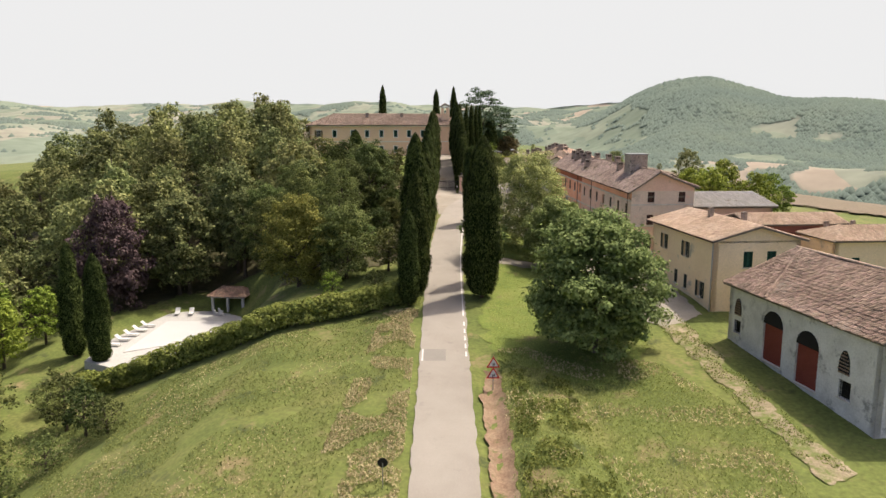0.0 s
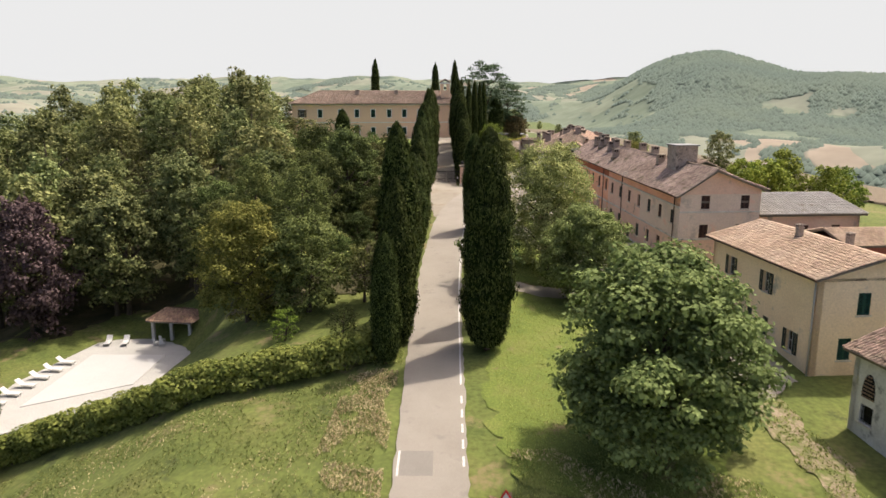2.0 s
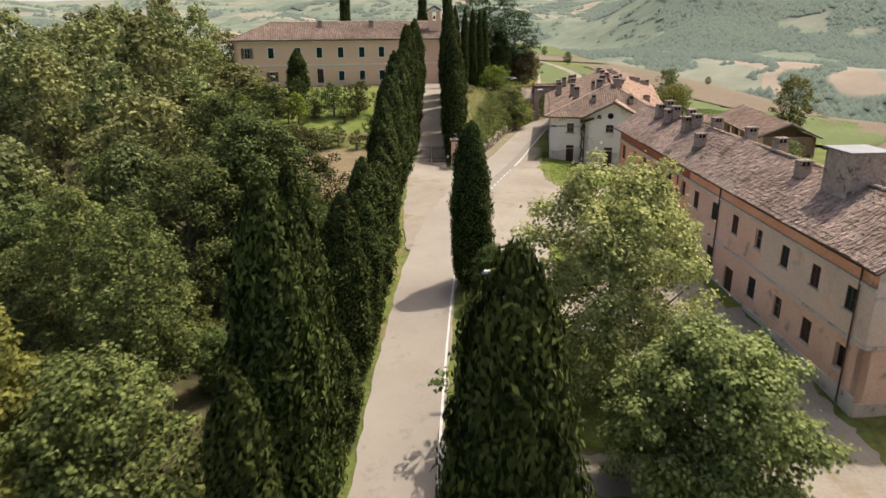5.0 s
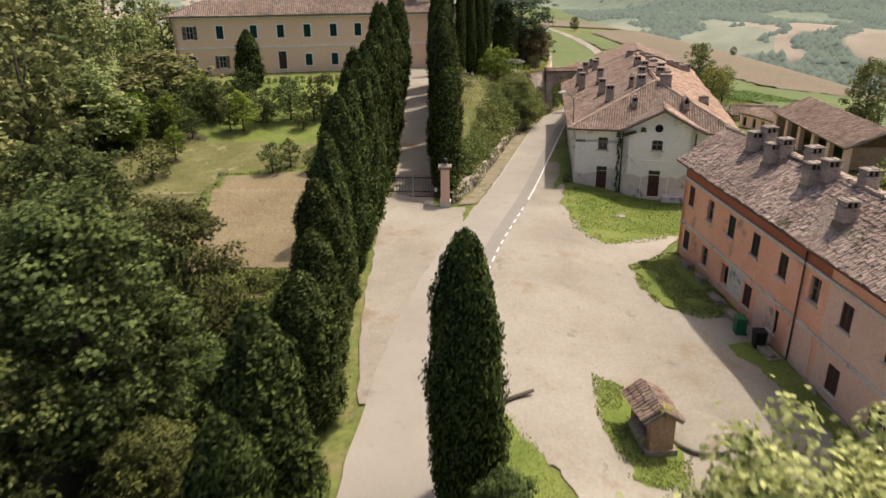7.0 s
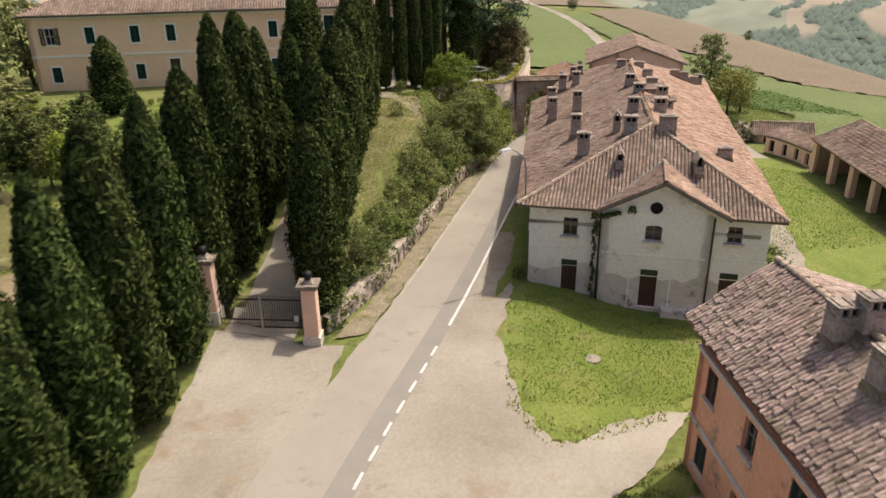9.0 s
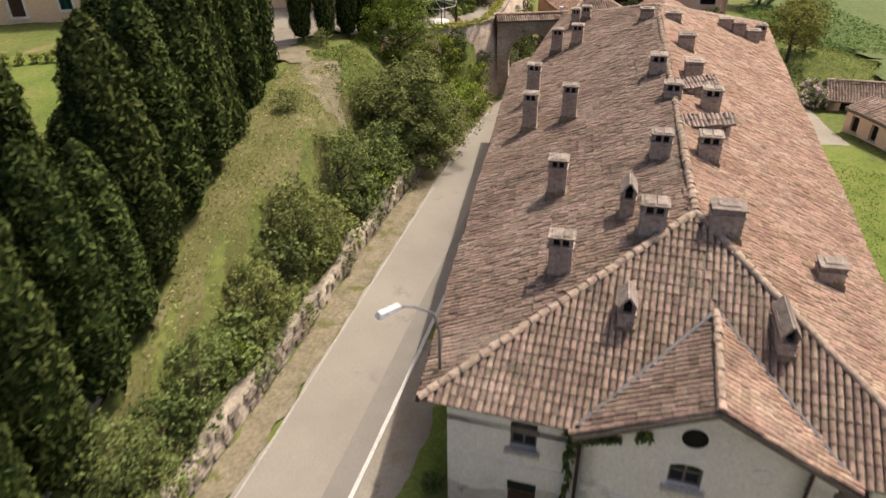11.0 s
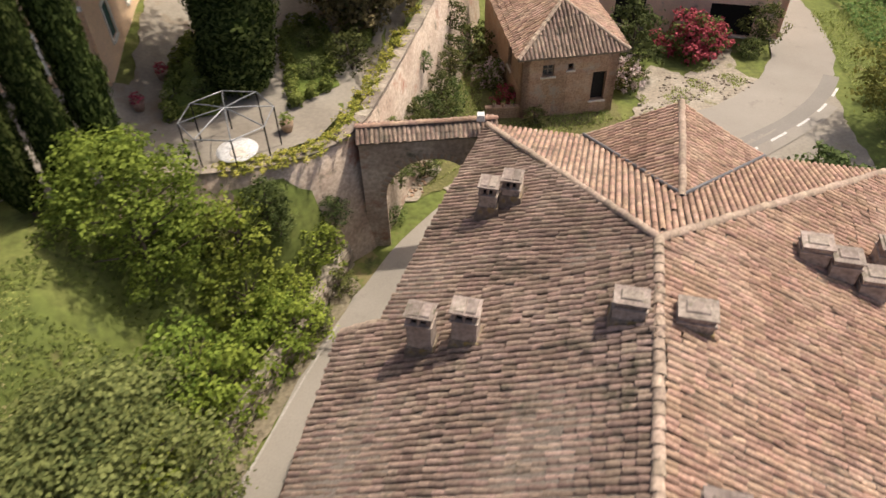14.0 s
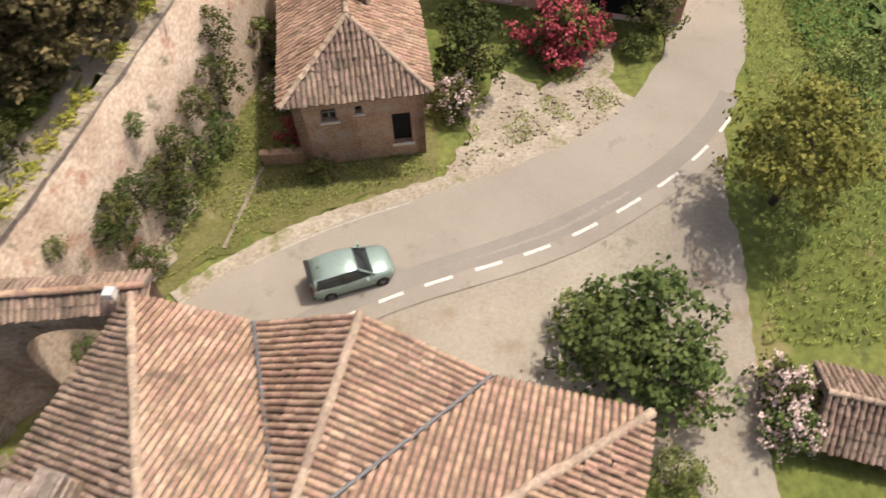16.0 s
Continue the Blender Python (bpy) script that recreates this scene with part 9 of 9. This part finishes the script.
leafy_crop()
tree_kind("creeper", "yellow_creeper", 0.7, .9, .05, L_YELLOW, 63, "yellow flowering creeper on the wall top", "creeper", density=30, leaf=.12, clumps=10)
for k in ("oleander_red", "oleander_pale"):
    v, f = broad_crown(2.7, 1.8, .1, 64, clumps=16, leaf=.17, density=14)
    TREE_KINDS[k]["green"] = array_mesh("leaves", v, f, L_WOOD)


def oleander(key, x, y, s, rz=0.0):
    ob = plant(key, x, y, s, rz)
    obj("leaves", TREE_KINDS[key]["green"], parent=ob)


oleander("oleander_red", 38.9, 214.2, 1.15)
oleander("oleander_red", 40.2, 215.2, .9, 50)
oleander("oleander_red", 26.0, 206.8, .5, 20)
oleander("oleander_pale", 46.9, 194.5, .78, 10)
oleander("oleander_pale", 46.9, 193.0, .7, 80)
oleander("oleander_pale", 43.4, 194.2, .6, 140)
oleander("oleander_pale", 33.6, 209.2, .8, 30)
oleander("oleander_pale", 25.0, 209.5, .7, 70)
for i, (x, y) in enumerate(((13.9, 190.5), (14.6, 190.7), (16.0, 191.15), (17.3, 192.0), (18.3, 194.0), (18.9, 196.2), (19.4, 198.4), (19.9, 200.8), (15.3, 190.9), (16.6, 191.5), (17.9, 192.8), (18.6, 195.0), (19.1, 197.2), (19.6, 199.6), (20.1, 202), (20.6, 204.6), (21.0, 207.2))):
    plant("creeper", x, y, .68, 40 * i, .6, z=17.45, group="wall creepers")
# shrubs on the embankment above the road
for i, (k, x, y, s) in enumerate([("scrub", 4.9, 148.0, 0.75), ("bushg", 5.6, 150.6, 1.1), ("scrub", 6.2, 152.6, 0.7), ("bush", 6.8, 155.2, 1.3), ("scrub", 7.3, 157.4, 0.72), ("bush", 7.6, 160.0, 1.3), ("scrub", 8.2, 162.2, 0.85), ("bush", 9.0, 165.0, 1.4), ("scrub", 9.4, 167.8, 0.78), ("bushg", 9.3, 169.8, 0.7), ("bushg", 10.3, 169.4, 1.1), ("small", 10.6, 171.4, .85), ("scrub", 11.3, 173.4, 0.75), ("lbush", 12.7, 178.4, 1.4), ("lbush", 14.6, 183.0, 1.2), ("bush", 6.4, 170.2, 0.55), ("lbush", 15.8, 186.4, 1.0), ("bush", 5.8, 184.1, .5), ("bush", 5.6, 187.4, .45), ("bush", 4.4, 146.2, 1.1), ("bushg", 4.0, 143.6, 1.0), ("bush", 8.2, 159.0, 0.9), ("bush", 10.3, 167.9, 0.9), ("bushg", 14.0, 181, .9), ("bush", 5.7, 148.9, 0.9), ("bush", 9.4, 163.6, 0.8)]):
    plant(k, x, y, s, 51 * i, group="embankment shrubs")
plant("roundn", 12.5, 177.8, 1.02, 0, .85, "round mid-green tree on the embankment")
plant("lightn", 11.3, 187.0, 1.0, 0, 1.0, "bright green leafy tree by the terrace wall")
for i, (k, x, y, q) in enumerate((("lbush", 14.6, 181.6, 1.04), ("lbush", 13.2, 179.6, 1.20), ("lbush", 15.6, 184.6, 1.04), ("lbush", 13.4, 183.2, 1.28), ("lbush", 16.6, 186.4, 1.0), ("bush", 12.0, 181.0, 1.2), ("lbush", 16.4, 188.0, 0.88), ("lbush", 14.6, 187.0, 1.2), ("lbush", 8.8, 163.4, 0.8), ("lbush", 6.6, 154.6, 0.8), ("lbush", 10.8, 171.0, 0.96), ("bushg", 13.2, 189.2, .8), ("bushg", 15.4, 189.6, .7), ("lbush", 14.4, 188.4, 1.1), ("lbush", 17.2, 190.0, 0.80))):
    plant(k, x, y, q, 77 * i, group="embankment shrubs")
for i, (x, y, z, q) in enumerate(((20.8, 198.2, 13.4, .5), (21.3, 200.2, 13.6, .6), (22.0, 203.2, 13.2, .6), (22.4, 205.4, 13.4, .6), (20.3, 195.6, 13.0, .55), (21.6, 201.6, 12.2, .8), (22.6, 207.6, 12.4, .9), (19.9, 196.6, 15.2, .35), (21.1, 202.4, 15.4, .4), (22.2, 209.2, 14.0, .8), (15.9, 189.4, 15.0, .5), (17.8, 191.2, 14.2, .5))):
    plant("bushg", x, y, q, 63 * i, z=z, group="wall shrubs")
plant("small", 20.9, 199.0, .45, 0, z=13.0)
for i, (x, y, s) in enumerate(((21.6, 201.5, .8), (22.0, 204.0, .9), (22.4, 206.2, .8), (21.2, 198.6, .6), (17.4, 187.2, .5), (18.0, 189.5, .5), (20.0, 194.5, .4))):
    plant("bushg", x, y, s, 70 * i, group="wall shrubs")
for i, (k, x, y, q) in enumerate((("russet", 18.0, 203.7, .95), ("russet", 19.2, 207.0, .95), ("russet", 15.8, 205.6, .9), ("n2", 19.0, 211, .5), ("russet", 18.6, 209.6, .9), ("bushg", 17.8, 199.4, .8))):
    plant(k, x, y, q, 80 * i, group="garden trees behind the wall")
# garden right of the villa
cypress("c2", 12.9, 197.6, 11, 1.2, 0, "park cypresses", "broad dark cypress in the clipped garden")
plant("w2", 15.6, 209.5, .55, 0)
plant("w2", 18.4, 214, .55, 60)
plant("w1", 13, 222, .7, 60)
for i, (x, y, s) in enumerate(((11.0, 196.8, .5), (10.4, 199.4, .5), (15.9, 198.8, .5), (15.2, 201.6, .5))):
    plant("bush", x, y, s, 40 * i, .45, "low rose bush between box hedges", "rose bushes")
# trees by the bend and the small house
plant("bend", 48.3, 203.7, 1.08, 0, 1.0, "loose olive-green tree beside the road bend")
plant("scrub", 51.6, 207.6, 1.0, 90)
plant("small", 41.9, 196.6, 1.15, 30, .9, "dense green bush tree in the forecourt")
plant("small", 40.2, 195.2, 1.1, 130, .85)
plant("small", 42.4, 194.4, .95, 200, .8)
plant("bush", 39.4, 197.2, 1.0, 50)
plant("bush", 42.6, 191.2, .8, 10, .6)
plant("small", 34.3, 211.6, 1.0, 10)
plant("small", 44.0, 215.5, .7, 200)
plant("bush", 43.2, 214.2, .6, 20)
plant("bushg", 27.6, 204.3, .5, 20)
plant("bushg", 23.6, 212.5, 1.2, 20)
for i, (x, y, q) in enumerate(((41.5, 111, .72), (45.0, 114, .78), (48.5, 110, .66), (51.5, 113, .62), (39.5, 116, .66), (56, 117, .42), (43.5, 119, .6))):
    plant("light", x, y, q, 70 * i, group="bright trees behind the house")
plant("w1", 62, 182, .65, 0)
for i, (x, y, s) in enumerate(((57, 236, .72), (61, 410, .45), (96, 318, .22), (92, 236, .2), (40, 446, .4), (20, 556, .5), (70, 560, .45))):
    plant("w2", x, y, s, 33 * i, group="field trees")
plant("bush", 47, 150, 1.3, 0)
plant("bush", 44, 146, 1.3, 50)
plant("bushg", 40, 140, 1.4, 80)
plant("bush", 37, 132, 1.2, 20)
# villa garden shrubs
rnd = random.Random(12)
for i in range(84):
    x, y = rnd.uniform(-42, -5), rnd.uniform(152.5, 170)
    if x > -20 and y < 160 or x > -9:
        continue
    plant(("small", "bushg", "small", "light")[i % 4], x, y, rnd.uniform(.5, 1.0) * (.45 if i % 4 == 3 else 1), rnd.uniform(0, 360), group="garden shrubs")
plant("small", -11.5, 151, .55, 0, label="small fruit tree on the garden lawn")
plant("small", -7.4, 155, .6, 80, label="small fruit tree on the garden lawn")
for i, (x, y, q) in enumerate(((-38.5, 184, .62), (-44, 179, .8), (-47, 188, .95), (-37.5, 192, .7), (-52, 181, .9), (-43, 196, .85))):
    plant(("f2", "f1", "f3")[i % 3], x, y, q, 57 * i, group="park trees")
plant("small", -35.5, 174, 1.0, 0, .9, "small round tree beside the shed")
plant("cedar", 16.5, 205, .75, 40)
for i, (x, y, h) in enumerate(((-17, 205, 15), (-2, 208, 14), (3, 212, 15))):
    cypress(f"d{i}", x, y, h + 4, .8, 20 * i, "park cypresses")
# shrubs under the field hedge, woods edge on the left
for i, (k, x, y, s) in enumerate((("small", -33, 62, 1.0), ("small", -37, 66, 1.2), ("bushg", -30, 60, 1.3), ("bush", -34, 57, 1.3), ("small", -40, 58, 1.1), ("light", -50, 70, .7), ("light", -56, 78, .8), ("w2", -62, 84, .8), ("light", -60, 92, .9), ("light", -66, 98, .9), ("light", -74, 106, 1.0), ("w2", -70, 92, .9), ("w1", -80, 100, .9), ("light", -52, 90, .62), ("light", -54, 84, .75), ("small", -47, 61, 1.4), ("light", -44, 62, .5), ("bushg", -36, 53, 1.5), ("small", -50, 64, 1.4), ("small", -45, 66, 1.3), ("bush", -41, 70, 1.2), ("lbush", -12.5, 77.5, .9), ("bushg", -7.6, 77, .9), ("bush", -29.5, 79.5, .8), ("bush", -33.5, 77.0, .6), ("small", -6.6, 84, 1.0), ("bushg", -10.5, 97.5, 1.1))):
    plant(k, x, y, s, 61 * i, group="field edge shrubs")


for i, (k, x, y, q) in enumerate((("bushg", -8.5, 119, .6), ("bush", -10.6, 122.5, .5), ("bushg", -6.4, 121.5, .6), ("lbush", -13.2, 124.0, .5), ("bush", -8.0, 125.4, .5), ("small", -19.5, 126, .9), ("small", -22, 133, .7), ("bushg", -24.6, 139, 1.1), ("lbush", -6.0, 125.0, .45), ("small", -27, 141, .9), ("bushg", -5.2, 118.0, .8), ("bush", -6.2, 114, 1.2), ("small", -13, 149.6, .6), ("bushg", -24, 148, 1.4), ("small", -9, 149.6, .5))):
    plant(k, x, y, q, 47 * i, group="plot shrubs")
# creeper on the white house front and weeds at its foot
C, N = clump_cloud([(19.6 + .08 * math.sin(i * 2.1), 147.75 + .05 * math.cos(i * 1.7), 11.4 + i * .52, .11 + .10 * (i > 8), .10, .34) for i in range(12)] + [(19.85 + .22 * i, 147.3 - .06 * i, 17.25 + .08 * i, .2, .14, .16) for i in range(5)] + [(21.5, 146.95, 17.75, .25, .1, .3)], 130, 17)
v, f = cards(C, N, .17, .12, 18)
obj("wall_creeper", array_mesh("wall_creeper", v, f, L_WOOD), label="dark green creeper climbing a downpipe on white plaster", category="creeper")
for i, (x, y, q) in enumerate(((15.3, 149.5, .3), (30.2, 144.9, .5), (30.9, 147.0, .75), (31.6, 150.6, .9))):
    plant("bushg", x, y, q, 50 * i, group="house foot weeds")


# ---------- small things by the orange house and the bend ----------
def yard_things():
    T = Matrix.Translation
    green = material("green_plastic", [(0.02, 0.12, 0.05), (0.03, 0.15, 0.065)], 2.0, 0.5, 0.05)
    for x, y, mat, lab in ((20.55, 120.0, green, "green wheeled rubbish bin by the house wall"), (21.0, 118.4, IRON, "dark rubbish bin by the house wall")):
        b = thing("rubbish_bin", at(x, y, None, -5), lab, "bin")
        obj("bin_body", Geo().box(T((0, 0, .05)), .55, .6, .95, 1.12), mat, b)
        obj("lid", Geo().box(T((0, 0, 1.0)), .68, .74, .09, .9), mat, b)
        for s in (-1, 1):
            obj("wheel", Geo().lathe([(.02, -.04), (.1, -.04), (.1, .04), (.02, .04)], 10, pose(.3, s * .22, .1, 90)), IRON, b)
    for x, y in ((20.5, 129.4), (20.7, 127.2)):
        p = thing("stone_trough", at(x, y, None, 95), "old stone planter trough beside the wall", "planter")
        obj("trough_body", Geo().box(T((0, 0, -.1)), 1.1, .5, .55, 1.08), STONE, p)
        obj("soil", Geo().box(T((0, 0, .44)), .95, .38, .03), DIRT, p)
    for x, y in ((20.75, 124.2), (21.0, 121.9), (21.25, 117.6)):
        d = thing("door_step", at(x, y, None, 95), "worn stone door step below the house wall", "step")
        obj("lower_step", Geo().box(T((0, 0, -.3)), 1.5, .8, .45), STONE, d)
        obj("upper_step", Geo().box(T((0, .15, .15)), 1.3, .5, .18), STONE, d)
    l = thing("fallen_log", at(6.9, 112.2, None, 30), "short grey fallen log at the gravel edge", "log")
    obj("log", Geo().tube([(-.9, 0, .12), (0, .05, .14), (.9, -.03, .25)], [.13, .12, .08], 8), BARK, l, smooth=True)
    mh = obj("manhole_cover", Geo().lathe([(.02, .1), (.42, .1), (.45, .06), (.45, -.1)], 20), GRAVEL, m=at(18.4, 140.6), label="pale concrete manhole cover in the lawn", category="manhole")
    w = thing("low_wall", at(25.7, 205.3, None, 6), "low brick wall with a red-tiled coping", "wall")
    obj("wall_body", Geo().box(T((0, 0, -.4)), 2.2, .28, 1.15), BRICK, w)
    obj("coping", Geo().box(T((0, 0, .75)), 2.3, .36, .07), TILE_B, w)
    for i in range(3):
        p = thing("flower_pot", at(25.1 + .55 * i, 205.25 + .06 * i) @ T((0, 0, .82)), "terracotta pot on a low wall", "flower pot", "wall pots")
        obj("pot", Geo().lathe([(.02, 0), (.1, 0), (.14, .2), (.12, .2)], 12), TILE_B, p, smooth=True)
        C, N = clump_cloud([(0, 0, .28, .15, .15, .12)], 160, 5 + i)
        v, f = cards(C, N, .1, .06, 6)
        obj("plant", array_mesh("plant", v, f, L_HEDGE), parent=p)
    line = smooth_line([(24.0, 199.9), (24.3, 202.5), (24.7, 205.2)], .5)
    obj("concrete_kerb", ribbon("concrete_kerb", line, -.08, .08, .10, STONE, .02, 1), kind="structure", label="narrow pale concrete kerb in the grass", category="kerb")
    v = thing("covered_trailer", at(31.6, 66.9, None, 5), "small white covered trailer beside the yellow house", "trailer")
    obj("cover", Geo().box(T((0, 0, .35)), 1.5, 2.4, .7, .86), WHITE, v)
    for s in (-1, 1):
        obj("wheel", Geo().lathe([(.05, -.08), (.28, -.08), (.28, .08), (.05, .08)], 14, pose(s * .74, 0, .28, 0, 90)), IRON, v)


yard_things()


def rubble(name, poly, count, seed, label):
    """Broken bricks and stones lying about."""
    rnd = random.Random(seed)
    g = Geo()
    xs, ys = [p[0] for p in poly], [p[1] for p in poly]
    while count:
        x, y = rnd.uniform(min(xs), max(xs)), rnd.uniform(min(ys), max(ys))
        if not inside(poly, np.array([x]), np.array([y]))[0]:
            continue
        w = rnd.uniform(.07, .24)
        g.box(at(x, y) @ Matrix.Translation((0, 0, .04)) @ pose(0, 0, 0, rnd.uniform(-20, 20), rnd.uniform(-20, 20), rnd.uniform(0, 180)), w, w * rnd.uniform(.5, .9), w * rnd.uniform(.4, .7), rnd.uniform(.6, .95))
        count -= 1
    obj(name, g, BRICK if seed % 2 else STONE, label=label, category="rubble", kind="stuff")


rubble("brick_rubble", [(19.6, 196.0), (21.2, 197.0), (21.8, 201), (21.9, 203), (20.6, 201)], 130, 5, "broken bricks on bare earth below the garden wall")
rubble("stone_rubble", [(19.6, 196.0), (21.2, 197.0), (21.8, 201), (21.9, 203), (20.6, 201)], 90, 6, "loose stones on bare earth below the garden wall")
rubble("yard_stones", [(33.6, 204.6), (35.4, 210.6), (38, 211), (41.6, 211), (42.6, 209.8), (39, 207)], 160, 8, "small loose stones on the dirt yard")


# ---------- grass ----------
def grass(name, poly, count, length, width, mat, seed, label, patch=0.0, scale=6.0):
    rnd = np.random.RandomState(seed)
    xs, ys = [p[0] for p in poly], [p[1] for p in poly]
    x, y = rnd.uniform(min(xs), max(xs), count * 3), rnd.uniform(min(ys), max(ys), count * 3)
    ok = inside(poly, x, y)
    if patch:
        nn = np.array([noise.noise(Vector((a / scale, b / scale, seed))) for a, b in zip(x, y)])
        ok &= nn > patch
    x, y = x[ok][:count], y[ok][:count]
    n = len(x)
    h = length * rnd.uniform(.5, 1.2, n)
    C = np.column_stack([x, y, ground(x, y) + h * .35 + 0.05])
    N = rnd.normal(0, 0.8, (n, 3)) * np.array([1, 1, .25]) + np.array([0, 0, 0.9])
    v, f = cards(C, N, length, width, seed + 1, up=.5, fold=.2)
    ob = obj(name, array_mesh(name, v, f, mat), label=label, category="grass", kind="stuff")
    return ob


FIELD = [(-42, 36), (-3.2, 30), (-3.2, 69), (-9, 68.2), (-20, 66.5), (-30, 69), (-37, 71), (-44, 60)]
L_WEED = leaf_material("field_weeds", (0.105, 0.133, 0.040), (0.24, 0.262, 0.088), 0.2, 0.28)
grass("meadow_grass", FIELD, 36000, .19, .08, L_WEED, 71, "tall weedy meadow grass", -.25, 4.0)
grass("dry_meadow_grass", FIELD, 5000, .20, .07, L_DRY, 72, "dry straw-coloured meadow grass", .02, 9.0)
grass("verge_grass", [(-9, 32), (-2.6, 32), (-2.5, 70), (-6, 69)], 8000, .24, .09, L_DRY, 73, "dry roadside grass", -.05, 3.0)
BANK = [(3.9, 32), (20, 32), (22, 46), (17.5, 56), (10, 58.5), (4.6, 59)]
grass("bank_grass", BANK, 24000, .17, .07, L_GRASS, 74, "rough grass on the roadside bank")
grass("dry_bank_grass", BANK, 4000, .24, .09, L_DRY, 75, "dry grass on the roadside bank", .1, 3.5)
grass("lawn_grass", [(4.4, 58), (18.5, 58), (18.5, 84), (4.4, 84)], 14000, .10, .06, L_GRASS, 76, "short lawn grass")
grass("road_verge_grass", [(-4.5, 70), (-2.3, 70), (-2.0, 120), (-3.8, 120)], 7000, .28, .07, L_GRASS, 77, "roadside verge grass")
grass("terrace_grass", [(4.5, 145), (12, 172), (9, 184), (4.5, 178)], 8000, .12, .07, L_GRASS, 78, "uneven grass on the garden terrace", -.2, 3.0)
grass("terrace_dry_grass", [(4.5, 145), (12, 172), (9, 182), (4.5, 178)], 2200, .14, .06, L_DRY, 97, "dry grass on the garden terrace", .0, 2.2)
grass("lane_grass", [(21.5, 197.5), (25, 201.5), (32.5, 205), (31, 214), (23.5, 216), (21.8, 207)], 8000, .22, .06, L_GRASS, 79, "grass below the garden wall", -.25, 2.0)
grass("field_grass", [(47, 197), (60, 197), (62, 225), (50, 222), (48.6, 210)], 9000, .3, .08, L_GRASS, 80, "rough grass beside the road bend")
grass("house_lawn_grass", [(14.2, 136), (21.8, 136.8), (29.5, 141.5), (29, 144.4), (15.6, 148)], 9000, .12, .05, L_LUSH, 81, "green lawn grass before the farmhouse")
grass("yard_lawn_grass", [(33, 153), (44, 158), (47, 178), (41.5, 183)], 6000, .18, .06, L_LUSH, 82, "green lawn grass behind the farmhouse")
grass("yard_verge_grass", [(16.4, 129.6), (20.8, 133), (21.6, 122), (19, 121.7), (16.9, 123.4), (16.3, 126)], 5000, .18, .07, L_GRASS, 83, "weedy grass at the corner of the orange house", -.15, 1.5)
grass("well_grass", [(11.2, 107.8), (13.8, 106.8), (14.6, 110), (13.6, 113.7), (11, 115.2), (10.6, 112)], 3000, .16, .07, L_GRASS, 84, "worn grass round the well", -.1, 1.2)
grass("tree_foot_grass", [(3.1, 88.8), (3.3, 98), (4.2, 111.3), (6.5, 111.2), (8.4, 107), (9.4, 105), (9.8, 102), (13.2, 97), (14.4, 92)], 7000, .14, .06, L_GRASS, 85, "grass under the roadside trees", -.25, 2.0)
plant("small", 5.0, 87.3, 1.25, 40)
plant("bushg", 3.9, 82.5, 1.1, 10)
grass("dirt_yard_grass", [(33.4, 205.6), (34.4, 207.3), (35.2, 211), (38, 211), (40, 213), (41.6, 211), (42.4, 210.2), (38.6, 207.8), (35.5, 206.2)], 2200, .16, .07, L_GRASS, 86, "thin weeds on the bare dirt yard", .08, 1.4)
grass("bend_verge_grass", [(23, 199.8), (28, 203.4), (33, 205.4), (39, 209.0), (39, 208.3), (33, 204.7), (28, 202.6), (23.4, 199.2)], 2200, .14, .06, L_GRASS, 87, "thin weeds along the dusty verge", 0.0, 1.2)
# darker hedge colour on these blades stands in for shade on the slope
grass("embankment_grass", [(9, 173), (13, 172.5), (17.4, 187.5), (11, 188), (5.5, 182)], 6000, .2, .08, L_HEDGE, 88, "rough grass on the embankment", -.2, 2.5)
grass("bank_weeds", [(4.3, 30), (10.5, 30), (9.5, 52), (5.2, 54)], 4200, .30, .12, L_HEDGE, 89, "tall leafy weeds on the ditch bank", -.1, 2.0)
grass("lawn_edge_grass", [(13.4, 135), (15.2, 132.9), (22, 135.9), (30, 141), (30, 142.4), (21.5, 137.2), (15.8, 134.6), (14.6, 137), (15.4, 147), (14.2, 146)], 4000, .16, .07, L_GRASS, 90, "ragged grass along the lawn edge", -.1, 1.0)
grass("plot_weeds", [(-20, 115), (-5, 117), (-4.4, 127.6), (-15, 128.6), (-22, 126)], 6000, .42, .2, L_WEED, 95, "rank weeds before the tilled plot", -.25, 2.5)
grass("plot_border", [(-15.0, 129), (-17.4, 148.6), (-9.5, 150.4), (-4, 149), (-4, 149.5), (-9.5, 151), (-18.1, 149.2), (-15.6, 129)], 2500, .22, .1, L_HEDGE, 96, "rank green border of the tilled plot")
grass("track_weeds", [(19.6, 67), (22.8, 67), (24.5, 40), (21.8, 42)], 3200, .16, .08, L_GRASS, 91, "thin grass on the worn track", -.1, 1.5)
